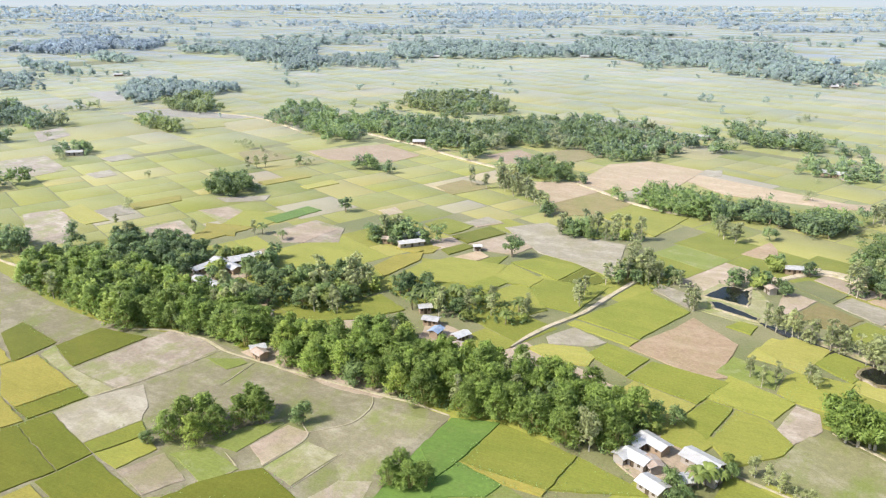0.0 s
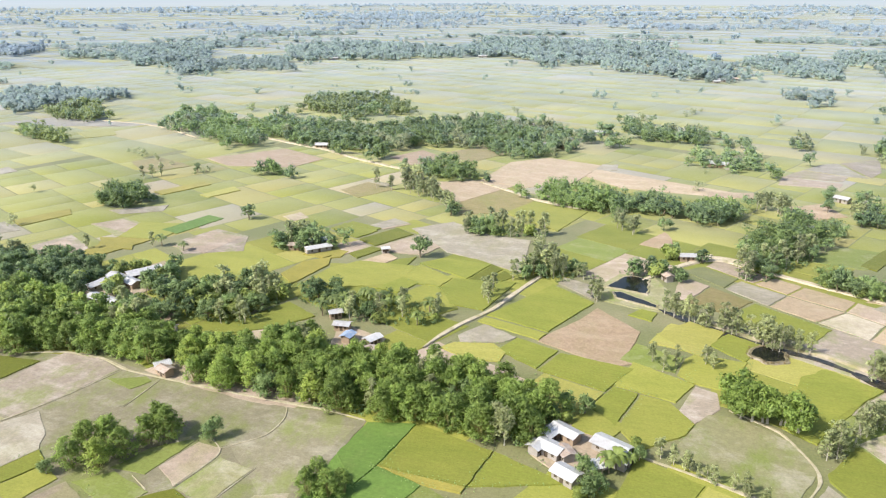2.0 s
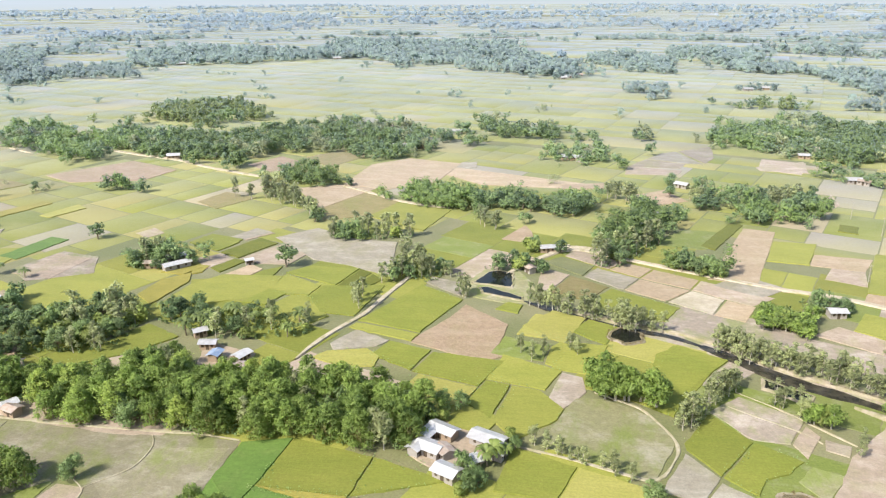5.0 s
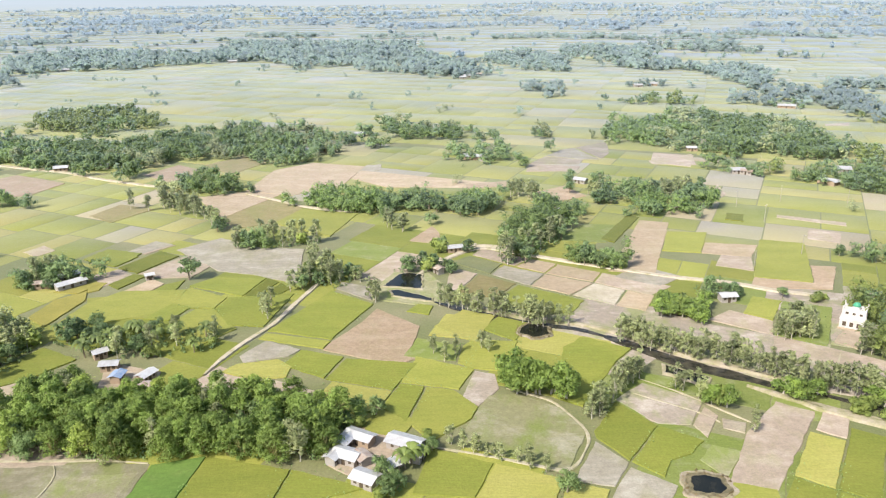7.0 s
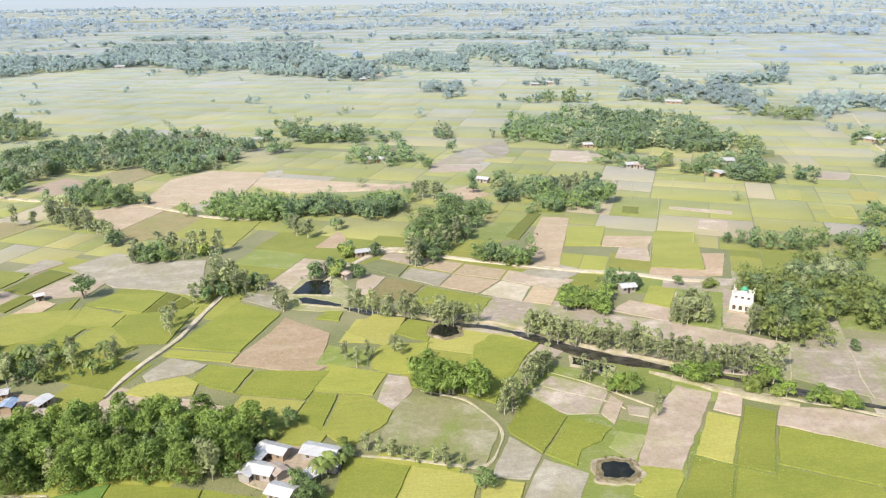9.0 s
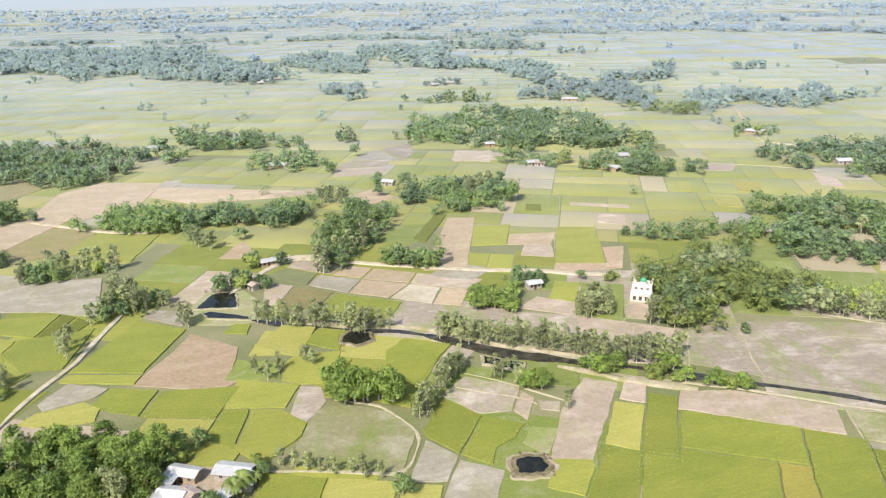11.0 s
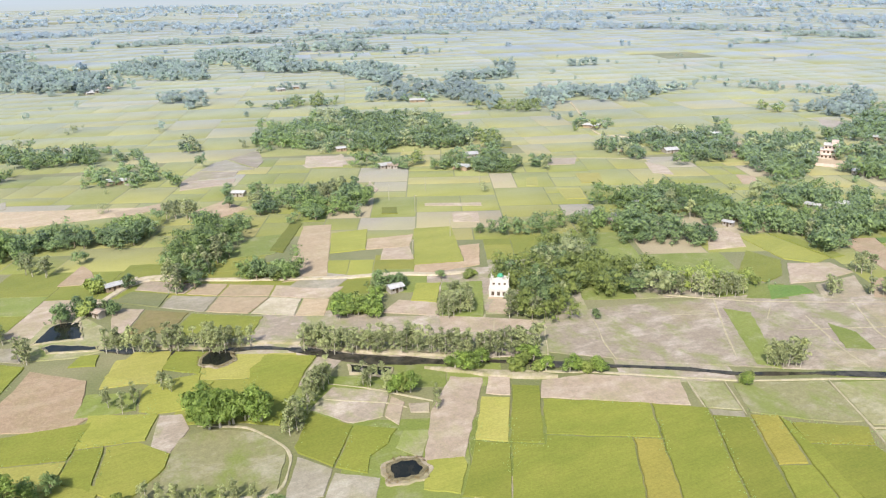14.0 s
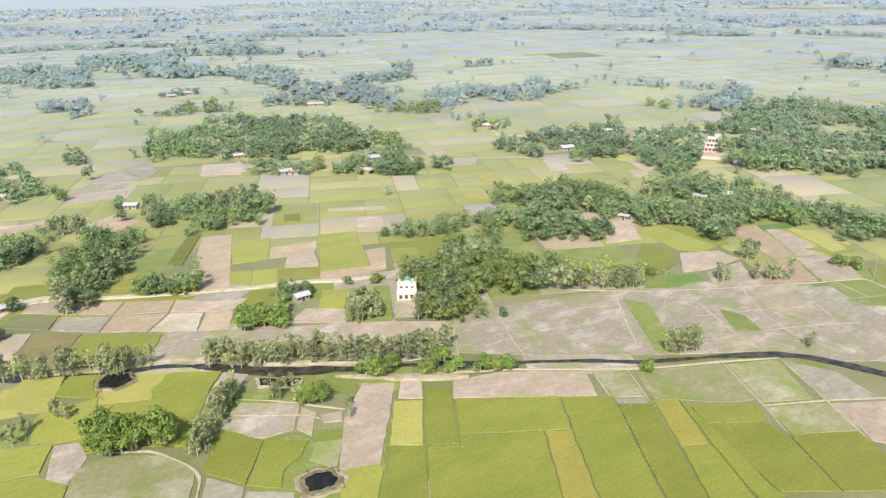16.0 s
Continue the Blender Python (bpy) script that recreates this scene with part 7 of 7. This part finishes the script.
# ---- far plain ----
def belts(name, seed, count, r0, r1, length, depth, spacing, height, leaves, size, leaf):
    """Belts of far trees strewn over a ring of the plain."""
    r, spots = random.Random(seed), []
    for _ in range(count):
        a = radians(r.uniform(18, 165))
        d = math.sqrt(r.uniform(r0 * r0, r1 * r1))
        cx, cy = d * math.cos(a), d * math.sin(a)
        turn, ln, dp = a + math.pi / 2 + r.uniform(-0.5, 0.5), length * r.uniform(0.3, 1.3), depth * r.uniform(0.4, 1.3)
        for _ in range(max(3, int(ln * dp / spacing ** 2))):
            u, v = r.uniform(-0.5, 0.5) * ln, r.gauss(0, 0.3) * dp
            spots.append((cx + u * math.cos(turn) - v * math.sin(turn), cy + u * math.sin(turn) + v * math.cos(turn)))
    far_wood(name, spots, seed, leaves, size, "distant belts of village woodland", height, leaf, 2, 0.2, 0.65, 1.4)


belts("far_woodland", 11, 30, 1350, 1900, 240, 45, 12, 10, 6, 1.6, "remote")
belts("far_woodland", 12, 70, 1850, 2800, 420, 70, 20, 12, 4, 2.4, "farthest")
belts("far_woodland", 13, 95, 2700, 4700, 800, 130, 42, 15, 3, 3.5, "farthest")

def sprinkle(seed, count, r0, r1, height, leaves, size, leaf):
    """Single trees and shrubs along the bunds of the farther fields."""
    r, spots = random.Random(seed), []
    while len(spots) < count:
        a, d = radians(r.uniform(15, 165)), math.sqrt(r.uniform(r0 * r0, r1 * r1))
        x, y = d * math.cos(a), d * math.sin(a)
        k = r.choice((1, 1, 1, 2, 3, 5))
        turn = radians(r.choice((-22, 68)))
        for _ in range(k):
            u = r.gauss(0, 2.5 * k)
            spots.append((x + u * math.cos(turn), y + u * math.sin(turn)))
    far_wood("field_trees", spots, seed, leaves, size, "single trees and shrubs along field bunds", height, leaf)


sprinkle(21, 90, 360, 700, 5.5, 170, 0.6, "slim")
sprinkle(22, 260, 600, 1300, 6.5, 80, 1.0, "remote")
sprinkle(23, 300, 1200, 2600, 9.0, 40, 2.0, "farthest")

def bund_weeds(seed):
    """Tufts of weeds along the bunds of the nearest fields."""
    r = np.random.default_rng(seed)
    lobes = []
    for p in EDGES:
        if noise.noise((p.x * 0.05, p.y * 0.05, 4)) < 0.05:
            continue
        for _ in range(3):
            k = r.uniform(0.06, 0.16)
            lobes.append(((p.x + r.normal(0, 0.8), p.y + r.normal(0, 0.8), 0.45), (k, k, k * 0.8)))
    v, f, w = leaf_cloud(r, lobes, 4, 0.17, 0.1)
    tagged(quads_object("bund_weeds", v, f, LEAVES["round"], None, w), "tufts of weeds along field bunds", "weeds", "", "stuff")


bund_weeds(31)


def yard_trees(seed, r0, r1, clump, leaf):
    """Trees round the houses of the farther villages."""
    r, spots = random.Random(seed), []
    for x, y, size in HOUSES:
        if r0 <= math.hypot(x, y) < r1:
            away = math.atan2(y, x)
            for _ in range(8):
                a, d = away + r.uniform(-2.3, 2.3), size + r.uniform(2.0, 6.5)
                spots.append((x + d * math.cos(a), y + d * math.sin(a)))
    far_wood("yard_trees", spots, seed, min(300, 66 / clump ** 2), clump, "green trees shading far village houses", 8.0, leaf, 6, 0.6, 0.0, 0.5)


yard_trees(41, 300, 480, 0.48, "round")
yard_trees(42, 480, 780, 0.76, "round")
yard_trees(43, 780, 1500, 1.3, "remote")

# the hazy distance, a plain glowing ring added far behind everything
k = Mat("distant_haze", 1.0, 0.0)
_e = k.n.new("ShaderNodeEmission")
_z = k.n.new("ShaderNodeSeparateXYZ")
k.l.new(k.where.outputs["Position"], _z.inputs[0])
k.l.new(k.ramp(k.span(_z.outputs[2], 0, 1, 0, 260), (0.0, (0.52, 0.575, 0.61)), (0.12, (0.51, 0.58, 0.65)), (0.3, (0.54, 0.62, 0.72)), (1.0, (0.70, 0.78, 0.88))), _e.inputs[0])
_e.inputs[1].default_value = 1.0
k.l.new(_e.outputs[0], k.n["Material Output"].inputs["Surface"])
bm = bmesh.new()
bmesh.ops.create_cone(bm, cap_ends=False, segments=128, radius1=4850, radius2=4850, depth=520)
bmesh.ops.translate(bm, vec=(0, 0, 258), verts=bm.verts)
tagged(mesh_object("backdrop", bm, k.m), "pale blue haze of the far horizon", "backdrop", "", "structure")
